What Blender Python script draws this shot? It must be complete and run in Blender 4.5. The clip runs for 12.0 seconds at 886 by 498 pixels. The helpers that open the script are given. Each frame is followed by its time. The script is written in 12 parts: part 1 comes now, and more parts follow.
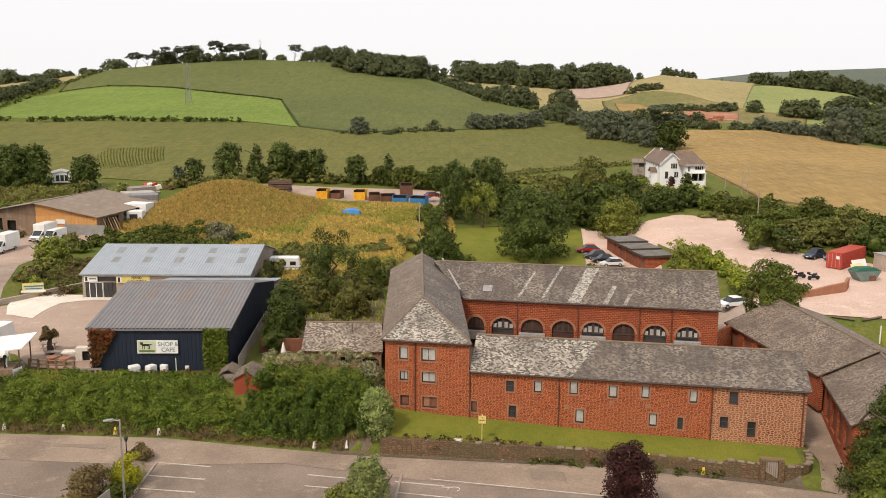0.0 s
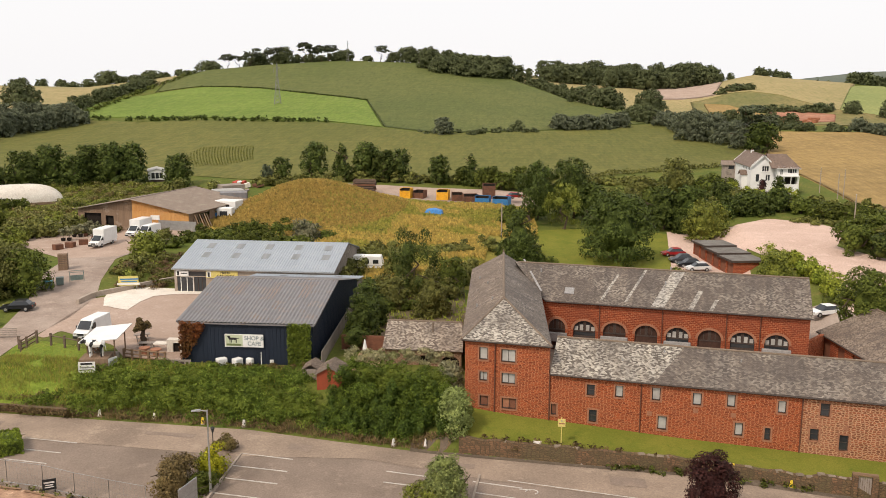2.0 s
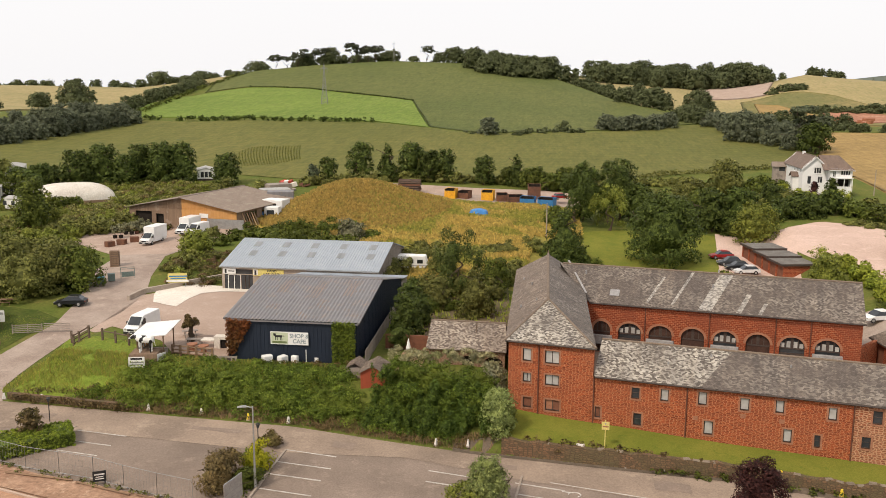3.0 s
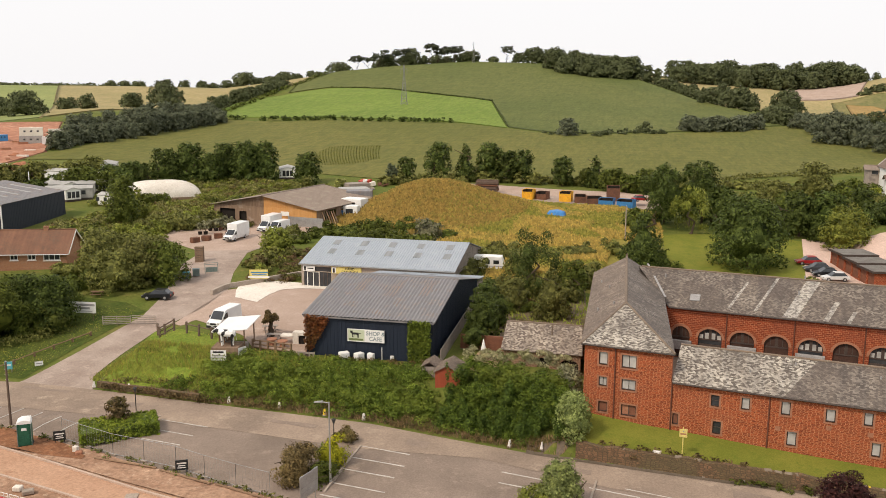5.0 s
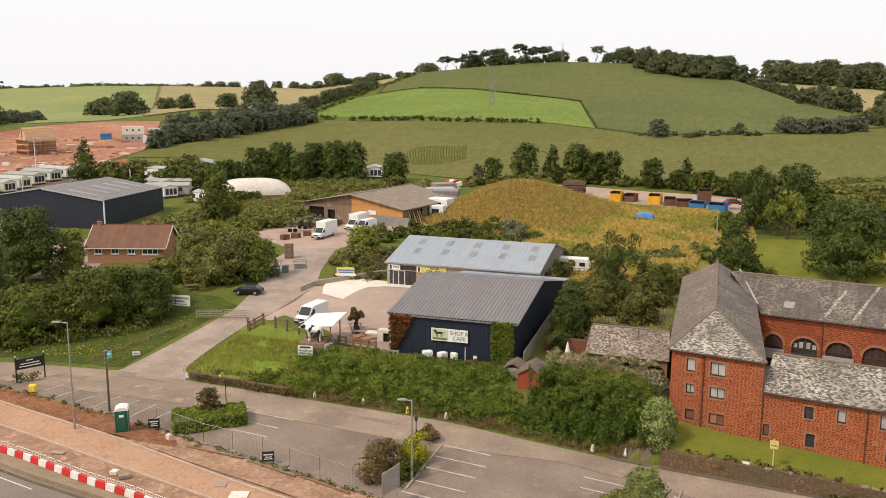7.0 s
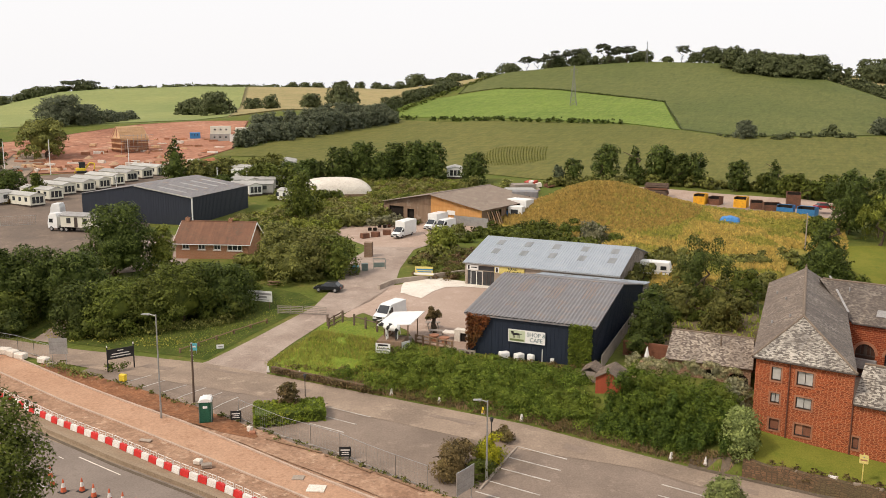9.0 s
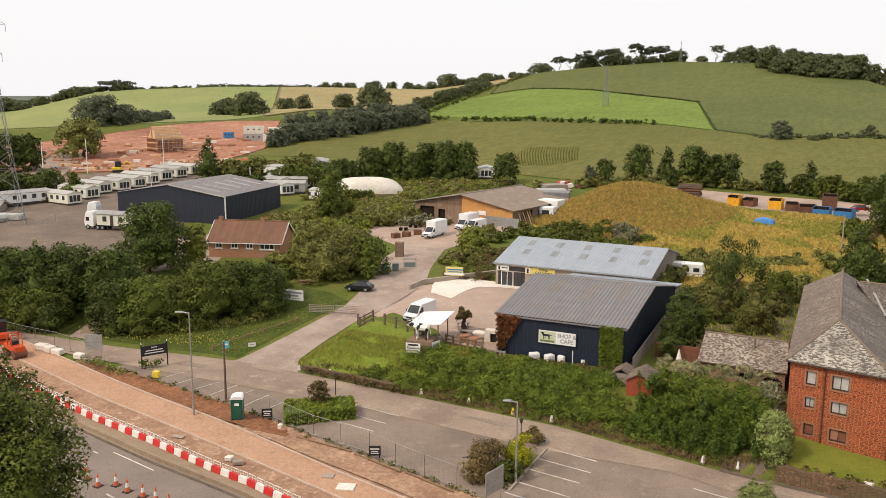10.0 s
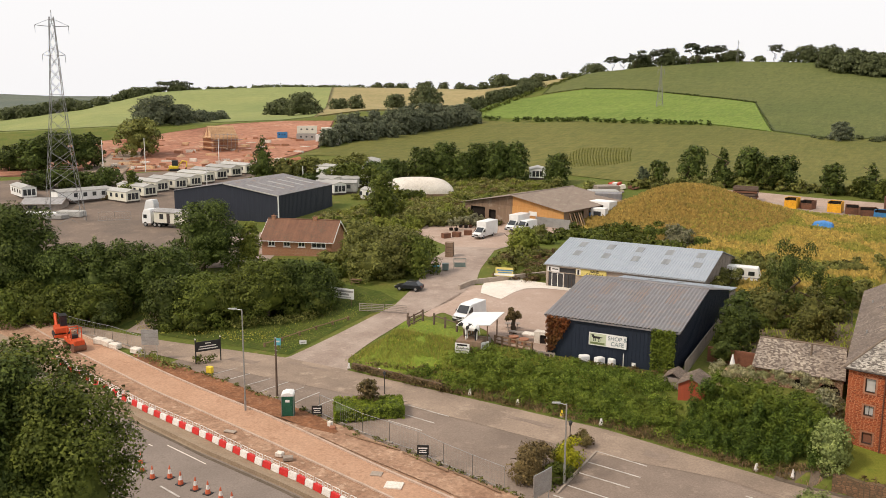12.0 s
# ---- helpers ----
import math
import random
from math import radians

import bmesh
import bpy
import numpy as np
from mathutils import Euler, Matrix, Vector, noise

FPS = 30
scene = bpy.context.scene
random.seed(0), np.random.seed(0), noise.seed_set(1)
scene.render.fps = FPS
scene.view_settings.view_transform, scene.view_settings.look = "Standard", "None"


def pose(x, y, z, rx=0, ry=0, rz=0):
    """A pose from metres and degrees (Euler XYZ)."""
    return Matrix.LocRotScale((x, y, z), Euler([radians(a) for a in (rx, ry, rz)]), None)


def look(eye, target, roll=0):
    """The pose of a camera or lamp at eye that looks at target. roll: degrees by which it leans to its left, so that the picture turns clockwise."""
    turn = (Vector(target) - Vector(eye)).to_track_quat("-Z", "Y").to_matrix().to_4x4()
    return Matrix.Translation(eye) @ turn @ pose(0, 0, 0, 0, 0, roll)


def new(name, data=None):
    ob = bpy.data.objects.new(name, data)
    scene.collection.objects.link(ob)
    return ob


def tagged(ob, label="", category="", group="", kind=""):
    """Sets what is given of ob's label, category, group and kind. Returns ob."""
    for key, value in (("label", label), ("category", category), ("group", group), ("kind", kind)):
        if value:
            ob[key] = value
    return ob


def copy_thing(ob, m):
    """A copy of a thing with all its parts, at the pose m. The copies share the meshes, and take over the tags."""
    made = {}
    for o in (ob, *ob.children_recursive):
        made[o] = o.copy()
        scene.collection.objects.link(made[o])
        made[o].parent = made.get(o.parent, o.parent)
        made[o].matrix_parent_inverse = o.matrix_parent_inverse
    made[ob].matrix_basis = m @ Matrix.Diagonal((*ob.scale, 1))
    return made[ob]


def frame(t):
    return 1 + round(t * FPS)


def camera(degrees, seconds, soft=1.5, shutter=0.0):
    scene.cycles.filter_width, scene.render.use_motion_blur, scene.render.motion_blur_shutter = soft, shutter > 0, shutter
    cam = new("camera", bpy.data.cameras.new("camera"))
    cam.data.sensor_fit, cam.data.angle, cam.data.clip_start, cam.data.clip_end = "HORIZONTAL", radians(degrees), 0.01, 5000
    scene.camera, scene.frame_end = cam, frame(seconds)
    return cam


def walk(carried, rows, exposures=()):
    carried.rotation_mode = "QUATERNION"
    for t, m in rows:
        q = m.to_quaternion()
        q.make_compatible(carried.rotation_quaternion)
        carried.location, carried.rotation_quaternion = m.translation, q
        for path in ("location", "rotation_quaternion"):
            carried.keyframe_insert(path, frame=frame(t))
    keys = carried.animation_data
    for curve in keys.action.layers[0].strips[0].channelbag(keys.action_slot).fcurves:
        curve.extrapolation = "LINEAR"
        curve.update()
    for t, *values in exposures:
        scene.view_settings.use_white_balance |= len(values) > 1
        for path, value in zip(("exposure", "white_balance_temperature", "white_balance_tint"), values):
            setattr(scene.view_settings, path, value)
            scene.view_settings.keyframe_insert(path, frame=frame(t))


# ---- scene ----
# A drone hovers over the road and turns slowly to its left.
cam = camera(54.18, 12.0, 0.8)
EYE = (0.0, 0.0, 32.0)
PITCH, ROLL = -10.23, 0.31
TURNS = [
    (0.0, 0.00), (0.5, 1.41), (1.0, 2.65), (1.5, 4.07), (2.0, 5.49), (2.5, 7.04), (3.0, 8.47),
    (5.0, 13.61), (5.5, 14.75), (6.0, 16.15), (6.5, 17.89), (7.0, 19.32),
    (9.0, 24.58), (9.5, 25.57), (10.0, 26.64), (10.5, 27.49), (11.0, 28.08), (11.5, 28.98), (12.0, 30.01),
]


def aim(yaw):
    c, s = math.cos(radians(PITCH)), math.sin(radians(PITCH))
    return look(EYE, (EYE[0] - 100 * c * math.sin(radians(yaw)), EYE[1] + 100 * c * math.cos(radians(yaw)), EYE[2] + 100 * s), ROLL)


walk(cam, [(t, aim(a)) for t, a in TURNS], exposures=((0.0, -0.12, 7450, 15), (12.0, -0.12, 7450, 15)))

# ---- light: a bright, thinly overcast sky and a soft sun behind the camera's left shoulder ----
SUN_TURN, SUN_HEIGHT = 215.0, 48.0
world = bpy.data.worlds.new("overcast_sky")
scene.world = world
world.use_nodes = True
wn, wl = world.node_tree.nodes, world.node_tree.links
sky = wn.new("ShaderNodeTexSky")
sky.sky_type, sky.sun_disc = "NISHITA", False
sky.sun_elevation, sky.sun_rotation = radians(SUN_HEIGHT), radians(SUN_TURN)
sky.dust_density, sky.air_density = 4.0, 1.0
thin = wn.new("ShaderNodeMixRGB")
thin.inputs["Fac"].default_value = 0.9
thin.inputs["Color2"].default_value = (7.25, 7.95, 8.8, 1)
wl.new(sky.outputs["Color"], thin.inputs["Color1"])
wl.new(thin.outputs["Color"], wn["Background"].inputs["Color"])
wn["Background"].inputs["Strength"].default_value = 0.143
sun = new("sun", bpy.data.lights.new("sun", "SUN"))
sun.data.energy, sun.data.angle, sun.data.color = 2.6, radians(8), (1.0, 0.95, 0.87)
_a, _e = radians(SUN_TURN), radians(SUN_HEIGHT)
sun.matrix_world = look((0, 0, 120), (-100 * math.sin(_a) * math.cos(_e), -100 * math.cos(_a) * math.cos(_e), 120 - 100 * math.sin(_e)))


# ---- materials ----
def shade(name, rough=0.8, metal=0.0):
    m = bpy.data.materials.new(name)
    m.use_nodes = True
    n, l = m.node_tree.nodes, m.node_tree.links
    b = n["Principled BSDF"]
    b.inputs["Roughness"].default_value, b.inputs["Metallic"].default_value = rough, metal
    b.inputs["Specular IOR Level"].default_value = 0.3
    return m, n, l, b


def rgba(c):
    return (c[0], c[1], c[2], 1)


def coords(n, l, world_space=False, stretch=(1, 1, 1), turn=0.0):
    src = n.new("ShaderNodeNewGeometry").outputs["Position"] if world_space else n.new("ShaderNodeTexCoord").outputs["UV"]
    mp = n.new("ShaderNodeMapping")
    mp.inputs["Scale"].default_value = stretch
    mp.inputs["Rotation"].default_value = (0, 0, radians(turn))
    l.new(src, mp.inputs["Vector"])
    return mp.outputs["Vector"]


def noise_tex(n, l, vec, scale, detail=4.0, rough=0.6):
    t = n.new("ShaderNodeTexNoise")
    t.inputs["Scale"].default_value, t.inputs["Detail"].default_value, t.inputs["Roughness"].default_value = scale, detail, rough
    l.new(vec, t.inputs["Vector"])
    return t.outputs["Fac"]


def ramp(n, l, fac, lo, hi):
    r = n.new("ShaderNodeMapRange")
    r.inputs["From Min"].default_value, r.inputs["From Max"].default_value = lo, hi
    l.new(fac, r.inputs["Value"])
    return r.outputs["Result"]


def blend(n, l, fac, a, b, how="MIX"):
    x = n.new("ShaderNodeMixRGB")
    x.blend_type = how
    for key, v in (("Fac", fac), ("Color1", a), ("Color2", b)):
        if isinstance(v, (tuple, list)):
            x.inputs[key].default_value = rgba(v)
        elif isinstance(v, (int, float)):
            x.inputs[key].default_value = v
        else:
            l.new(v, x.inputs[key])
    return x.outputs["Color"]


def bumped(n, l, b, fac, strength, distance=0.05):
    k = n.new("ShaderNodeBump")
    k.inputs["Strength"].default_value, k.inputs["Distance"].default_value = strength, distance
    l.new(fac, k.inputs["Height"])
    l.new(k.outputs["Normal"], b.inputs["Normal"])


def by_object(n, l, colour, amount=0.25):
    """Each object a little lighter or darker than its neighbour."""
    info = n.new("ShaderNodeObjectInfo")
    hsv = n.new("ShaderNodeHueSaturation")
    l.new(ramp(n, l, info.outputs["Random"], 0, 1), hsv.inputs["Fac"])
    hsv.inputs["Value"].default_value = 1 - amount
    hsv.inputs["Hue"].default_value = 0.49
    l.new(colour, hsv.inputs["Color"])
    return hsv.outputs["Color"]


def plain(name, a, b, scale=0.8, fine=9.0, rough=0.8, metal=0.0, bump=0.15, c=None, lo=0.35, hi=0.65, world_space=True, vary=0.0, grain=0.22):
    """Two tones in broad patches, a third in small stains, and a fine grain."""
    m, n, l, s = shade(name, rough, metal)
    if rough >= 0.94:
        s.inputs["Specular IOR Level"].default_value = 0.1
    v = coords(n, l, world_space)
    big = ramp(n, l, noise_tex(n, l, v, scale, 5), lo, hi)
    f = noise_tex(n, l, v, fine, 5, 0.7)
    col = blend(n, l, big, a, b)
    if c:
        col = blend(n, l, ramp(n, l, noise_tex(n, l, v, scale * 3.1, 6, 0.7), 0.55, 0.72), col, c)
    dark = blend(n, l, ramp(n, l, f, 0.3, 0.7), (1 - grain,) * 3, (1 + grain,) * 3)
    col = blend(n, l, 1.0, col, dark, "MULTIPLY")
    if vary:
        col = by_object(n, l, col, vary)
    l.new(col, s.inputs["Base Color"])
    if bump:
        bumped(n, l, s, f, bump)
    return m


def masonry(name, stones, mortar, width, height, joint, patches, warp=0.05, blot=0.5):
    """Rubble or coursed stone with recessed joints; patches: a second tone of the stones in broad areas."""
    m, n, l, s = shade(name, 0.9)
    v = coords(n, l)
    wob = n.new("ShaderNodeVectorMath")
    wob.operation = "MULTIPLY_ADD"
    nz = n.new("ShaderNodeTexNoise")
    nz.inputs["Scale"].default_value = 2.6
    l.new(v, nz.inputs["Vector"])
    l.new(nz.outputs["Color"], wob.inputs[0])
    wob.inputs[1].default_value = (warp * 2, warp * 2, 0)
    l.new(v, wob.inputs[2])
    bt = n.new("ShaderNodeTexBrick")
    bt.inputs["Scale"].default_value = 1.0
    bt.inputs["Brick Width"].default_value, bt.inputs["Row Height"].default_value = width, height
    bt.inputs["Mortar Size"].default_value, bt.inputs["Mortar Smooth"].default_value = joint, 0.3
    bt.inputs["Color1"].default_value, bt.inputs["Color2"].default_value = rgba(stones[0]), rgba(stones[1])
    bt.inputs["Mortar"].default_value = rgba(mortar)
    l.new(wob.outputs["Vector"], bt.inputs["Vector"])
    broad = ramp(n, l, noise_tex(n, l, v, 0.22, 4), 0.42, 0.6)
    col = blend(n, l, broad, bt.outputs["Color"], blend(n, l, blot, bt.outputs["Color"], patches))
    fine = noise_tex(n, l, v, 7, 5, 0.7)
    if warp > 0.05:
        lump = noise_tex(n, l, v, 2.4, 3, 0.7)
        col = blend(n, l, 1.0, col, blend(n, l, ramp(n, l, lump, 0.33, 0.67), (0.66, 0.64, 0.64), (1.34, 1.38, 1.4)), "MULTIPLY")
    col = blend(n, l, 1.0, col, blend(n, l, ramp(n, l, fine, 0.3, 0.7), (0.72, 0.72, 0.72), (1.25, 1.22, 1.2)), "MULTIPLY")
    l.new(col, s.inputs["Base Color"])
    hgt = blend(n, l, bt.outputs["Fac"], (1, 1, 1), (0, 0, 0))
    bumped(n, l, s, blend(n, l, 0.4, hgt, fine), 0.7, 0.04)
    return m


def rubble(name, stones, mortar, long, high, joint, patches, blot=0.4):
    """Irregular stones, each of its own tone, in raked-out lime joints."""
    m, n, l, s = shade(name, 0.9)
    v = coords(n, l, False, (1 / long, 1 / high, 1))
    tex = []
    for feature in ("F1", "DISTANCE_TO_EDGE"):
        t = n.new("ShaderNodeTexVoronoi")
        t.voronoi_dimensions, t.feature = "2D", feature
        t.inputs["Scale"].default_value, t.inputs["Randomness"].default_value = 1.0, 0.78
        l.new(v, t.inputs["Vector"])
        tex.append(t)
    sep = n.new("ShaderNodeSeparateColor")
    l.new(tex[0].outputs["Color"], sep.inputs["Color"])
    col = blend(n, l, sep.outputs["Red"], stones[0], stones[1])
    broad = ramp(n, l, noise_tex(n, l, coords(n, l), 0.22, 4), 0.42, 0.6)
    col = blend(n, l, broad, col, blend(n, l, blot, col, patches))
    gap = ramp(n, l, tex[1].outputs["Distance"], joint * 0.5, joint * 1.6)
    col = blend(n, l, gap, mortar, col)
    fine = noise_tex(n, l, coords(n, l), 6, 5, 0.7)
    col = blend(n, l, 1.0, col, blend(n, l, ramp(n, l, fine, 0.3, 0.7), (0.72, 0.72, 0.72), (1.25, 1.22, 1.2)), "MULTIPLY")
    l.new(col, s.inputs["Base Color"])
    bumped(n, l, s, blend(n, l, 0.35, gap, fine), 0.7, 0.05)
    return m


def slate(name, a, b, lichen, amount=0.5):
    """Courses of slate of uneven tone, streaked down the slope, with pale lichen in blotches."""
    m, n, l, s = shade(name, 0.7)
    v = coords(n, l)
    bt = n.new("ShaderNodeTexBrick")
    bt.inputs["Scale"].default_value = 1.0
    bt.inputs["Brick Width"].default_value, bt.inputs["Row Height"].default_value = 0.22, 0.15
    bt.inputs["Mortar Size"].default_value, bt.inputs["Mortar Smooth"].default_value = 0.012, 0.2
    bt.inputs["Color1"].default_value, bt.inputs["Color2"].default_value = rgba(a), rgba(b)
    bt.inputs["Mortar"].default_value = rgba([k * 0.85 for k in a])
    l.new(v, bt.inputs["Vector"])
    pick = n.new("ShaderNodeTexBrick")
    pick.inputs["Scale"].default_value = 1.0
    pick.inputs["Brick Width"].default_value, pick.inputs["Row Height"].default_value = 0.22, 0.15
    pick.inputs["Mortar Size"].default_value = 0.0
    pick.inputs["Color1"].default_value, pick.inputs["Color2"].default_value = (0, 0, 0, 1), (1, 1, 1, 1)
    l.new(v, pick.inputs["Vector"])
    spots = blend(n, l, 0.66, pick.outputs["Color"], noise_tex(n, l, coords(n, l, False, (1.0, 0.7, 1)), 3.4, 8, 0.8))
    broad = noise_tex(n, l, v, 0.22, 6, 0.7)
    both = n.new("ShaderNodeMath")
    both.operation = "MULTIPLY"
    l.new(ramp(n, l, spots, 0.42, 0.62), both.inputs[0])
    l.new(ramp(n, l, broad, 0.60 - 0.34 * amount, 0.80 - 0.28 * amount), both.inputs[1])
    patchy = noise_tex(n, l, v, 0.5, 5, 0.7)
    col = blend(n, l, 1.0, bt.outputs["Color"], blend(n, l, ramp(n, l, patchy, 0.3, 0.7), (0.84, 0.84, 0.85), (1.17, 1.15, 1.12)), "MULTIPLY")
    col = blend(n, l, both.outputs["Value"], col, lichen)
    streak = noise_tex(n, l, coords(n, l, False, (1.4, 0.09, 1)), 1.0, 4)
    col = blend(n, l, 1.0, col, blend(n, l, ramp(n, l, streak, 0.3, 0.7), (0.78, 0.78, 0.8), (1.18, 1.16, 1.12)), "MULTIPLY")
    l.new(col, s.inputs["Base Color"])
    bumped(n, l, s, blend(n, l, 0.5, blend(n, l, bt.outputs["Fac"], (1, 1, 1), (0, 0, 0)), spots), 0.35, 0.03)
    return m


def streaked(name, a, b, c=None, rough=0.55, metal=0.0, across=1.6, along=0.12, bump=0.1, amount=0.5, turn=0.0):
    """Sheet metal or boards: stains run along v."""
    m, n, l, s = shade(name, rough, metal)
    v = coords(n, l, False, (across, along, 1), turn)
    k = noise_tex(n, l, v, 1.0, 6, 0.65)
    v2 = coords(n, l)
    col = blend(n, l, ramp(n, l, k, 0.35, 0.65), a, b)
    if c:
        col = blend(n, l, ramp(n, l, noise_tex(n, l, v2, 0.5, 5), 0.66 - 0.25 * amount, 0.76 - 0.2 * amount), col, c)
    f = noise_tex(n, l, v2, 12, 4)
    col = blend(n, l, 1.0, col, blend(n, l, f, (0.8, 0.8, 0.8), (1.2, 1.2, 1.2)), "MULTIPLY")
    l.new(col, s.inputs["Base Color"])
    bumped(n, l, s, f, bump)
    return m


def leafy(name, a, b, c, rough=0.6, thin=0.15):
    """Foliage: each leaf clump its own tone, each plant its own; the spread also stands for shade among leaves."""
    # the dark tone is lowered to deepen the shaded gaps between leaves
    a, b, c = [k * 0.62 for k in a], [k * 1.1 for k in b], [k * 0.9 for k in c]
    m, n, l, s = shade(name, rough)
    s.inputs["Specular IOR Level"].default_value = 0.12
    g = n.new("ShaderNodeNewGeometry")
    col = blend(n, l, g.outputs["Random Per Island"], a, b)
    col = blend(n, l, ramp(n, l, noise_tex(n, l, coords(n, l, True), 0.35, 3), 0.5, 0.7), col, c)
    # lumps of lighter and darker colour add to the shading of the clumps
    lump = noise_tex(n, l, coords(n, l, True), 1.3, 3, 0.6)
    col = blend(n, l, 1.0, col, blend(n, l, ramp(n, l, lump, 0.3, 0.7), (0.58, 0.61, 0.64), (1.42, 1.36, 1.22)), "MULTIPLY")
    col = by_object(n, l, col, 0.34)
    l.new(col, s.inputs["Base Color"])
    out = n["Material Output"]
    tr = n.new("ShaderNodeBsdfTranslucent")
    l.new(col, tr.inputs["Color"])
    mx = n.new("ShaderNodeMixShader")
    mx.inputs["Fac"].default_value = thin
    l.new(s.outputs["BSDF"], mx.inputs[1])
    l.new(tr.outputs["BSDF"], mx.inputs[2])
    l.new(mx.outputs["Shader"], out.inputs["Surface"])
    return m


def crops(name, a, b, c, row=1.5, turn=0.0, depth=0.5, broad=0.02):
    """A field of a crop: rows, tufts and broad uneven patches."""
    m, n, l, s = shade(name, 0.9)
    s.inputs["Specular IOR Level"].default_value = 0.1
    v = coords(n, l, True)
    w = n.new("ShaderNodeTexWave")
    w.inputs["Scale"].default_value = 0.314 / row
    w.inputs["Distortion"].default_value, w.inputs["Detail"].default_value, w.inputs["Detail Scale"].default_value = 2.0, 2.0, 0.6
    l.new(coords(n, l, True, (1, 1, 0), turn), w.inputs["Vector"])
    big = ramp(n, l, noise_tex(n, l, v, broad, 5), 0.38, 0.62)
    mid = noise_tex(n, l, coords(n, l, True, (1, 0.22, 1)), 0.3, 6, 0.75)
    col = blend(n, l, big, a, b)
    col = blend(n, l, ramp(n, l, mid, 0.45, 0.75), col, c)
    tuft = noise_tex(n, l, coords(n, l, True, (1, 0.16, 1)), 0.8, 6, 0.8)
    col = blend(n, l, 1.0, col, blend(n, l, ramp(n, l, tuft, 0.3, 0.7), (0.74, 0.75, 0.74), (1.26, 1.25, 1.24)), "MULTIPLY")
    streak = noise_tex(n, l, coords(n, l, True, (0.02, 0.28, 1), 12), 1.0, 4, 0.6)
    col = blend(n, l, 1.0, col, blend(n, l, ramp(n, l, streak, 0.35, 0.65), (0.975, 0.975, 0.975), (1.025, 1.025, 1.02)), "MULTIPLY")
    rows = blend(n, l, depth, (1, 1, 1), blend(n, l, w.outputs["Fac"], (0.6, 0.6, 0.6), (1.3, 1.3, 1.3)))
    col = blend(n, l, 1.0, col, rows, "MULTIPLY")
    l.new(col, s.inputs["Base Color"])
    bumped(n, l, s, mid, 0.35, 0.8)
    return m


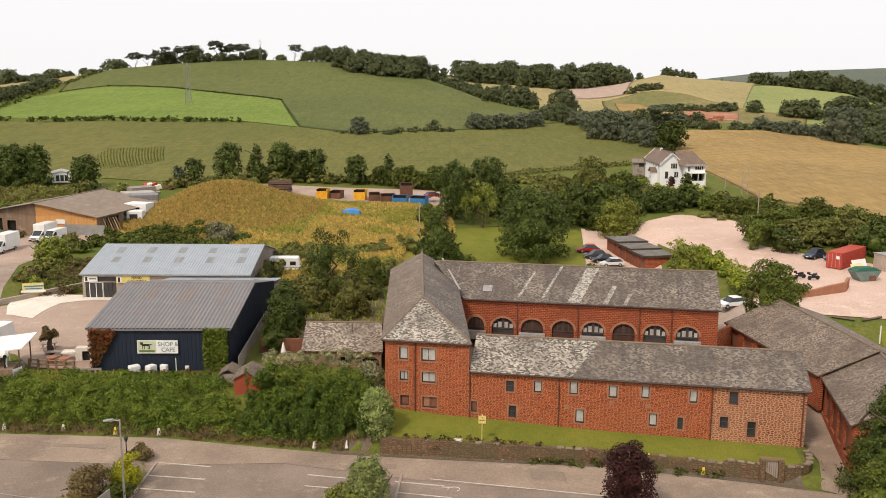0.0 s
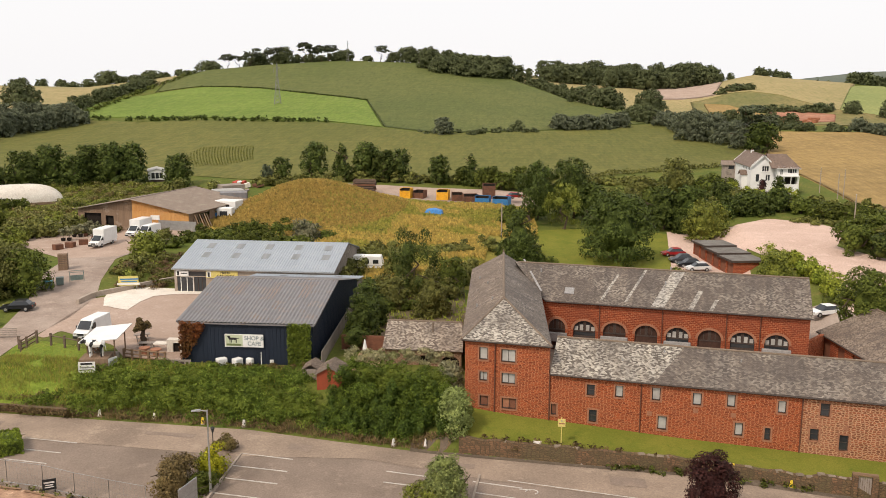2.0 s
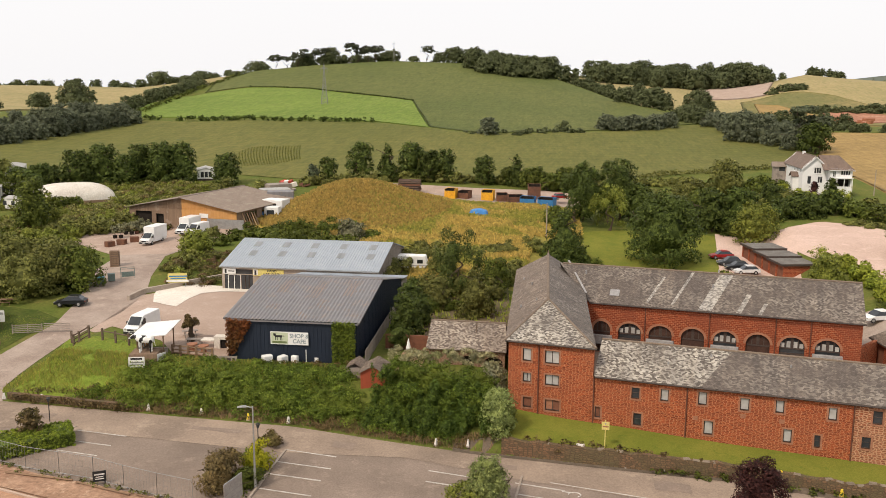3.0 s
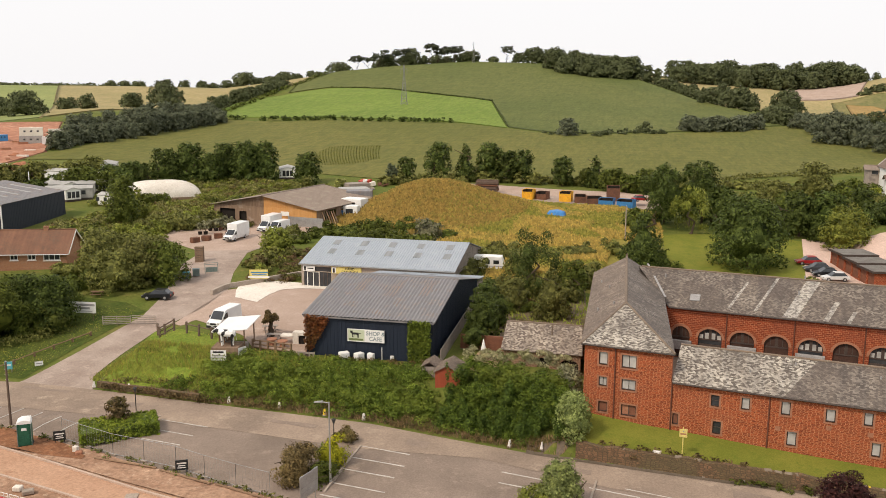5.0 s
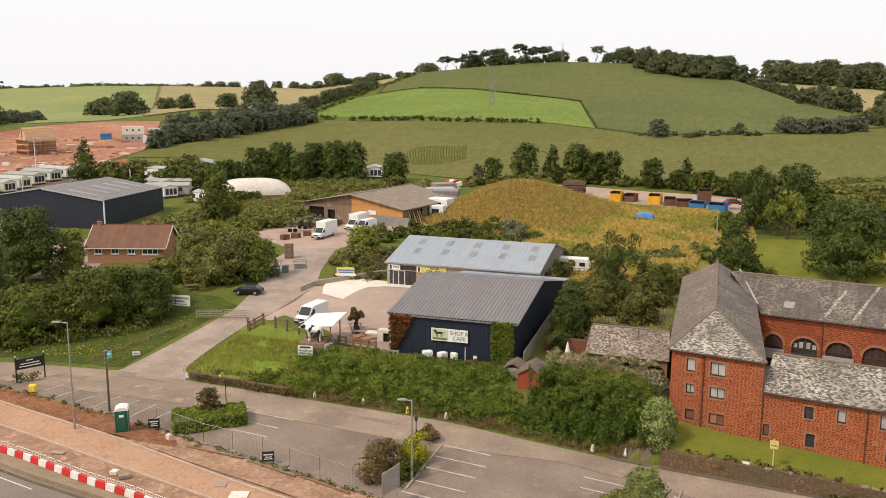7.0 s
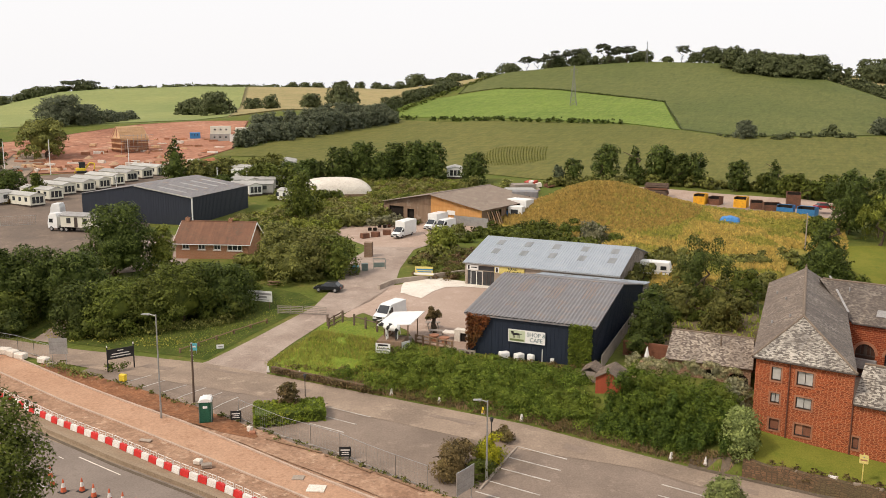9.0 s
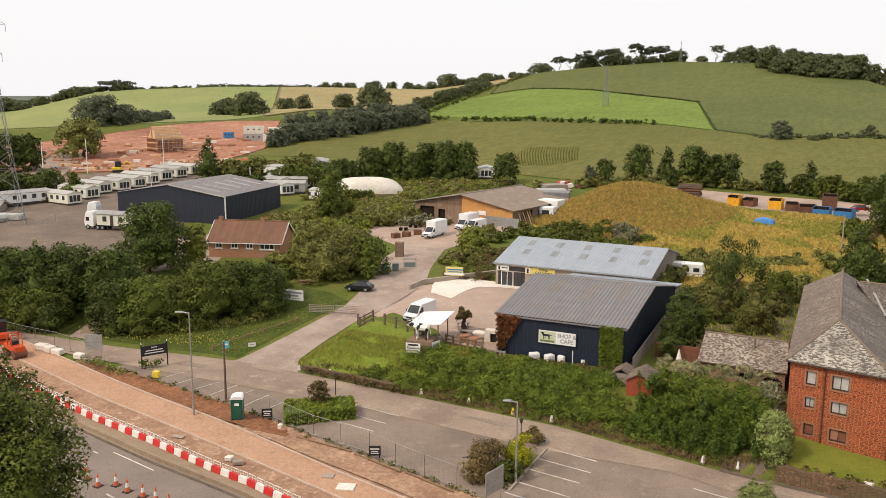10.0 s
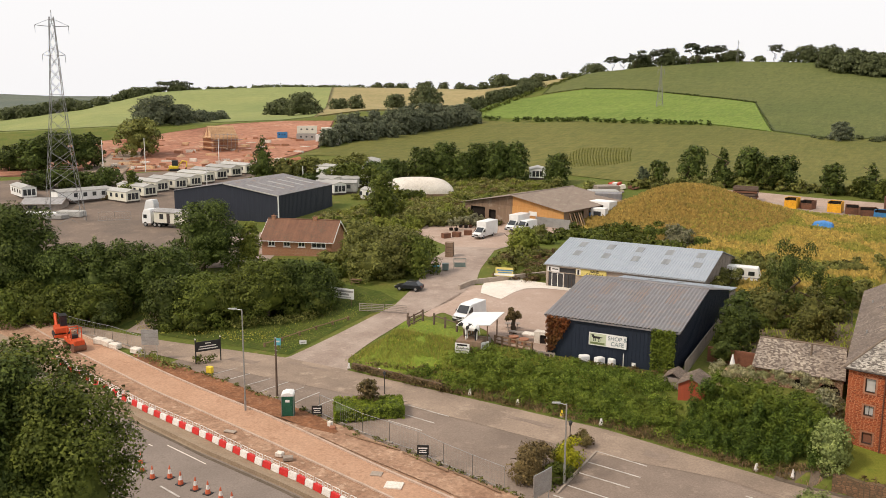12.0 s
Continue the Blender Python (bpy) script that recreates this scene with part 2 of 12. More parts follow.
M = {
    "grass": plain("rough_grass", (0.085, 0.115, 0.022), (0.13, 0.135, 0.032), 0.12, 2.5, 0.95, bump=0.7, c=(0.18, 0.155, 0.05), grain=0.3),
    "verge": plain("verge_grass", (0.125, 0.18, 0.026), (0.18, 0.225, 0.036), 0.35, 3, 0.95, bump=0.8, c=(0.24, 0.235, 0.06), grain=0.35),
    # long rough grass, with the shade of the trees put into its colour
    "shade_grass": plain("long_grass_tree_shade", (0.048, 0.072, 0.014), (0.078, 0.094, 0.02), 0.3, 3, 0.95, bump=1.0, c=(0.11, 0.096, 0.034), grain=0.4),
    # dirt of the lane edge; also the painted shadow line along the main road kerb
    "gutter": plain("edge_dirt_and_kerb_shadow", (0.15, 0.115, 0.085), (0.105, 0.082, 0.06), 0.5, 6, 0.95, bump=0.3, c=(0.20, 0.155, 0.115), grain=0.25),
    "footway": plain("dusty_tan_footway", (0.31, 0.235, 0.165), (0.26, 0.19, 0.13), 0.3, 5, 0.95, bump=0.2, c=(0.24, 0.175, 0.125), grain=0.2),
    "works_soil": plain("trampled_brown_soil", (0.38, 0.235, 0.155), (0.27, 0.155, 0.10), 0.35, 2.5, 0.95, bump=0.9, c=(0.54, 0.38, 0.27), grain=0.32),
    "mound_soil": plain("dry_grass_litter", (0.36, 0.235, 0.055), (0.29, 0.21, 0.05), 0.08, 1.6, 0.95, bump=0.5, c=(0.22, 0.19, 0.045)),
    "lawn": plain("mown_lawn", (0.135, 0.152, 0.024), (0.18, 0.178, 0.032), 0.3, 8, 0.95, bump=0.3, c=(0.105, 0.135, 0.021)),
    "asphalt": plain("worn_asphalt", (0.335, 0.252, 0.19), (0.222, 0.168, 0.13), 0.14, 6, 0.95, bump=0.1, c=(0.40, 0.31, 0.235), grain=0.2),
    "asphalt_dark": plain("car_park_asphalt", (0.185, 0.142, 0.113), (0.26, 0.2, 0.16), 0.14, 6, 0.95, bump=0.1, c=(0.31, 0.24, 0.19), grain=0.2),
    "asphalt_patch": plain("patched_asphalt", (0.275, 0.208, 0.162), (0.22, 0.168, 0.135), 0.4, 6, 0.95, bump=0.1, c=(0.31, 0.24, 0.19), grain=0.18),
    "main_road": plain("main_road_asphalt", (0.195, 0.155, 0.128), (0.235, 0.189, 0.157), 0.2, 6, 0.9, bump=0.1, c=(0.165, 0.13, 0.107)),
    "dirt": plain("red_sub_base", (0.41, 0.24, 0.155), (0.46, 0.28, 0.185), 0.25, 4, 0.95, bump=0.5, c=(0.34, 0.19, 0.12), grain=0.2),
    "site_soil": plain("churned_site_soil", (0.40, 0.195, 0.125), (0.27, 0.12, 0.078), 0.035, 0.5, 0.95, bump=0.6, c=(0.50, 0.33, 0.23), grain=0.34),
    "verge_soil": plain("brown_dug_soil", (0.27, 0.12, 0.062), (0.17, 0.078, 0.042), 0.5, 3, 0.95, bump=0.8, c=(0.33, 0.19, 0.115), grain=0.34),
    "red_soil": plain("red_soil", (0.30, 0.115, 0.06), (0.38, 0.17, 0.10), 0.3, 3, 0.95, bump=0.8, c=(0.22, 0.09, 0.05)),
    "drive": plain("dusty_drive", (0.375, 0.30, 0.25), (0.27, 0.205, 0.168), 0.2, 5, 0.95, bump=0.3, c=(0.44, 0.35, 0.285), grain=0.2),
    "yard": plain("red_yard_gravel", (0.42, 0.315, 0.255), (0.35, 0.255, 0.20), 0.15, 4, 0.95, bump=0.3, c=(0.48, 0.375, 0.31)),
    "gravel": plain("pink_gravel", (0.60, 0.435, 0.36), (0.52, 0.37, 0.30), 0.1, 4, 0.95, bump=0.25, c=(0.66, 0.49, 0.41)),
    "concrete": plain("pale_concrete", (0.72, 0.66, 0.58), (0.62, 0.56, 0.48), 0.3, 6, 0.9, bump=0.1, c=(0.55, 0.47, 0.40)),
    "kerb": plain("kerb_concrete", (0.38, 0.31, 0.25), (0.29, 0.235, 0.19), 0.8, 8, 0.9, bump=0.2),
    "white_line": plain("worn_road_paint", (0.54, 0.50, 0.45), (0.36, 0.32, 0.285), 1.2, 9, 0.85, bump=0.05),
    "stone": rubble("red_sandstone_rubble", ((0.41, 0.098, 0.036), (0.20, 0.044, 0.018)), (0.54, 0.235, 0.12), 0.32, 0.14, 0.06, (0.29, 0.085, 0.04), 0.5),
    "stone_pale": rubble("repointed_rubble", ((0.36, 0.115, 0.055), (0.18, 0.06, 0.032)), (0.50, 0.28, 0.165), 0.33, 0.19, 0.13, (0.36, 0.175, 0.105)),
    "stone_brown": rubble("brown_outbuilding_stone", ((0.27, 0.15, 0.095), (0.15, 0.085, 0.055)), (0.36, 0.25, 0.17), 0.31, 0.19, 0.1, (0.22, 0.12, 0.075)),
    "brickwork": masonry("red_brickwork", ((0.33, 0.072, 0.027), (0.20, 0.042, 0.017)), (0.48, 0.2, 0.105), 0.44, 0.21, 0.02, (0.22, 0.06, 0.032), 0.03, 0.5),
    "house_brick": masonry("orange_house_brick", ((0.42, 0.19, 0.10), (0.34, 0.15, 0.08)), (0.42, 0.28, 0.2), 0.22, 0.075, 0.01, (0.38, 0.18, 0.10), 0.0),
    "surround": plain("sandstone_dressing", (0.37, 0.17, 0.10), (0.31, 0.135, 0.08), 1.2, 9, 0.9, bump=0.2),
    "old_wall": rubble("mossy_boundary_stone", ((0.23, 0.128, 0.072), (0.12, 0.075, 0.044)), (0.10, 0.07, 0.042), 0.4, 0.2, 0.1, (0.11, 0.10, 0.05), 0.7),
    "slate_new": slate("pale_replaced_slates", (0.17, 0.155, 0.138), (0.30, 0.275, 0.245), (0.44, 0.41, 0.36), 0.95),
    "slate": slate("weathered_slate", (0.09, 0.073, 0.062), (0.165, 0.134, 0.112), (0.30, 0.26, 0.215), 0.46),
    "slate_lichen": slate("lichen_covered_slate", (0.10, 0.084, 0.07), (0.18, 0.15, 0.126), (0.47, 0.43, 0.365), 0.84),
    "slate_outhouse": slate("mottled_brown_slate", (0.12, 0.092, 0.074), (0.19, 0.148, 0.118), (0.42, 0.36, 0.29), 0.78),
    "slate_brown": slate("brown_weathered_slate", (0.115, 0.085, 0.067), (0.185, 0.14, 0.108), (0.30, 0.24, 0.185), 0.62),
    "house_tile": slate("brown_house_tiles", (0.15, 0.105, 0.082), (0.20, 0.142, 0.11), (0.23, 0.175, 0.14), 0.3),
    "clay_tile": slate("brown_clay_tiles", (0.20, 0.095, 0.056), (0.165, 0.08, 0.05), (0.13, 0.085, 0.055), 0.5),
    "ridge_tile": plain("ridge_tiles", (0.21, 0.155, 0.115), (0.16, 0.12, 0.09), 1.5, 9, 0.9, c=(0.29, 0.245, 0.18)),
    "lead": plain("dull_lead", (0.34, 0.33, 0.32), (0.25, 0.24, 0.23), 1.5, 9, 0.6),
    "navy": streaked("navy_steel_cladding", (0.012, 0.018, 0.031), (0.018, 0.026, 0.042), None, 0.55, 0.0),
    "navy_barn": streaked("dark_blue_steel_cladding", (0.024, 0.029, 0.042), (0.031, 0.037, 0.051), None, 0.55),
    "felt": plain("weathered_roofing_felt", (0.13, 0.115, 0.10), (0.19, 0.175, 0.155), 0.6, 5, 0.9, bump=0.2, c=(0.09, 0.085, 0.075)),
    "sheet_rusty": streaked("rust_stained_steel", (0.27, 0.195, 0.155), (0.19, 0.165, 0.155), (0.165, 0.158, 0.16), 0.6, 0.1, 1.1, 0.3, amount=0.5),
    "sheet_grey": streaked("grey_corrugated_steel", (0.165, 0.158, 0.16), (0.225, 0.215, 0.216), (0.27, 0.195, 0.15), 0.55, 0.1, 1.1, 0.1, amount=0.42),
    "sheet_pale": streaked("pale_fibre_cement", (0.33, 0.365, 0.40), (0.27, 0.305, 0.34), (0.38, 0.40, 0.41), 0.75, 0, 0.7, 0.1, amount=0.3),
    "skylight": streaked("grimy_rooflight", (0.24, 0.25, 0.25), (0.16, 0.17, 0.17), None, 0.4),
    "barn_roof": streaked("weathered_fibre_cement", (0.25, 0.195, 0.155), (0.20, 0.155, 0.125), (0.28, 0.24, 0.19), 0.85, 0, 0.8, 0.1),
    "larch": streaked("new_larch_boards", (0.62, 0.33, 0.12), (0.52, 0.26, 0.09), (0.58, 0.33, 0.15), 0.75, 0, 6.0, 0.2),
    "old_boards": streaked("weathered_boards", (0.27, 0.18, 0.12), (0.19, 0.125, 0.085), (0.32, 0.25, 0.19), 0.85, 0, 5.0, 0.2),
    "grey_boards": streaked("silvered_boards", (0.33, 0.28, 0.24), (0.24, 0.20, 0.17), (0.18, 0.15, 0.13), 0.85, 0, 5.0, 0.2),
    "block": plain("blockwork", (0.40, 0.33, 0.27), (0.33, 0.27, 0.22), 0.6, 6, 0.9, bump=0.2),
    "white": plain("white_paint", (0.78, 0.77, 0.74), (0.70, 0.69, 0.66), 0.7, 10, 0.5, bump=0.03, grain=0.06),
    "render": plain("white_render", (0.80, 0.79, 0.77), (0.74, 0.73, 0.71), 0.6, 8, 0.85, bump=0.05, grain=0.07),
    "cream": plain("cream_caravan_panel", (0.74, 0.72, 0.60), (0.66, 0.64, 0.54), 0.5, 8, 0.6, bump=0.03, grain=0.06, vary=0.12),
    "pale_roof": plain("pale_roof_sheet", (0.46, 0.45, 0.42), (0.38, 0.37, 0.34), 0.4, 6, 0.75, bump=0.1, vary=0.25),
    "dark_frame": plain("dark_brown_frame", (0.055, 0.04, 0.035), (0.075, 0.055, 0.045), 2, 9, 0.6, bump=0.05),
    "pipe_brown": plain("brown_painted_iron", (0.16, 0.06, 0.035), (0.11, 0.042, 0.028), 1.5, 9, 0.6, bump=0.03),
    "dark_arch": plain("brown_doorway_shade", (0.075, 0.038, 0.026), (0.05, 0.027, 0.02), 0.8, 6, 0.8, bump=0.05),
    "door_brown": plain("brown_painted_boards", (0.21, 0.085, 0.05), (0.16, 0.065, 0.04), 1.5, 9, 0.75, bump=0.1),
    "shed_red": streaked("red_stained_boards", (0.36, 0.075, 0.035), (0.28, 0.06, 0.03), None, 0.8, 0, 5.0, 0.2),
    "black": plain("black_paint", (0.018, 0.018, 0.018), (0.03, 0.029, 0.028), 2, 9, 0.5, bump=0.03),
    # near black, put where openings and skips are dark with shade
    "dark_inside": plain("dark_interior", (0.02, 0.016, 0.014), (0.03, 0.024, 0.02), 1, 6, 0.95, bump=0),
    "rubber": plain("tyre_rubber", (0.02, 0.02, 0.02), (0.032, 0.03, 0.03), 3, 20, 0.85, bump=0.1),
    "steel": plain("galvanised_steel", (0.42, 0.42, 0.41), (0.34, 0.34, 0.33), 1.5, 9, 0.45, 0.6, bump=0.03),
    "grey_metal": plain("grey_lattice_steel", (0.26, 0.26, 0.255), (0.20, 0.20, 0.195), 1.0, 9, 0.6, 0.3, bump=0.0),
    "wood": streaked("weathered_timber", (0.24, 0.15, 0.09), (0.17, 0.105, 0.065), None, 0.85, 0, 0.3, 4.0),
    "pole_wood": plain("tarred_pole", (0.11, 0.075, 0.055), (0.15, 0.105, 0.08), 1.5, 9, 0.9),
    "bark": plain("bark", (0.11, 0.08, 0.055), (0.075, 0.055, 0.04), 1.5, 6, 0.95, bump=0.6),
    "new_timber": plain("new_roof_timber", (0.66, 0.44, 0.26), (0.56, 0.36, 0.21), 0.6, 6, 0.8),
    "skip_yellow": plain("yellow_skip_paint", (0.78, 0.40, 0.03), (0.68, 0.33, 0.03), 0.8, 6, 0.6, c=(0.35, 0.14, 0.05)),
    "skip_blue": plain("blue_paint", (0.03, 0.16, 0.36), (0.04, 0.20, 0.42), 0.8, 6, 0.6),
    "tarpaulin": plain("blue_tarpaulin", (0.05, 0.24, 0.55), (0.04, 0.18, 0.45), 0.8, 5, 0.5),
    "rust": plain("rusty_iron", (0.19, 0.085, 0.05), (0.12, 0.06, 0.04), 0.9, 6, 0.9, bump=0.3),
    "red_paint": plain("red_paint", (0.45, 0.065, 0.04), (0.38, 0.052, 0.034), 0.8, 6, 0.6, c=(0.32, 0.07, 0.05)),
    "orange_paint": plain("orange_machine_paint", (0.62, 0.085, 0.025), (0.52, 0.07, 0.02), 0.8, 6, 0.5),
    "barrier_red": plain("red_plastic", (0.62, 0.035, 0.03), (0.54, 0.03, 0.028), 1.0, 9, 0.5, bump=0),
    "barrier_white": plain("white_plastic", (0.74, 0.70, 0.66), (0.66, 0.61, 0.56), 1.0, 9, 0.5, bump=0),
    "cone_orange": plain("faded_cone_plastic", (0.62, 0.13, 0.06), (0.52, 0.11, 0.05), 1.0, 9, 0.6, bump=0),
    "yellow": plain("yellow_paint", (0.75, 0.55, 0.05), (0.68, 0.48, 0.05), 1.2, 9, 0.6, bump=0),
    "toilet_green": plain("dark_green_plastic", (0.012, 0.085, 0.05), (0.018, 0.105, 0.062), 1.2, 9, 0.5, bump=0),
    "teal": plain("teal_plastic", (0.10, 0.42, 0.48), (0.08, 0.36, 0.42), 1.2, 9, 0.5, bump=0),
    "bin_green": plain("grey_green_bin", (0.16, 0.21, 0.19), (0.12, 0.16, 0.15), 1.2, 9, 0.6, bump=0),
    "polythene": plain("milky_polythene", (0.68, 0.63, 0.55), (0.58, 0.52, 0.44), 0.4, 5, 0.5, c=(0.45, 0.38, 0.30)),
    "sand_green": plain("sand_coloured_patch", (0.44, 0.29, 0.19), (0.37, 0.24, 0.155), 0.4, 5, 0.95),
    "maize": crops("tall_green_crop", (0.122, 0.124, 0.034), (0.152, 0.142, 0.042), (0.09, 0.102, 0.028), 7.0, 78, 0.1, 0.012),
    "maize_upper": crops("dark_green_crop", (0.096, 0.116, 0.036), (0.124, 0.134, 0.043), (0.078, 0.096, 0.031), 9.0, 80, 0.06, 0.012),
    "meadow_bright": crops("bright_green_crop", (0.15, 0.21, 0.042), (0.122, 0.178, 0.036), (0.18, 0.225, 0.055), 7.0, 85, 0.05, 0.03),
    "stubble": crops("golden_stubble", (0.32, 0.212, 0.085), (0.255, 0.17, 0.07), (0.36, 0.245, 0.10), 6.0, 60, 0.1, 0.03),
    "pale_field": crops("pale_dry_grass", (0.36, 0.28, 0.14), (0.29, 0.24, 0.115), (0.22, 0.205, 0.085), 4.0, 30, 0.06, 0.01),
    "scrub": crops("far_scrub_and_bracken", (0.17, 0.16, 0.062), (0.25, 0.195, 0.085), (0.105, 0.12, 0.042), 9.0, 30, 0.05, 0.022),
    "far_green": crops("far_pasture", (0.20, 0.235, 0.085), (0.265, 0.28, 0.105), (0.185, 0.215, 0.078), 4.0, 30, 0.06, 0.008),
    # woodland lightened and greyed: the haze is in the colour
    "far_wood": crops("hazed_far_woodland", (0.105, 0.125, 0.10), (0.135, 0.15, 0.115), (0.085, 0.105, 0.085), 9.0, 30, 0.2, 0.004),
    "waste_soil": plain("weedy_waste_ground", (0.20, 0.19, 0.045), (0.27, 0.21, 0.052), 0.07, 1.6, 0.95, bump=0.5, c=(0.15, 0.165, 0.035)),
    "leaf": leafy("mixed_green_leaves", (0.08, 0.115, 0.02), (0.155, 0.186, 0.036), (0.115, 0.15, 0.027)),
    # bank leaves with the sunlit brightness in the colour; also the creeper's bright green
    "leaf_bank_light": leafy("lit_bramble_and_creeper_leaves", (0.14, 0.22, 0.03), (0.235, 0.31, 0.05), (0.19, 0.26, 0.04)),
    "coping": plain("weathered_coping_stone", (0.27, 0.21, 0.16), (0.19, 0.15, 0.11), 1.0, 8, 0.9, bump=0.3, c=(0.15, 0.14, 0.07)),
    "kerb_pink": plain("pinkish_new_kerb", (0.50, 0.37, 0.29), (0.41, 0.30, 0.23), 0.8, 8, 0.9, bump=0.2),
    "sign_yellow": plain("faded_yellow_print", (0.66, 0.55, 0.17), (0.60, 0.50, 0.18), 1.2, 9, 0.6, bump=0),
    "yard_brown": plain("trodden_brown_yard", (0.205, 0.155, 0.122), (0.15, 0.118, 0.096), 0.12, 3, 0.95, bump=0.3, c=(0.27, 0.2, 0.15)),
    # the third, lighter tone paints lit patches over the bank
    "leaf_bank": leafy("bramble_and_ivy_leaves", (0.07, 0.13, 0.018), (0.175, 0.255, 0.038), (0.23, 0.29, 0.05)),
    "leaf_dark": leafy("dark_green_leaves", (0.05, 0.084, 0.018), (0.118, 0.158, 0.036), (0.082, 0.115, 0.026)),
    "leaf_light": leafy("light_green_leaves", (0.19, 0.24, 0.042), (0.31, 0.345, 0.07), (0.245, 0.285, 0.052)),
    "leaf_olive": leafy("olive_leaves", (0.16, 0.178, 0.046), (0.25, 0.258, 0.074), (0.2, 0.21, 0.058)),
    "leaf_pine": leafy("pine_needles", (0.08, 0.10, 0.06), (0.125, 0.15, 0.085), (0.10, 0.125, 0.07)),
    "leaf_purple": leafy("purple_leaves", (0.048, 0.019, 0.019), (0.084, 0.031, 0.026), (0.066, 0.029, 0.024)),
    "leaf_yellow": leafy("yellow_green_leaves", (0.40, 0.41, 0.02), (0.52, 0.51, 0.035), (0.32, 0.36, 0.03)),
    "leaf_silver": leafy("silver_green_leaves", (0.24, 0.25, 0.14), (0.38, 0.37, 0.23), (0.29, 0.29, 0.17)),
    "leaf_pale": leafy("pale_grey_green_leaves", (0.19, 0.25, 0.075), (0.33, 0.39, 0.14), (0.25, 0.31, 0.10)),
    "leaf_brown": leafy("brown_green_leaves", (0.168, 0.119, 0.049), (0.238, 0.175, 0.077), (0.140, 0.133, 0.042)),
    "creeper_red": leafy("rust_coloured_creeper", (0.36, 0.14, 0.05), (0.28, 0.11, 0.04), (0.20, 0.12, 0.04)),
    # far leaves: distance haze is mixed into these paler, greyer colours
    "leaf_far": leafy("hazed_hedgerow_leaves", (0.15, 0.17, 0.115), (0.17, 0.195, 0.125), (0.155, 0.18, 0.115), thin=0.36),
    "leaf_far_light": leafy("hazed_light_leaves", (0.14, 0.168, 0.078), (0.155, 0.182, 0.088), (0.14, 0.165, 0.076), thin=0.3),
    "gold_grass": leafy("dry_golden_grass", (0.76, 0.54, 0.15), (0.60, 0.45, 0.13), (0.48, 0.42, 0.11), thin=0.45),
    "weeds": leafy("yellow_green_weeds", (0.48, 0.46, 0.10), (0.44, 0.40, 0.1), (0.29, 0.33, 0.065), thin=0.45),
    "weed_flower": leafy("yellow_weed_flowers", (0.62, 0.52, 0.12), (0.70, 0.60, 0.2), (0.45, 0.42, 0.1), thin=0.3),
    "leaf_ivy": leafy("dark_ivy_leaves", (0.045, 0.092, 0.016), (0.11, 0.165, 0.03), (0.075, 0.13, 0.022)),
    "blossom": leafy("pale_climber_blossom", (0.42, 0.42, 0.2), (0.58, 0.55, 0.32), (0.22, 0.27, 0.08)),
    "dead_grass": leafy("withered_grass", (0.28, 0.19, 0.10), (0.36, 0.25, 0.14), (0.22, 0.17, 0.075), thin=0.35),
    "maize_leaf": leafy("young_maize_leaves", (0.26, 0.29, 0.07), (0.23, 0.25, 0.06), (0.22, 0.25, 0.06)),
    "garden": plain("gravelly_garden_soil", (0.17, 0.12, 0.08), (0.11, 0.095, 0.045), 0.4, 4, 0.95, bump=0.5, c=(0.25, 0.19, 0.14), grain=0.3),
    "verge_blades": leafy("fresh_verge_grass", (0.32, 0.40, 0.065), (0.29, 0.345, 0.06), (0.30, 0.32, 0.065), thin=0.35),
    "scrub_pale": leafy("pale_olive_scrub_leaves", (0.25, 0.255, 0.085), (0.37, 0.36, 0.13), (0.31, 0.295, 0.105)),
    "hedge_green": leafy("clipped_green_hedge", (0.17, 0.235, 0.03), (0.2, 0.265, 0.036), (0.26, 0.3, 0.045)),
    "hedge_light": leafy("clipped_light_hedge", (0.25, 0.31, 0.04), (0.36, 0.41, 0.06), (0.22, 0.285, 0.042)),
}


def glass_mat(name, tint, rough=0.12):
    m, n, l, s = shade(name, rough)
    s.inputs["Specular IOR Level"].default_value = 0.6
    v = coords(n, l, True)
    l.new(blend(n, l, ramp(n, l, noise_tex(n, l, v, 0.9, 2), 0.3, 0.7), [k * 0.6 for k in tint], tint), s.inputs["Base Color"])
    return m


M["glass"] = glass_mat("dark_window_glass", (0.05, 0.055, 0.06))
M["blind"] = glass_mat("window_with_drawn_blind", (0.50, 0.49, 0.46), 0.25)
M["car_glass"] = glass_mat("car_glass", (0.03, 0.035, 0.04), 0.08)


def paint(name, c, rough=0.3):
    if name not in M:
        M[name] = plain(name, c, [k * 0.88 for k in c], 0.8, 9, rough, bump=0.0, grain=0.05)
    return M[name]


# ---- the lie of the land: heights in metres over the car park ----
def sstep(u):
    u = np.clip(u, 0, 1)
    return u * u * (3 - 2 * u)


# bearing (degrees east of north), distance and height of the near crest, the second and the far ridge
NEAR_CREST = np.array([
    (-57.0, 420, 14.1), (-47.4, 420, 16.6), (-40.4, 430, 18.0), (-35.0, 450, 21.7), (-28.4, 480, 21.2), (-24.3, 560, 32.1),
    (-20.8, 620, 45.8), (-16.9, 640, 50.9), (-11.9, 650, 54.9), (-7.1, 650, 53.6), (-3.9, 640, 48.8), (-0.9, 600, 40.4),
    (2.4, 540, 28.5), (7.9, 450, 18.6), (11.5, 430, 17.6), (15.0, 400, 16.9), (20.1, 400, 16.6), (26.9, 400, 10.7)])
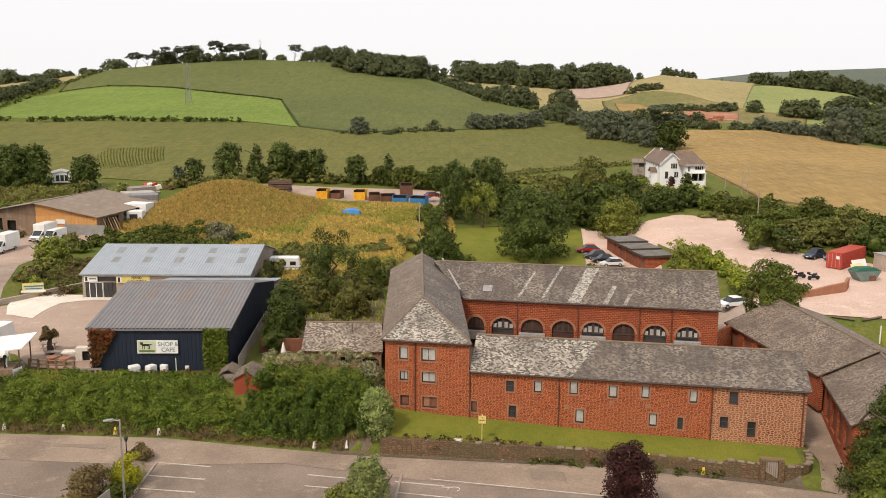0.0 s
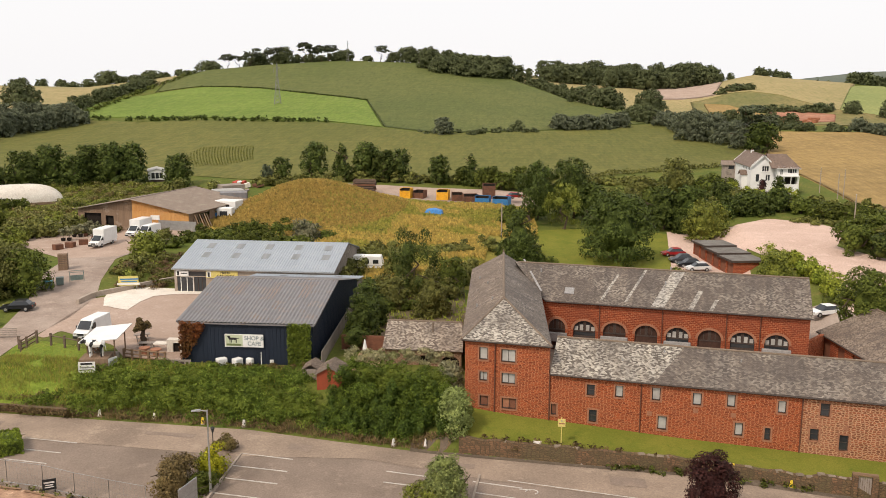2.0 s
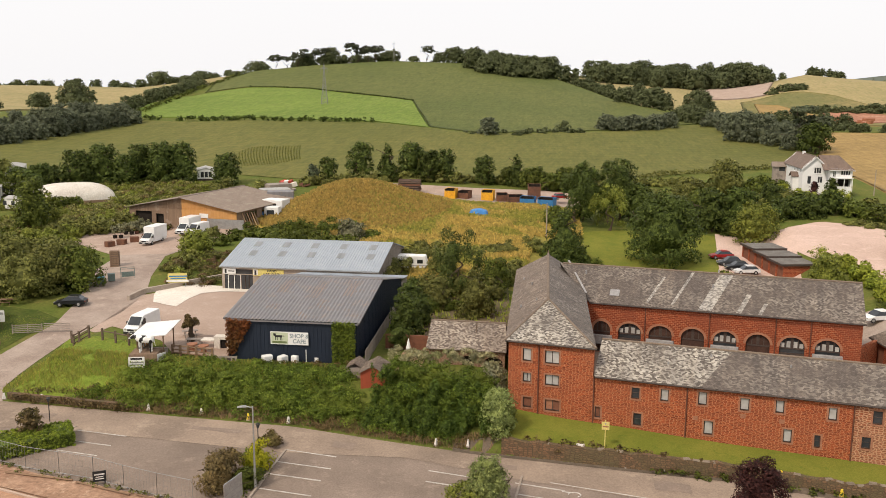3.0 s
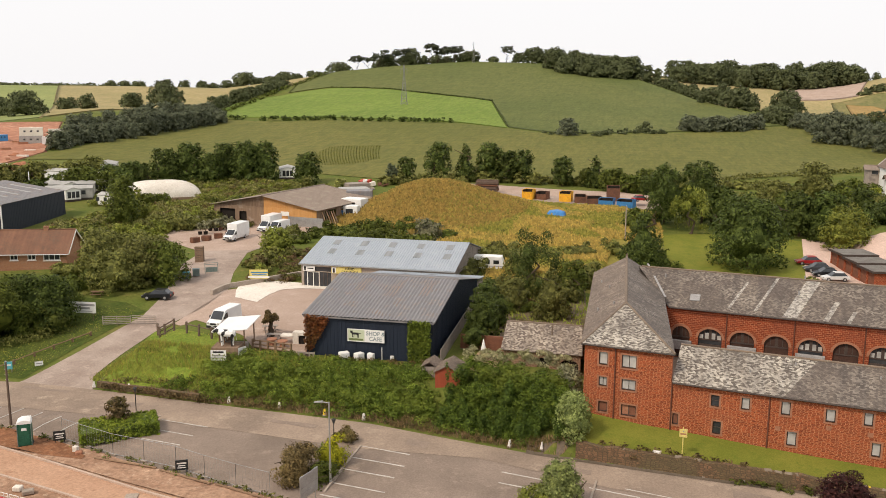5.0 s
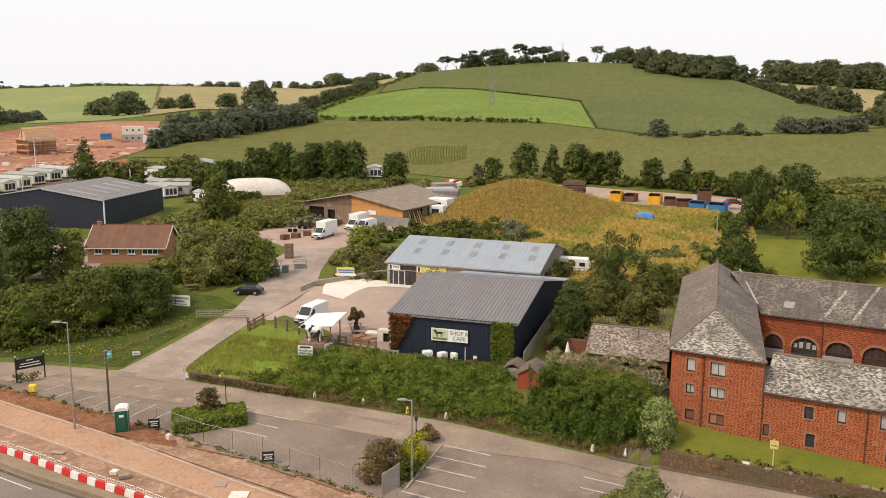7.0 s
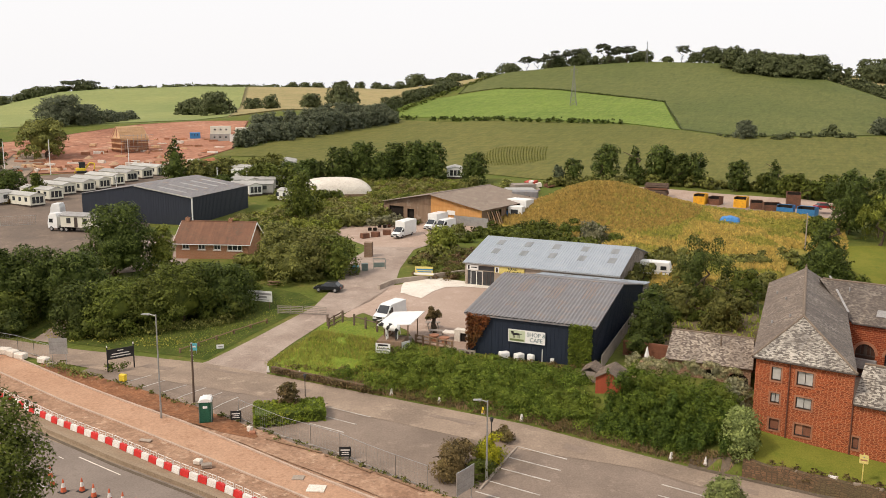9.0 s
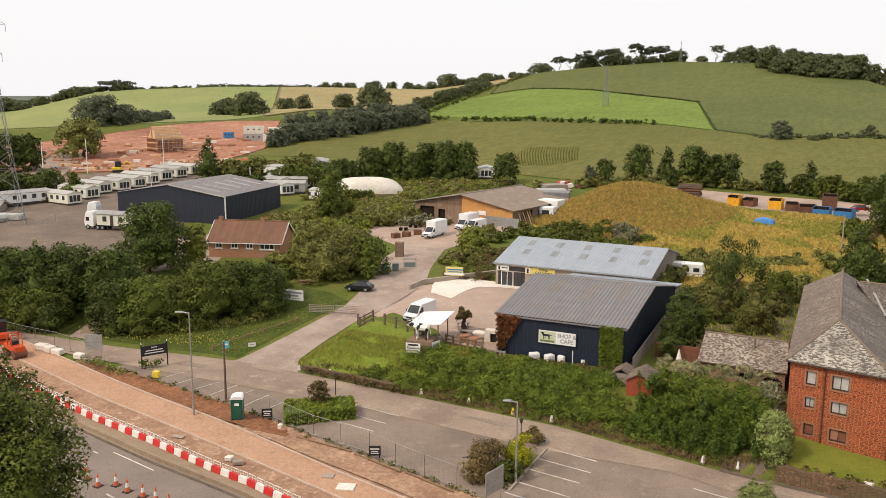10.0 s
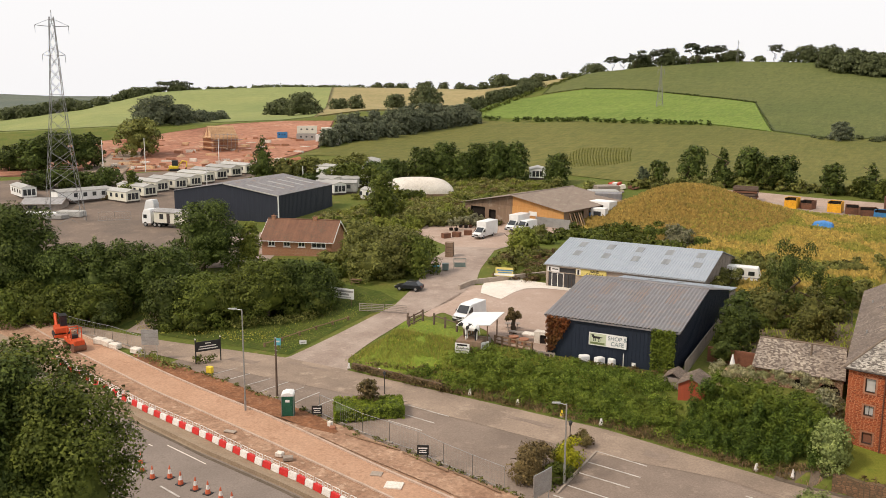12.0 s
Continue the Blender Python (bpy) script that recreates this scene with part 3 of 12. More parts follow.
SECOND_CREST = np.array([
    (-56.9, 4.1), (-52.3, 14.1), (-48.7, 29.5), (-46.0, 33.1), (-40.4, 36.6), (-33.2, 36.1), (-27.6, 34.8), (-22.2, 47.1),
    (-20.6, 46.7), (-7.1, 51.8), (-0.2, 51.3), (2.4, 43.2), (7.8, 36.5), (10.7, 40.2), (13.8, 50.9), (16.2, 46.8), (19.6, 42.4),
    (24.6, 33.2), (26.7, 20.5)])
FAR_RIDGE = np.array([(-56.8, 17.8), (-53.8, 11.0), (-43.9, 12.9), (0, 40), (16.2, 78.2), (19.8, 101.0), (23.0, 107.9), (26.5, 114.1)])
BANK_FOOT = np.array([(-120, 84), (-70, 79.5), (-58, 79.0), (-42, 77.8), (-26, 77.0), (-17, 75.1), (-8, 73.4), (5, 72.0), (14, 71.2), (26, 68.3), (33, 66.5), (80, 60)])


def bank_foot(x):
    return np.interp(x, BANK_FOOT[:, 0], BANK_FOOT[:, 1])


def near_land(x, y):
    d = y - bank_foot(x)
    rise = np.interp(y, [80, 118, 140, 165, 200, 240], [0, 0, 0.8, 1.6, 3.2, 4.8])
    terrace = 3.2 * sstep(d / 6.5) + rise
    mill = np.interp(x, [-8, 5, 20, 32], [1.3, 1.2, 0.85, 0.6]) * sstep((d - 0.25) / 0.3) + np.interp(x, [-9, -4, 0, 10, 32], [1.5, 0.95, 0.7, 0.6, 0.6]) * sstep((d - 0.6) / 6) + np.interp(y, [78, 112, 150, 175, 240], [0, 0.1, 1.1, 2.5, 5.5])
    lane = np.interp(d, [0, 8, 25, 40], [0, 0.3, 1.6, 2.0])
    mill = mill + (lane - np.minimum(mill, 2.1)) * sstep((x - 32.2) / 1.2) * (1 - sstep((y - 92) / 10))
    lot = np.interp(y, [95, 105, 135, 170, 240], [2, 4, 5, 6.5, 9])
    mill = mill + (lot - mill) * sstep((x - 34) / 8) * sstep((y - 94) / 12)
    drive = np.interp(d, [0, 9, 22, 34, 46, 60, 85, 125, 165], [0, 1, 2, 2.9, 3.4, 4, 4.6, 5.6, 7])
    west = np.interp(d, [0, 6, 20, 45, 125, 165], [0.1, 1.0, 1.8, 3.0, 4.4, 5.2])
    z = drive + (terrace - drive) * sstep((x + 59.5) / 4 * 1.0) * (1 - 0 * x)
    z = z + (mill - z) * sstep((x + 10.5) / 4)
    z = z + (west - z) * sstep((-68 - x) / 22)
    mound = 6.3 * np.exp(-(((x + 47) / 15) ** 2) - ((y - 188) / 13) ** 2) + 1.0 * np.exp(-(((x + 24) / 16) ** 2) - ((y - 172) / 14) ** 2)
    return z + mound - 0.25 * sstep((-d - 9 + 0.02 * x) / 3)


def far_land(a, r):
    r1, z1 = np.interp(a, NEAR_CREST[:, 0], NEAR_CREST[:, 1]), np.interp(a, NEAR_CREST[:, 0], NEAR_CREST[:, 2])
    z2, z3 = np.interp(a, SECOND_CREST[:, 0], SECOND_CREST[:, 1]), np.interp(a, FAR_RIDGE[:, 0], FAR_RIDGE[:, 1])
    z0 = np.interp(a, [-57, -40, -25, 0, 15, 27], [4.5, 5.5, 7.5, 8, 9.5, 9])
    u = np.clip((r - 235) / (r1 - 235), 0, 1)
    first = z0 + (z1 - z0) * (0.35 * u + 0.65 * u * u)
    dip = np.interp(a, [-36, -30, -20], [0, 3, 10])
    dip = np.where(a > -1, np.interp(a, [-1, 5], [10, 4]), dip)
    low = np.minimum(z1, z2) - dip
    v = np.clip((r - r1) / (950 - r1), 0, 1)
    second = np.where(v < 0.4, z1 + (low - z1) * sstep(v / 0.4), low + (z2 - low) * sstep((v - 0.4) / 0.6) ** 0.9)
    w = np.clip((r - 950) / 2250, 0, 1)
    low3 = np.minimum(z2, z3) - 12
    third = np.where(w < 0.4, z2 + (low3 - z2) * sstep(w / 0.4), low3 + (z3 - low3) * sstep((w - 0.4) / 0.6))
    past = np.clip((r - 3200) / 1500, 0, 1)
    return np.where(r < r1, first, np.where(r < 950, second, np.where(r < 3200, third, z3 - 40 * past)))


def height(x, y):
    x, y = np.asarray(x, float), np.asarray(y, float)
    r, a = np.hypot(x, y), np.degrees(np.arctan2(x, y))
    k = sstep((r - 205) / 60) * sstep((y + 40) / 80)
    z = near_land(x, y) * (1 - k) + far_land(np.clip(a, -57, 27), r) * k
    return np.where(y < 0, z * sstep((y + 60) / 60) * 1.0, z)


def place(bearing, dist):
    return dist * math.sin(radians(bearing)), dist * math.cos(radians(bearing))


def ground_at(x, y):
    return float(height(x, y))


# ---- building helpers ----
def lay_uv(me):
    """UVs in metres: along the level and up the slope of each face."""
    if not me.uv_layers:
        me.uv_layers.new(name="uv")
    nl = len(me.loops)
    if not nl:
        return
    co = np.empty(len(me.vertices) * 3)
    me.vertices.foreach_get("co", co)
    vi = np.empty(nl, dtype=np.int32)
    me.loops.foreach_get("vertex_index", vi)
    tot = np.empty(len(me.polygons), dtype=np.int32)
    me.polygons.foreach_get("loop_total", tot)
    nor = np.empty(len(me.polygons) * 3)
    me.polygons.foreach_get("normal", nor)
    p, n = co.reshape(-1, 3)[vi], np.repeat(nor.reshape(-1, 3), tot, 0)
    flat = np.abs(n[:, 2]) > 0.985
    t = np.stack([-n[:, 1], n[:, 0], 0 * n[:, 0]], 1)
    t[flat] = (1, 0, 0)
    t /= np.maximum(np.linalg.norm(t, axis=1, keepdims=True), 1e-9)
    b = np.cross(n, t)
    b[flat] = (0, 1, 0)
    me.uv_layers[0].data.foreach_set("uv", np.stack([(p * t).sum(1), (p * b).sum(1)], 1).ravel())


def mesh_of(name, bm, material):
    me = bpy.data.meshes.new(name)
    bmesh.ops.recalc_face_normals(bm, faces=bm.faces)
    bm.to_mesh(me)
    bm.free()
    lay_uv(me)
    for m in material if isinstance(material, (list, tuple)) else (material,):
        me.materials.append(m)
    return me


def part(name, bm, material, parent=None, label="", m=None):
    ob = new(name, mesh_of(name, bm, material) if isinstance(bm, bmesh.types.BMesh) else bm)
    if parent:
        ob.parent = parent
    if m is not None:
        ob.matrix_basis = m
    return tagged(ob, label)


def thing(name, label, category, group="", m=None, kind=""):
    ob = new(name)
    ob.empty_display_size = 0.3
    if m is not None:
        ob.matrix_basis = m
    return tagged(ob, label, category, group, kind)


def raw_mesh(name, verts, faces, material, smooth=False, normals=None):
    """A mesh from arrays; faces: an (n, k) array."""
    me = bpy.data.meshes.new(name)
    verts, faces = np.asarray(verts, np.float32), np.asarray(faces, np.int32)
    me.vertices.add(len(verts))
    me.vertices.foreach_set("co", verts.ravel())
    k = faces.shape[1]
    me.loops.add(faces.size)
    me.loops.foreach_set("vertex_index", faces.ravel())
    me.polygons.add(len(faces))
    me.polygons.foreach_set("loop_start", np.arange(0, faces.size, k, dtype=np.int32))
    me.update(calc_edges=True)
    if smooth or normals is not None:
        me.polygons.foreach_set("use_smooth", np.ones(len(faces), bool))
    if normals is not None:
        me.normals_split_custom_set_from_vertices(np.asarray(normals, np.float32))
    me.materials.append(material)
    if normals is None:
        lay_uv(me)
    return me


def box(bm, x0, x1, y0, y1, z0, z1, m=None, taper=0.0):
    t = taper
    c = [(x0, y0, z0), (x1, y0, z0), (x1, y1, z0), (x0, y1, z0), (x0 + t, y0 + t, z1), (x1 - t, y0 + t, z1), (x1 - t, y1 - t, z1), (x0 + t, y1 - t, z1)]
    v = [bm.verts.new(m @ Vector(p) if m else p) for p in c]
    for f in ((3, 2, 1, 0), (4, 5, 6, 7), (0, 1, 5, 4), (1, 2, 6, 5), (2, 3, 7, 6), (3, 0, 4, 7)):
        bm.faces.new([v[i] for i in f])
    return bm


def boxes(*rows):
    bm = bmesh.new()
    for r in rows:
        box(bm, *r)
    return bm


def soft_box(x0, x1, y0, y1, z0, z1, r=0.03, seg=2):
    bm = boxes((x0, x1, y0, y1, z0, z1))
    bmesh.ops.bevel(bm, geom=list(bm.edges), offset=r, segments=seg, affect="EDGES", profile=0.5)
    return bm


def slab(bm, pts, thick):
    """A flat plate of that thickness under the outline pts."""
    top = [Vector(p) for p in pts]
    n = (top[1] - top[0]).cross(top[2] - top[0]).normalized()
    if n.z < 0:
        n = -n
    low = [p - n * thick for p in top]
    a, b = [bm.verts.new(p) for p in top], [bm.verts.new(p) for p in low]
    bm.faces.new(a)
    bm.faces.new(b[::-1])
    for i in range(len(a)):
        j = (i + 1) % len(a)
        bm.faces.new((a[j], a[i], b[i], b[j]))
    return bm


def rod(bm, p, q, r0, r1=None, sides=6):
    p, q = Vector(p), Vector(q)
    r1 = r0 if r1 is None else r1
    turn = (q - p).to_track_quat("Z", "Y").to_matrix()
    rings = []
    for o, r in ((p, r0), (q, r1)):
        rings.append([bm.verts.new(o + turn @ Vector((r * math.cos(2 * math.pi * i / sides), r * math.sin(2 * math.pi * i / sides), 0))) for i in range(sides)])
    for i in range(sides):
        j = (i + 1) % sides
        bm.faces.new((rings[0][i], rings[0][j], rings[1][j], rings[1][i]))
    bm.faces.new(rings[0][::-1])
    bm.faces.new(rings[1])
    return bm


def rods(rows, sides=6):
    bm = bmesh.new()
    for r in rows:
        rod(bm, *r, sides=sides)
    return bm


def panel(bm, length, low, high, thick, holes, m=None):
    """A wall along x, its face at y = 0 and its back at y = thick, with rectangular holes (x0, x1, z0, z1) through it."""
    xs = sorted({0.0, float(length), *[h[0] for h in holes], *[h[1] for h in holes]})
    zs = sorted({float(low), float(high), *[h[2] for h in holes], *[h[3] for h in holes]})
    zs = [z for z in zs if low <= z <= high]
    verts = {}

    def at(i, k, s):
        if (i, k, s) not in verts:
            p = Vector((xs[i], s * thick, zs[k]))
            verts[i, k, s] = bm.verts.new(m @ p if m else p)
        return verts[i, k, s]

    def solid(i, k):
        if not (0 <= i < len(xs) - 1 and 0 <= k < len(zs) - 1):
            return False
        cx, cz = (xs[i] + xs[i + 1]) / 2, (zs[k] + zs[k + 1]) / 2
        return not any(h[0] < cx < h[1] and h[2] < cz < h[3] for h in holes)

    for i in range(len(xs) - 1):
        for k in range(len(zs) - 1):
            if not solid(i, k):
                continue
            bm.faces.new((at(i, k, 0), at(i + 1, k, 0), at(i + 1, k + 1, 0), at(i, k + 1, 0)))
            bm.faces.new((at(i, k + 1, 1), at(i + 1, k + 1, 1), at(i + 1, k, 1), at(i, k, 1)))
            for (di, dk), (p, q) in {(-1, 0): ((i, k), (i, k + 1)), (1, 0): ((i + 1, k + 1), (i + 1, k)), (0, -1): ((i + 1, k), (i, k)), (0, 1): ((i, k + 1), (i + 1, k + 1))}.items():
                if not solid(i + di, k + dk):
                    bm.faces.new((at(*p, 0), at(*q, 0), at(*q, 1), at(*p, 1)))
    return bm


def spandrel(bm, xc, half, z_spring, rise, z_top, thick, m=None, steps=10):
    """The wall over a round arch, between its springing and z_top."""
    arc = [(xc - half * math.cos(math.pi * i / steps), z_spring + rise * math.sin(math.pi * i / steps)) for i in range(steps + 1)]
    for i in range(steps):
        (xa, za), (xb, zb) = arc[i], arc[i + 1]
        q = [(xa, 0, za), (xb, 0, zb), (xb, 0, z_top), (xa, 0, z_top)]
        f = [bm.verts.new(m @ Vector(p) if m else p) for p in q]
        b = [bm.verts.new(m @ Vector((p[0], thick, p[2])) if m else (p[0], thick, p[2])) for p in q]
        bm.faces.new(f)
        bm.faces.new(b[::-1])
        bm.faces.new((f[0], f[1], b[1], b[0]))
    return bm


def drape(name, left, right, along, across, lift, material, label="", category="", kind="structure", rough=0.0):
    """A sheet of ground laid over the land between two border lines."""
    def resample(line, n):
        line = np.asarray(line, float)
        s = np.r_[0, np.cumsum(np.hypot(*np.diff(line, axis=0).T))]
        u = np.linspace(0, s[-1], n)
        return np.stack([np.interp(u, s, line[:, 0]), np.interp(u, s, line[:, 1])], 1)
    a, b = resample(left, along + 1), resample(right, along + 1)
    w = np.linspace(0, 1, across + 1)[None, :, None]
    p = a[:, None] * (1 - w) + b[:, None] * w
    z = height(p[..., 0], p[..., 1]) + lift
    if rough:
        k = np.array([noise.noise(Vector((q[0] * 0.4, q[1] * 0.4, 7))) for q in p.reshape(-1, 2)]).reshape(z.shape)
        z = z + np.maximum(k, -0.3) * rough
    verts = np.concatenate([p, z[..., None]], 2).reshape(-1, 3)
    i = (np.arange(along)[:, None] * (across + 1) + np.arange(across)[None]).ravel()
    faces = np.stack([i, i + 1, i + across + 2, i + across + 1], 1)
    k = across + 1
    rim = np.r_[np.arange(0, along * k, k), np.arange(along * k, along * k + across), np.arange(along * k + across, across, -k), np.arange(across, 0, -1)]
    if lift > 0.2:
        out = verts[rim, :2] - verts[rim, :2].mean(0)
        flat = verts[rim, :2] + 1.6 * out / np.linalg.norm(out, axis=1, keepdims=True)
        skirt = np.c_[flat, height(flat[:, 0], flat[:, 1]) - 0.25]
        m = len(rim)
        j = np.arange(m)
        faces = np.concatenate([faces, np.stack([rim, len(verts) + j, len(verts) + (j + 1) % m, rim[(j + 1) % m]], 1)])
        verts = np.concatenate([verts, skirt])
    me = raw_mesh(name, verts, faces, material, True)
    if len(me.polygons) and me.polygons[0].normal.z < 0:
        me.flip_normals()
    return tagged(new(name, me), label, category or name, "", kind)


def box_line(points, half, z0, z1, bm=None, lift=True):
    """A band with upright sides along a line on the land (walls, kerbs)."""
    bm = bm or bmesh.new()
    pts = [Vector((p[0], p[1])) for p in points]
    rows = []
    for i, p in enumerate(pts):
        d = (pts[min(i + 1, len(pts) - 1)] - pts[max(i - 1, 0)]).normalized()
        s = Vector((-d.y, d.x)) * half
        g = ground_at(*points[i][:2]) if lift else 0.0
        t = points[i][2] if len(points[i]) > 2 else 0.0
        rows.append([bm.verts.new((p.x + k * s.x, p.y + k * s.y, g + z + (t if z == z1 else 0))) for k, z in ((-1, z0), (-1, z1), (1, z1), (1, z0))])
    for a, b in zip(rows, rows[1:]):
        for k in range(4):
            j = (k + 1) % 4
            bm.faces.new((a[k], a[j], b[j], b[k]))
    bm.faces.new(rows[0])
    bm.faces.new(rows[-1][::-1])
    return bm


def words(name, text, size, material, parent, m, label="", align="CENTER", squeeze=1.0):
    cu = bpy.data.curves.new(name, "FONT")
    cu.body, cu.size, cu.align_x, cu.align_y, cu.extrude = text, size, align, "CENTER", 0.004
    cu.space_line, cu.offset = 0.95, 0.012
    tmp = bpy.data.objects.new("tmp", cu)
    scene.collection.objects.link(tmp)
    me = bpy.data.meshes.new_from_object(tmp.evaluated_get(bpy.context.evaluated_depsgraph_get()))
    bpy.data.objects.remove(tmp)
    bpy.data.curves.remove(cu)
    me.name = name
    me.materials.clear()
    me.materials.append(material)
    ob = new(name, me)
    ob.parent = parent
    ob.matrix_basis = m @ Matrix.Diagonal((squeeze, 1, 1, 1))
    return tagged(ob, label)


# ---- the ground, one sheet out to the horizon ----
def build_ground():
    fine = np.arange(-62, 32.01, 0.36)
    az = np.radians(np.r_[np.arange(-180, -62, 4.0), fine, np.arange(36, 180, 4.0)])
    rr = np.r_[0.01, 8, 16, 24, 32, 38, np.arange(40, 62, 1.0), np.arange(62, 92, 0.35), np.arange(92, 130, 0.9), np.arange(130, 262, 2.0), 262 * 1.016 ** np.arange(0, 98), 1250 * 1.045 ** np.arange(0, 30)]
    A, R = np.meshgrid(az, rr, indexing="ij")
    X, Y = R * np.sin(A), R * np.cos(A)
    Z = height(X, Y)
    n, k = A.shape
    i = (np.arange(n)[:, None] * k + np.arange(k - 1)[None]).ravel()
    j = ((np.arange(n)[:, None] + 1) % n * k + np.arange(k - 1)[None]).ravel()
    me = raw_mesh("ground", np.stack([X, Y, Z], 2).reshape(-1, 3), np.stack([i, i + 1, j + 1, j], 1), M["grass"], True)
    if me.polygons[len(me.polygons) // 2].normal.z < 0:
        me.flip_normals()
    return tagged(new("ground", me), "rough green grassland rising into rolling farmed hills", "ground", "", "structure")


build_ground()


# roads, yards and the car park
ROAD_N = [(-140, 77), (-114, 75.2), (-100, 75.0), (-85, 75.9), (-75, 77.5), (-67, 78.6), (-58.5, 78.5), (-42, 77.5), (-26, 76.6), (-17, 74.7), (-8, 73.0), (5, 71.6), (14, 70.8), (26, 67.8), (36, 64.5), (60, 58)]
ROAD_S = [(-140, 73), (-114, 71.5), (-100, 71.2), (-85, 71.0), (-75, 71.3), (-67, 71.6), (-58.5, 71.8), (-46, 72.2), (-24.8, 70.6), (-14, 71.2), (-2, 68.0), (14.5, 65.1), (26, 61.5), (36, 58.5), (60, 52)]
drape("road", ROAD_S, ROAD_N, 180, 8, 0.055, M["asphalt"], "worn pinkish asphalt lane with faint patches", "road")
drape("car_park", [(-78, 67.5), (-60, 64.6), (-46, 63.4), (-30, 60.3), (-14, 57), (10, 53), (40, 46)], [(-78, 73.4), (-67, 72.1), (-58.5, 72.3), (-46, 72.7), (-24.8, 71.1), (-14, 71.7), (14.5, 65.6), (40, 58)], 140, 14, 0.03, M["asphalt_dark"], "dark grey asphalt car park with worn white bay lines", "car park")
drape("works_ground", [(-125, 67), (-78, 57.4), (-65, 54.0), (-52.5, 52.3), (-44, 50.9), (-20, 45.7), (30, 35.5)], [(-125, 79), (-99, 72.0), (-78.5, 68.4), (-60, 65.4), (-46, 63.8), (-30, 60.6), (-14, 57.2), (30, 48)], 160, 16, 0.03, M["works_soil"], "trampled brown soil either side of the works", "ground")
drape("works_strip", [(-125, 76.5), (-93.3, 67.8), (-72.4, 62.5), (-62.5, 60.5), (-53.5, 58.5), (-43.9, 56.3), (-38.6, 55.1), (-20, 50.5), (20, 41)], [(-125, 79.3), (-91.7, 70.6), (-78.2, 67.5), (-67, 65.0), (-56.6, 62.9), (-48.8, 60.9), (-39.4, 58.3), (-20, 53.8), (20, 45)], 160, 10, 0.09, M["dirt"], "red sub-base of a footway under construction", "ground")
drape("roadside_pavement", [(-125, 66.8), (-78, 57.2), (-65, 54.0), (-52.5, 52.2), (-44, 50.8), (-20, 45.6), (30, 35.5)], [(-125, 71.5), (-82, 61.6), (-68.8, 58.3), (-58.3, 55.9), (-50.1, 54.3), (-41.5, 52.5), (-20, 47.6), (30, 37.5)], 120, 6, 0.065, M["footway"], "dusty tan pavement between barriers and road", "pavement")
drape("main_road", [(-125, 52), (-60, 38), (-20, 30), (30, 20)], [(-125, 67.5), (-78, 57.6), (-65, 54.3), (-52.5, 52.6), (-44, 51.2), (-20, 46), (30, 36)], 120, 8, 0.08, M["main_road"], "grey main road beside the works", "road")
drape("road_dash", [(-59.7, 52.60), (-53.6, 51.40)], [(-59.65, 52.71), (-53.55, 51.51)], 8, 2, 0.095, M["concrete"], "worn white line on the main road", "road marking")
drape("road_dash", [(-61.4, 51.9), (-60.7, 51.76)], [(-61.35, 52.0), (-60.65, 51.86)], 4, 2, 0.095, M["concrete"], "worn white line on the main road", "road marking")
drape("driveway", [(-68.6, 76.6), (-67.5, 78.3), (-66.9, 83), (-66.4, 88), (-66.3, 101), (-69.1, 111.9), (-75.3, 123.8), (-77.4, 135.2), (-84, 146), (-92, 160)], [(-56.6, 76.6), (-58, 78.3), (-60.2, 81.5), (-60.6, 85.3), (-61.1, 95.6), (-59.9, 106.4), (-60.6, 114.7), (-64.7, 124.4), (-69, 138), (-66, 163)], 110, 10, 0.05, M["drive"], "dusty pale driveway climbing to the yards", "driveway")
drape("wood_track", [(-93.4, 76.4), (-95.4, 80.5), (-98.6, 86), (-103, 93)], [(-88.8, 76.6), (-92.0, 80.5), (-96.4, 85), (-100.5, 92)], 24, 6, 0.07, M["drive"], "stony track leading up into the trees", "track")
drape("upper_yard", [(-95, 152), (-79, 139), (-69.5, 140), (-67.5, 150)], [(-98, 172), (-88, 170), (-72, 167), (-65, 168)], 40, 20, 0.06, M["yard"], "reddish stony yard in front of the timber barn", "yard")
drape("shop_yard", [(-60.4, 99), (-56, 97), (-47, 92), (-43.5, 87.6), (-36.8, 86.6)], [(-60.6, 114.5), (-57, 118), (-50.5, 118.8), (-44, 119), (-36, 119)], 50, 30, 0.05, M["yard"], "reddish gravel yard between shop and car wash", "yard")
drape("wash_apron", [(-57.2, 110.1), (-55.0, 108.6), (-52.6, 107.6), (-52.9, 112.3), (-52.5, 115.6), (-50.2, 117.2), (-46.2, 117.6)], [(-57.4, 110.6), (-59.3, 114.6), (-60.0, 116.9), (-58.1, 119.6), (-55.2, 120.6), (-50.7, 120.2), (-46.0, 119.3)], 34, 14, 0.09, M["concrete"], "pale concrete apron at the car wash", "yard")
drape("soil_verge", [(-84, 69.1), (-76, 67.3), (-66, 65.2), (-58, 63.5), (-52, 62.6), (-48, 62.6)], [(-84, 70.2), (-76, 69.3), (-66, 68.0), (-58, 66.7), (-52, 65.4), (-48, 63.2)], 110, 8, 0.16, M["verge_soil"], "bare brown soil between car park and works", "ground", rough=0.12)
drape("soil_verge", [(-53, 62.3), (-48, 61.2), (-45, 60.4), (-30, 56.9), (-18, 54.1)], [(-53, 65.5), (-48, 64.5), (-45, 63.6), (-30, 60.4), (-18, 57.8)], 60, 8, 0.13, M["works_soil"], "pale trampled soil beside the car park", "ground", rough=0.1)
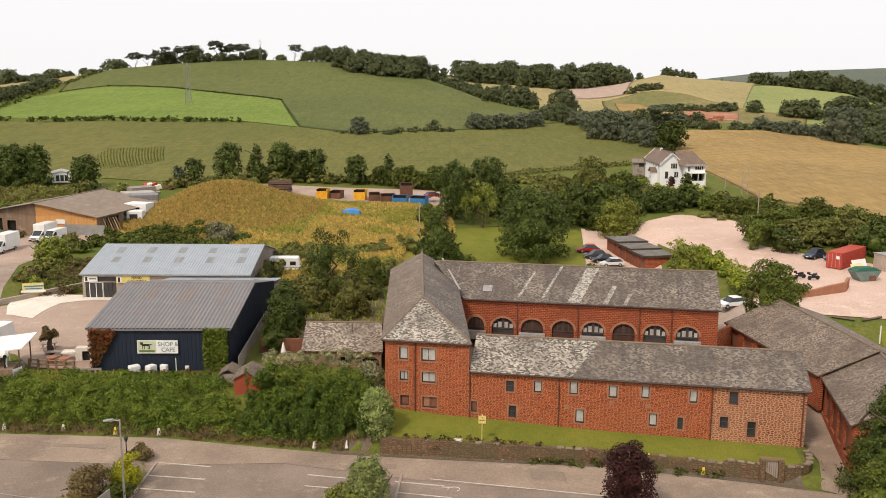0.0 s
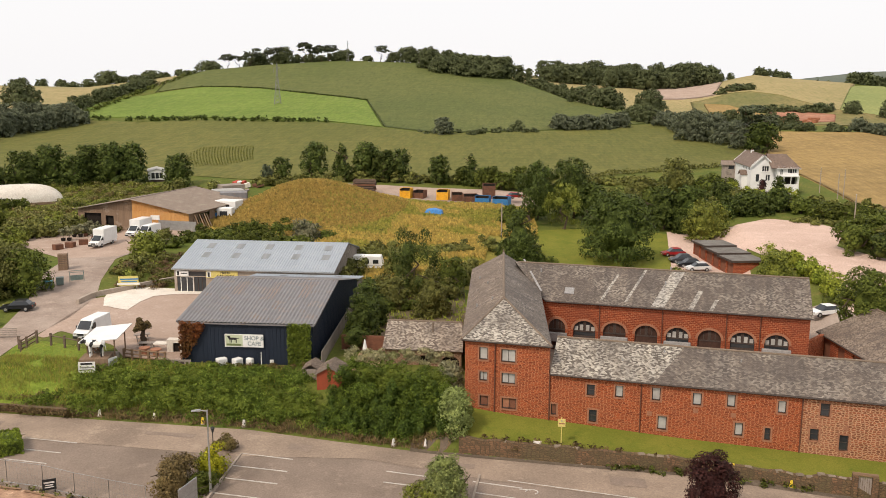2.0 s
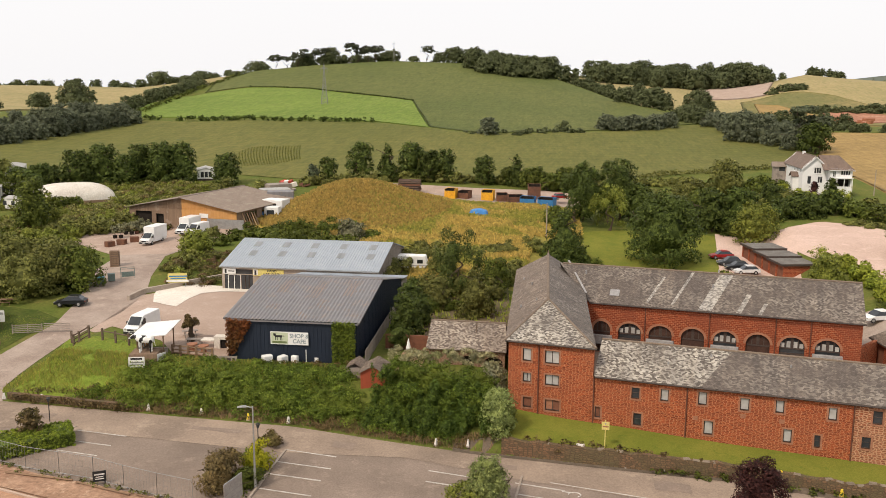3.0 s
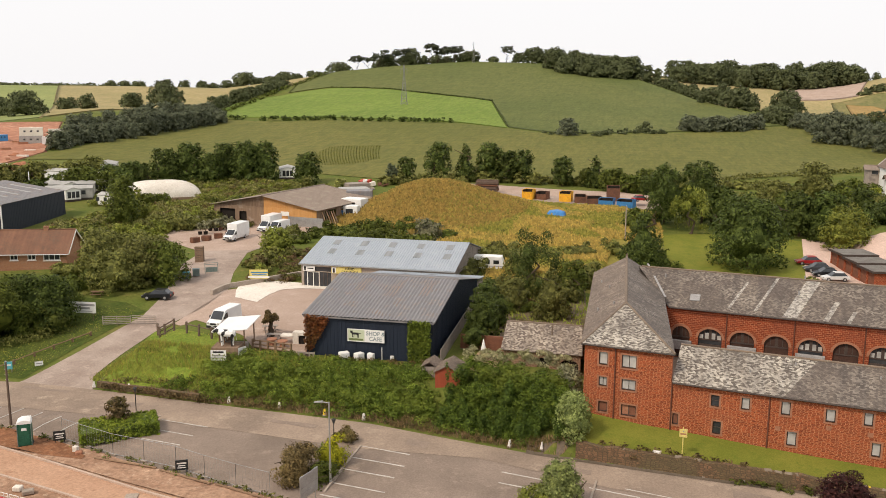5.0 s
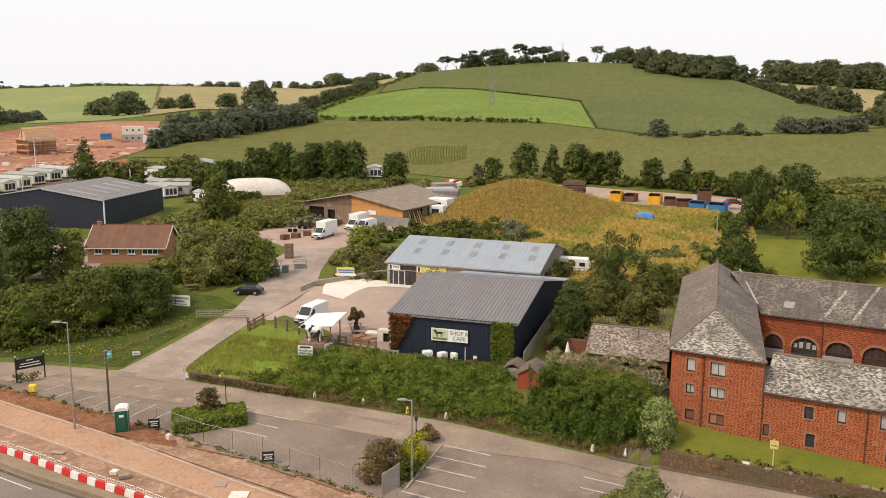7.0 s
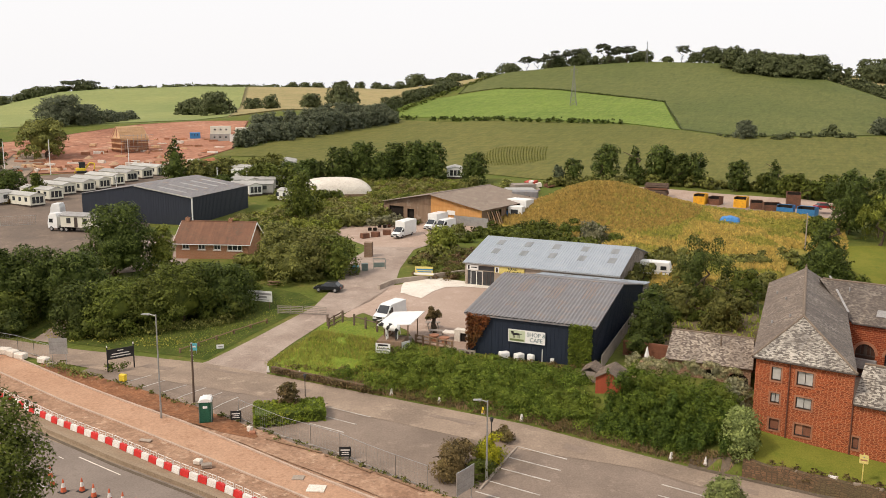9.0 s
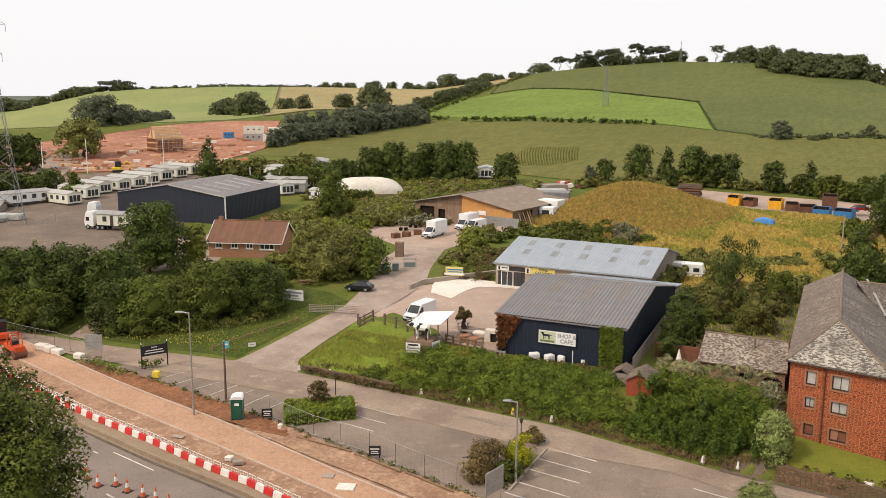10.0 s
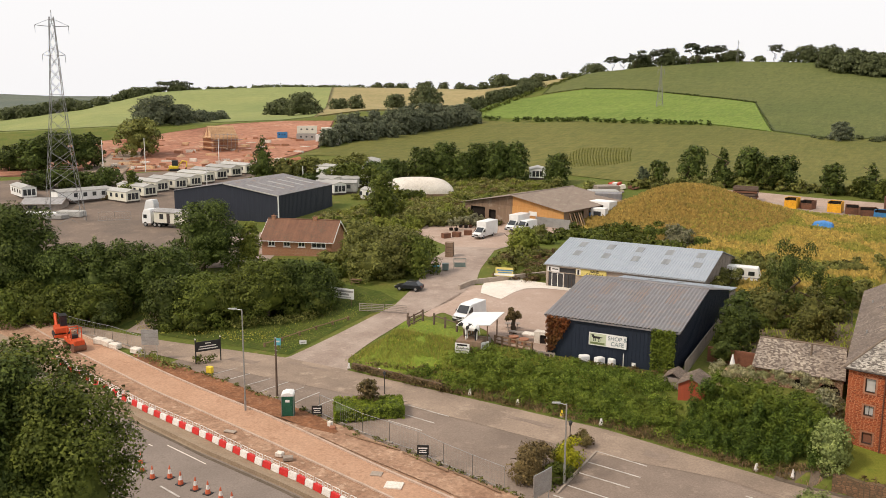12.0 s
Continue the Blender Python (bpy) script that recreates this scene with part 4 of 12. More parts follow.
drape("drive_bank", [(-58.2, 79.6), (-54, 79.8), (-50, 79.6), (-47, 79.6)], [(-61.2, 96), (-58.5, 93.5), (-52, 91.5), (-46.5, 88.6)], 50, 40, 0.05, M["verge"], "bright rough grass bank above the lane", "grass")
drape("west_verge", [(-67.8, 79.6), (-72, 79.4), (-80, 78.4), (-88, 77.5), (-96, 77.2)], [(-67, 103), (-72, 106), (-82, 108), (-92, 100), (-99, 86)], 60, 40, 0.05, M["shade_grass"], "rough grass slope under the trees, darkened for their shade", "grass")
drape("mound_grass", [(-67, 167), (-58, 164), (-48, 161), (-36, 158), (-30, 158)], [(-72, 206), (-60, 209), (-48, 209), (-36, 206), (-30, 204)], 70, 60, 0.06, M["mound_soil"], "dry yellowed grass over the mound", "grass")
drape("waste_grass", [(-33, 150), (-20, 128), (-6, 124), (-3, 124)], [(-33, 205), (-20, 203), (-10, 200), (-1, 198)], 60, 60, 0.04, M["waste_soil"], "yellow-green weeds over waste ground", "grass")
drape("lane_edge", [(-10, 73.2), (-8, 72.9), (5, 71.5), (14, 70.7), (26, 67.7), (30, 66.4)], [(-10, 74.6), (-8, 74.0), (5, 72.6), (14, 71.8), (26, 68.9), (30, 67.8)], 60, 3, 0.075, M["gutter"], "dirty edge of the lane under the lawn wall", "pavement")
drape("mill_lawn", [(-6, 73.9), (5, 72.7), (14, 71.9), (26, 69.0), (30.8, 68.6)], [(-9, 84), (-4, 81.5), (3, 78.6), (20, 75.0), (31.3, 72.6)], 90, 12, 0.06, M["lawn"], "mown lawn sloping below the mill", "lawn")
drape("back_lawn", [(4, 150), (8, 144), (20, 142), (33, 150)], [(-2, 172), (8, 178), (20, 182), (31, 176)], 40, 20, 0.07, M["lawn"], "bright mown garden lawn behind the mill", "lawn")
drape("courtyard", [(2, 84), (31, 79), (36, 78)], [(2, 101), (31, 96.5), (38, 108)], 40, 20, 0.05, M["asphalt"], "enclosed mill courtyard", "yard")
drape("east_lane", [(31.2, 66.5), (32.6, 70.5), (33.6, 78), (36.5, 92), (36.8, 110)], [(36, 63.5), (38.2, 74.4), (39.6, 86.8), (41, 95), (44, 110)], 70, 8, 0.06, M["asphalt"], "narrow asphalt lane beside the mill", "lane")
drape("garage_court", [(25, 148), (31, 140), (36, 138)], [(29, 180), (36, 176), (42, 172)], 30, 10, 0.08, M["gravel"], "pale gravel court in front of the garages", "yard")
drape("gravel_lot", [(38, 111), (43, 118), (43.2, 132), (40.2, 148), (38.6, 161), (40.6, 173), (48.5, 180.5)], [(96, 96), (88, 112), (80, 128), (64.5, 141.5), (58.3, 147), (54.2, 155.1), (57.6, 162), (60.9, 169.1), (58.6, 175), (56.1, 178.3), (50.2, 180.9)], 90, 30, 0.08, M["gravel"], "wide pale pink gravel lot", "yard")
drape("lot_verge", [(52, 97), (60, 100), (75, 98)], [(54, 104), (60, 105), (78, 102)], 20, 8, 0.12, M["lawn"], "strip of mown grass beside the gravel lot", "grass")

# the fields on the hills
def field(name, near, far, material, label, n=80, k=60, lift=0.25):
    return drape(name, near, far, n, k, lift, M[material], label, "field")


field("field_lower", [place(-39.5, 322), place(-35.4, 312), place(-29.4, 274), place(-22.0, 258), place(-17.6, 247), place(-10.5, 238), place(-3.2, 240), place(2.8, 248), place(8.0, 263), place(12.3, 279), place(14.7, 330)],
      [place(-38.5, 336), place(-36.9, 342), place(-33.2, 386), place(-28.4, 446), place(-24.7, 424), place(-12.9, 394), place(-9.4, 378), place(-6.8, 362), place(-3.2, 366), place(0.6, 382), place(4.2, 404), place(7.9, 434), place(9.7, 418), place(14.8, 392)], "maize", "tall green crop in faint rows on the lower slope", 180, 90, 0.14)
field("field_bright", [place(-28.4, 458), place(-24.7, 440), place(-18.9, 416), place(-12.9, 398), place(-9.45, 379)], [place(-28.3, 486), place(-26.0, 524), place(-24.4, 536), place(-22.7, 540), place(-21.1, 544), place(-19.3, 540), place(-17.2, 531), place(-15.1, 511), place(-12.9, 493), place(-10.5, 475)], "meadow_bright", "bright green crop field on the hillside", 120, 70, 0.3)
field("field_upper", [place(-23.6, 544), place(-21.1, 548), place(-19.3, 544), place(-17.2, 535), place(-15.1, 515), place(-12.9, 497), place(-10.45, 478), place(-9.75, 416), place(-9.35, 380), place(-6.8, 366), place(-3.2, 370), place(0.6, 386), place(4.2, 410), place(7.5, 434)],
      [place(-23.0, 582), place(-20.8, 617), place(-16.9, 637), place(-11.9, 647), place(-7.1, 647), place(-3.9, 637), place(-0.9, 597), place(2.4, 538), place(7.9, 448)], "maize_upper", "dark green crop field up to the hilltop", 160, 80, 0.35)
field("field_stubble", [place(14.9, 265), place(16.9, 262), place(20.3, 214), place(23.6, 208), place(27.3, 200), place(33, 190)], [place(15.0, 394), place(18.4, 398), place(23.3, 404), place(27.0, 390), place(33, 385)], "stubble", "golden stubble field on the rise", 80, 60)
field("far_field_tan", [place(-1, 700), place(4, 720), place(9, 700), place(14, 690), place(19, 690)], [place(-1, 945), place(4, 948), place(9, 948), place(14, 948), place(19.5, 948)], "pale_field", "pale dry grass hillside", 80, 50, 0.5)
field("scrub_slope", [place(10.8, 640), place(13.5, 612), place(16.0, 600), place(18.6, 600), place(22.5, 560)], [place(10.2, 770), place(12.6, 800), place(15.5, 780), place(17.4, 742), place(18.9, 716), place(22.5, 690)], "scrub", "olive scrub and rough grass on a far slope", 50, 30, 0.8)
field("small_dry_field", [place(11.4, 690), place(13.0, 664), place(14.3, 655)], [place(11.0, 752), place(12.4, 735), place(14.6, 676)], "stubble", "small golden field below the far hill", 24, 12, 1.2)
field("far_field_green", [place(18.8, 720), place(22, 650), place(28, 640)], [place(19.3, 870), place(21, 930), place(24, 940), place(28, 940)], "far_green", "pale green pasture on a far rise", 50, 40, 0.6)
field("far_field_west", [place(-62, 422), place(-52, 424), place(-46, 426), place(-41, 436), place(-38, 450)], [place(-62, 948), place(-52, 948), place(-46, 948), place(-36.5, 948)], "far_green", "green pasture on the western ridge", 80, 50, 0.5)
field("far_field_west_dry", [place(-38.4, 446), place(-34, 520), place(-29, 640), place(-22, 760)], [place(-37.2, 948), place(-32, 948), place(-27, 948), place(-20, 948)], "pale_field", "dry golden pasture on the western ridge", 60, 50, 0.75)
field("building_site", [place(-60, 290), place(-57.1, 294), place(-53.5, 292), place(-49.2, 292), place(-46.5, 290), place(-42.3, 298), place(-38.3, 338)], [place(-60, 318), place(-57.1, 320), place(-53, 374), place(-49.1, 384), place(-47.4, 396), place(-44, 420), place(-40.4, 430), place(-37.2, 424)], "site_soil", "bare red soil of a housing building site", 80, 50, 0.3)
# both distant sheets wear the woodland colour that is paled for haze
field("ridge_wood", [place(14, 1600), place(20, 1600), place(30, 1600)], [place(14, 3195), place(20, 3195), place(30, 3195)], "far_wood", "distant wooded ridge", 60, 40, 3.0)
field("west_distance", [place(-64, 1500), place(-54, 1500), place(-40, 1500)], [place(-64, 3195), place(-54, 3195), place(-40, 3195)], "far_wood", "distant wooded lowland", 40, 40, 3.0)
drape("site_road", [place(-53.2, 284), place(-51.6, 318), place(-50.9, 342)], [place(-50.4, 284), place(-49.4, 318), place(-48.9, 340)], 30, 8, 0.5, M["asphalt"], "new estate road on the building site", "road")
drape("caravan_yard", [place(-58, 180), place(-52, 168), place(-47.5, 166), place(-44.5, 176)], [place(-58, 284), place(-52, 286), place(-47, 290), place(-41, 292)], 50, 40, 0.1, M["yard_brown"], "dusty brown yard of the caravan sales ground", "yard")
drape("house_court", [place(-46, 152), place(-42, 150), place(-40.5, 166), place(-36.5, 164)], [place(-46, 186), place(-42, 182), place(-39, 182), place(-36.5, 180)], 16, 12, 0.1, M["drive"], "pale yard behind the brick house", "yard")
drape("patio", [(-17.8, 84.6), (-15.2, 84.4)], [(-18.2, 92), (-15.4, 92)], 12, 6, 0.12, M["sand_green"], "sandy patio beside the outbuilding", "patio")
drape("scrap_ground", [(-56, 211), (-40, 207), (-25, 203), (-8, 201), (3, 203)], [(-58, 232), (-40, 228), (-25, 224), (-8, 222), (4, 222)], 40, 14, 0.08, M["yard"], "trodden earth of the scrap yard", "yard")
field("earthworks", [place(7.6, 800), place(9.5, 790), place(11.6, 800)], [place(7.6, 900), place(9.8, 925), place(12.0, 900)], "yard", "pinkish bare earth of far earthworks", 30, 20, 1.2)
field("far_brick_yard", [place(14.9, 640), place(16.5, 630), place(18.6, 645)], [place(14.9, 690), place(16.5, 705), place(18.6, 690)], "site_soil", "bare earth round the far brick stacks", 24, 16, 0.9)
drape("back_court", [(34.5, 107), (38, 106), (43, 107)], [(35, 117), (38, 119), (42, 118)], 16, 14, 0.1, M["drive"], "dusty parking place behind the mill", "yard")


# ---- buildings ----
def wall(bm, p, q, z0, z1, thick, holes=()):
    """An upright wall from p to q, seen from outside left to right."""
    d = Vector((q[0] - p[0], q[1] - p[1], 0))
    m = Matrix.Translation((p[0], p[1], 0)) @ Matrix.Rotation(math.atan2(d.y, d.x), 4, "Z")
    return panel(bm, d.length, z0, z1, thick, list(holes), m)


def gable_end(bm, p, q, z_eave, peak, z_peak, thick):
    """The triangle over a wall from p to q; peak: how far along it lies."""
    d = Vector((q[0] - p[0], q[1] - p[1], 0))
    s = Vector((-d.y, d.x, 0)).normalized() * thick
    a, b, c = Vector((p[0], p[1], z_eave)), Vector((q[0], q[1], z_eave)), Vector((p[0] + d.x * peak, p[1] + d.y * peak, z_peak))
    f, k = [bm.verts.new(v) for v in (a, b, c)], [bm.verts.new(v + s) for v in (a, b, c)]
    bm.faces.new(f)
    bm.faces.new(k[::-1])
    for i in range(3):
        j = (i + 1) % 3
        bm.faces.new((f[j], f[i], k[i], k[j]))
    return bm


def window(parent, p, q, at, w, z, h, bars=1, style="glass", surround="surround", deep=0.14, rows=1, bar="dark_frame", name="window", proud=0.012, t=0.075):
    """A window in the wall from p to q: frame, bars, panes, and a stone surround."""
    d = Vector((q[0] - p[0], q[1] - p[1], 0))
    m = Matrix.Translation((p[0], p[1], 0)) @ Matrix.Rotation(math.atan2(d.y, d.x), 4, "Z") @ Matrix.Translation((at, 0, z))
    bm = boxes((0, w, deep, deep + 0.07, 0, t), (0, w, deep, deep + 0.07, h - t, h), (0, t, deep, deep + 0.07, t, h - t), (w - t, w, deep, deep + 0.07, t, h - t))
    for i in range(1, bars + 1):
        x = w * i / (bars + 1)
        box(bm, x - 0.4 * t, x + 0.4 * t, deep + 0.003, deep + 0.067, t, h - t)
    for i in range(1, rows):
        y = h * i / rows
        box(bm, t, w - t, deep + 0.006, deep + 0.064, y - 0.025, y + 0.025)
    ob = part(name, bm, M[bar], parent, "", m)
    for i in range(bars + 1):
        kind = style[i % len(style)] if isinstance(style, (tuple, list)) else style
        x0, x1 = w * i / (bars + 1) + 0.03, w * (i + 1) / (bars + 1) - 0.03
        part("pane", boxes((x0, x1, deep + 0.03, deep + 0.045, t / 2, h - t / 2)), M[kind], ob)
    if surround:
        k = 0.15
        bm = boxes((-k, 0, -proud, deep * 0.8, -k, h + k), (w, w + k, -proud, deep * 0.8, -k, h + k), (0, w, -proud, deep * 0.8, h, h + k))
        part("surround", bm, M[surround], ob)
        part("sill", boxes((-0.02, w + 0.02, -proud - 0.05, deep * 0.9, -k, 0)), M[surround], ob)
    return ob


def ridge_line(p, q, r=0.13):
    return rods([(p, q, r)], 8)


def pipe_down(parent, x, y, z0, z1):
    part("downpipe", rods([((x, y, z0), (x, y, z1), 0.06)]), M["pipe_brown"], parent)


def corrugated(p0, p1, p2, p3, pitch=0.42, deep=0.085, thick=0.05):
    """A ribbed sheet roof: p0 to p1 the eave, p3 to p2 the ridge."""
    p0, p1, p2, p3 = map(Vector, (p0, p1, p2, p3))
    nrm = (p1 - p0).cross(p3 - p0).normalized()
    if nrm.z < 0:
        nrm = -nrm
    n = max(2, round((p1 - p0).length / pitch)) * 4
    bm = bmesh.new()
    rows = []
    for i in range(n + 1):
        u, k = i / n, (0, 1, 1, 0)[i % 4] * deep
        a, b = p0.lerp(p1, u) + nrm * k, p3.lerp(p2, u) + nrm * k
        rows.append([bm.verts.new(v) for v in (a, b, b - nrm * thick, a - nrm * thick)])
    for a, b in zip(rows, rows[1:]):
        for k in range(4):
            j = (k + 1) % 4
            bm.faces.new((a[k], b[k], b[j], a[j]))
    bm.faces.new(rows[0])
    bm.faces.new(rows[-1][::-1])
    return bm


def ribs(parent, p, q, z0, z1, pitch, material, name="cladding_ribs", stand=0.03):
    """Upright ribs of sheet cladding, proud of a wall."""
    d = Vector((q[0] - p[0], q[1] - p[1], 0))
    m = Matrix.Translation((p[0], p[1], 0)) @ Matrix.Rotation(math.atan2(d.y, d.x), 4, "Z")
    bm = bmesh.new()
    n = int(d.length / pitch)
    for i in range(n):
        x = (i + 0.5) * d.length / n
        top = z1(x / d.length) if callable(z1) else z1
        box(bm, x - pitch * 0.2, x + pitch * 0.2, -stand, -0.002, z0, top)
    return part(name, bm, material, parent, "", m)


MILL = (2.486, 77.655, 0.0)
mill_m = pose(*MILL, 0, 0, -10)


def mill_front():
    b = thing("mill_front_range", "long two-storey red sandstone range with a slate roof", "building", "", mill_m)
    p, q = (0.0, 0.0), (30.0, 0.0)
    upper = [(3.52, 0.72, 4.67, 1.04, "glass"), (6.1, 0.7, 4.75, 1.1, "blind"), (9.36, 0.74, 4.79, 1.19, "blind"), (12.9, 0.76, 4.71, 1.13, "blind"),
             (15.82, 0.69, 4.85, 1.12, "blind"), (20.04, 0.68, 4.72, 1.11, "blind"), (23.46, 0.75, 4.8, 1.16, "glass")]
    lower = [(0.25, 0.52, 2.44, 1.05, "door_brown"), (3.78, 0.72, 2.14, 1.16, "glass"), (9.97, 0.78, 2.09, 1.27, "blind"), (16.59, 0.69, 2.26, 1.19, "blind"),
             (19.09, 0.49, 2.12, 1.12, "glass"), (22.77, 0.71, 2.56, 1.02, "glass"), (25.14, 0.73, 1.88, 1.39, "glass")]
    ws = upper + lower
    holes = [(w[0], w[0] + w[1], w[2], w[2] + w[3]) for w in ws]
    part("front_wall", wall(bmesh.new(), p, (22.0, 0), 0.4, 6.36, 0.5, [h for h in holes if h[1] < 22]), M["stone"], b)
    part("repointed_wall", wall(bmesh.new(), (22.0, 0), q, 0.4, 6.36, 0.5, [(h[0] - 22, h[1] - 22, h[2], h[3]) for h in holes if h[0] > 22]), M["stone_pale"], b, "rubble wall with wide pale mortar joints")
    bm = wall(bmesh.new(), (30, 0.502), (30, 8.8), 0.4, 6.36, 0.5)
    gable_end(bm, (30, 0), (30, 8.8), 6.36, 0.5, 8.6, 0.5)
    part("end_wall", bm, M["stone_pale"], b)
    part("back_wall", wall(bmesh.new(), (29.5, 8.8), (0.2, 8.8), 0.8, 6.36, 0.5), M["brickwork"], b)
    part("roof_slope", slab(bmesh.new(), [(0.1, -0.28, 6.5), (9.5, -0.28, 6.5), (12.0, 4.4, 8.75), (0.1, 4.4, 8.75)], 0.12), M["slate_lichen"], b, "slates pale with lichen")
    part("roof_slope", slab(bmesh.new(), [(9.5, -0.28, 6.5), (30.3, -0.28, 6.5), (30.3, 4.4, 8.75), (12.0, 4.4, 8.75)], 0.12), M["slate"], b)
    part("roof_slope", slab(bmesh.new(), [(0.1, 9.08, 6.5), (30.3, 9.08, 6.5), (30.3, 4.4, 8.75), (0.1, 4.4, 8.75)], 0.12), M["slate"], b)
    part("ridge", ridge_line((0.1, 4.4, 8.74), (30.3, 4.4, 8.74), 0.12), M["ridge_tile"], b)
    part("gutter", rods([((0.2, -0.33, 6.4), (30.2, -0.33, 6.4), 0.07)]), M["dark_frame"], b)
    for x in (0.1, 8.4, 22.0, 29.7):
        pipe_down(b, x, -0.09, 1.3, 6.4)
    for w in ws:
        window(b, p, q, w[0], w[1], w[2], w[3], 0, w[4], "surround", 0.16, 2 if w[4] == "glass" else 1)
    for x, z in ((9.2, 3.5), (13.2, 4.2), (16.4, 4.1), (23.0, 3.95), (25.6, 3.95), (28.6, 3.9)):
        part("tie_plate", boxes((x - 0.22, x + 0.22, -0.035, 0.05, z - 0.2, z + 0.2)), M["surround"], b)
    for x, z in ((6.5, 7.6), (17.0, 8.1), (10.2, 8.3)):
        y = -0.28 + (z - 6.5) * 2.08
        part("roof_vent", rods([((x, y, z), (x, y, z + 0.25), 0.07)]), M["lead"], b)
    return b


def skew(y):
    """The wing leans away from the front's square."""
    return -0.213 * y


def mill_wing():
    b = thing("mill_wing", "three-storey red sandstone mill wing with a hipped slate roof", "building", "", mill_m)
    w0, w1, n = -8.05, -0.002, 31.6
    p, q = (w0, 0.0), (w1, 0.0)
    ws = [(-6.67, 0.82, 7.18, 1.22, 0, "blind"), (-4.54, 1.35, 7.14, 1.24, 1, ("blind", "blind")), (-6.62, 0.77, 5.12, 0.89, 1, "blind"), (-4.48, 1.3, 5.03, 1.03, 1, "blind"),
          (-6.58, 0.83, 2.62, 1.0, 0, "door_brown"), (-4.43, 1.37, 2.56, 1.05, 1, ("surround", "door_brown"))]
    part("front_wall", wall(bmesh.new(), p, q, 0.6, 9.0, 0.5, [(a - w0, a - w0 + w, z, z + h) for a, w, z, h, _, _ in ws]), M["stone"], b)
    for a, w, z, h, bars, st in ws:
        window(b, p, q, a - w0, w, z, h, bars, st, "surround", 0.16)
    west = [(x, x + 1.0, z, z + 1.2) for x in (6, 12, 18, 24) for z in (4.9, 7.0)]
    part("west_wall", wall(bmesh.new(), (w0 + skew(n), n), (w0, 0.502), 0.8, 9.0, 0.5, west), M["stone"], b)
    for x, _, z, _ in west:
        window(b, (w0 + skew(n), n), (w0, 0.502), x, 1.0, z, 1.2, 1)
    part("east_wall", wall(bmesh.new(), (w1, 0.502), (w1 + skew(n), n), 0.8, 9.0, 0.5), M["brickwork"], b)
    bm = wall(bmesh.new(), (w1 + skew(n) - 0.5, n), (w0 + skew(n) + 0.5, n), 0.8, 9.0, 0.5)
    gable_end(bm, (w1 + skew(n), n), (w0 + skew(n), n), 9.0, 0.5, 11.35, 0.5)
    part("north_wall", bm, M["stone"], b)
    el, er, ez, rz, f = w0 - 0.28, w1 + 0.25, 9.13, 11.5, -0.28
    rx0, ry0, rx1, ry1 = -5.9, 7.6, -10.95, 32.0
    nw, ne = (el + skew(32.0), 32.0, ez), (er + skew(32.0), 32.0, ez)
    part("hip_slope", slab(bmesh.new(), [(el, f, ez), (er, f, ez), (rx0, ry0, rz)], 0.12), M["slate_lichen"], b, "slate hip pale with lichen")
    part("west_slope", slab(bmesh.new(), [nw, (el, f, ez), (rx0, ry0, rz), (rx1, ry1, rz)], 0.12), M["slate_brown"], b)
    part("east_slope", slab(bmesh.new(), [(er, f, ez), ne, (rx1, ry1, rz), (rx0, ry0, rz)], 0.12), M["slate"], b)
    part("ridge", ridge_line((rx0, ry0, rz), (rx1, ry1, rz), 0.15), M["ridge_tile"], b)
    for c in ((el, f, ez), (er, f, ez)):
        part("hip_tiles", ridge_line((rx0, ry0, rz), c, 0.11), M["ridge_tile"], b)
    part("gutter", rods([((el, f - 0.05, 9.02), (er, f - 0.05, 9.02), 0.07)]), M["dark_frame"], b)
    pipe_down(b, -5.12, -0.09, 2.1, 9.0)
    part("finial", rods([((rx1, ry1, rz), (rx1, ry1, rz + 0.5), 0.16, 0.05)]), M["ridge_tile"], b)
    for u, v in ((0.25, 0.3), (0.5, 0.55), (0.7, 0.3), (0.15, 0.7)):
        a = Vector((el, f, ez)).lerp(Vector(nw), u).lerp(Vector((rx0, ry0, rz)).lerp(Vector((rx1, ry1, rz)), u), v)
        part("roof_vent", rods([(a, a + Vector((0, 0, 0.3)), 0.08)]), M["lead"], b)
    part("flashing", slab(bmesh.new(), [(er + skew(21.6) - 0.05, 21.6, 9.2), (er + skew(21.6) + 0.2, 21.6, 9.2), (-7.7, 29.5, 11.37), (-7.95, 29.5, 11.37)], 0.03), M["lead"], b)
    return b


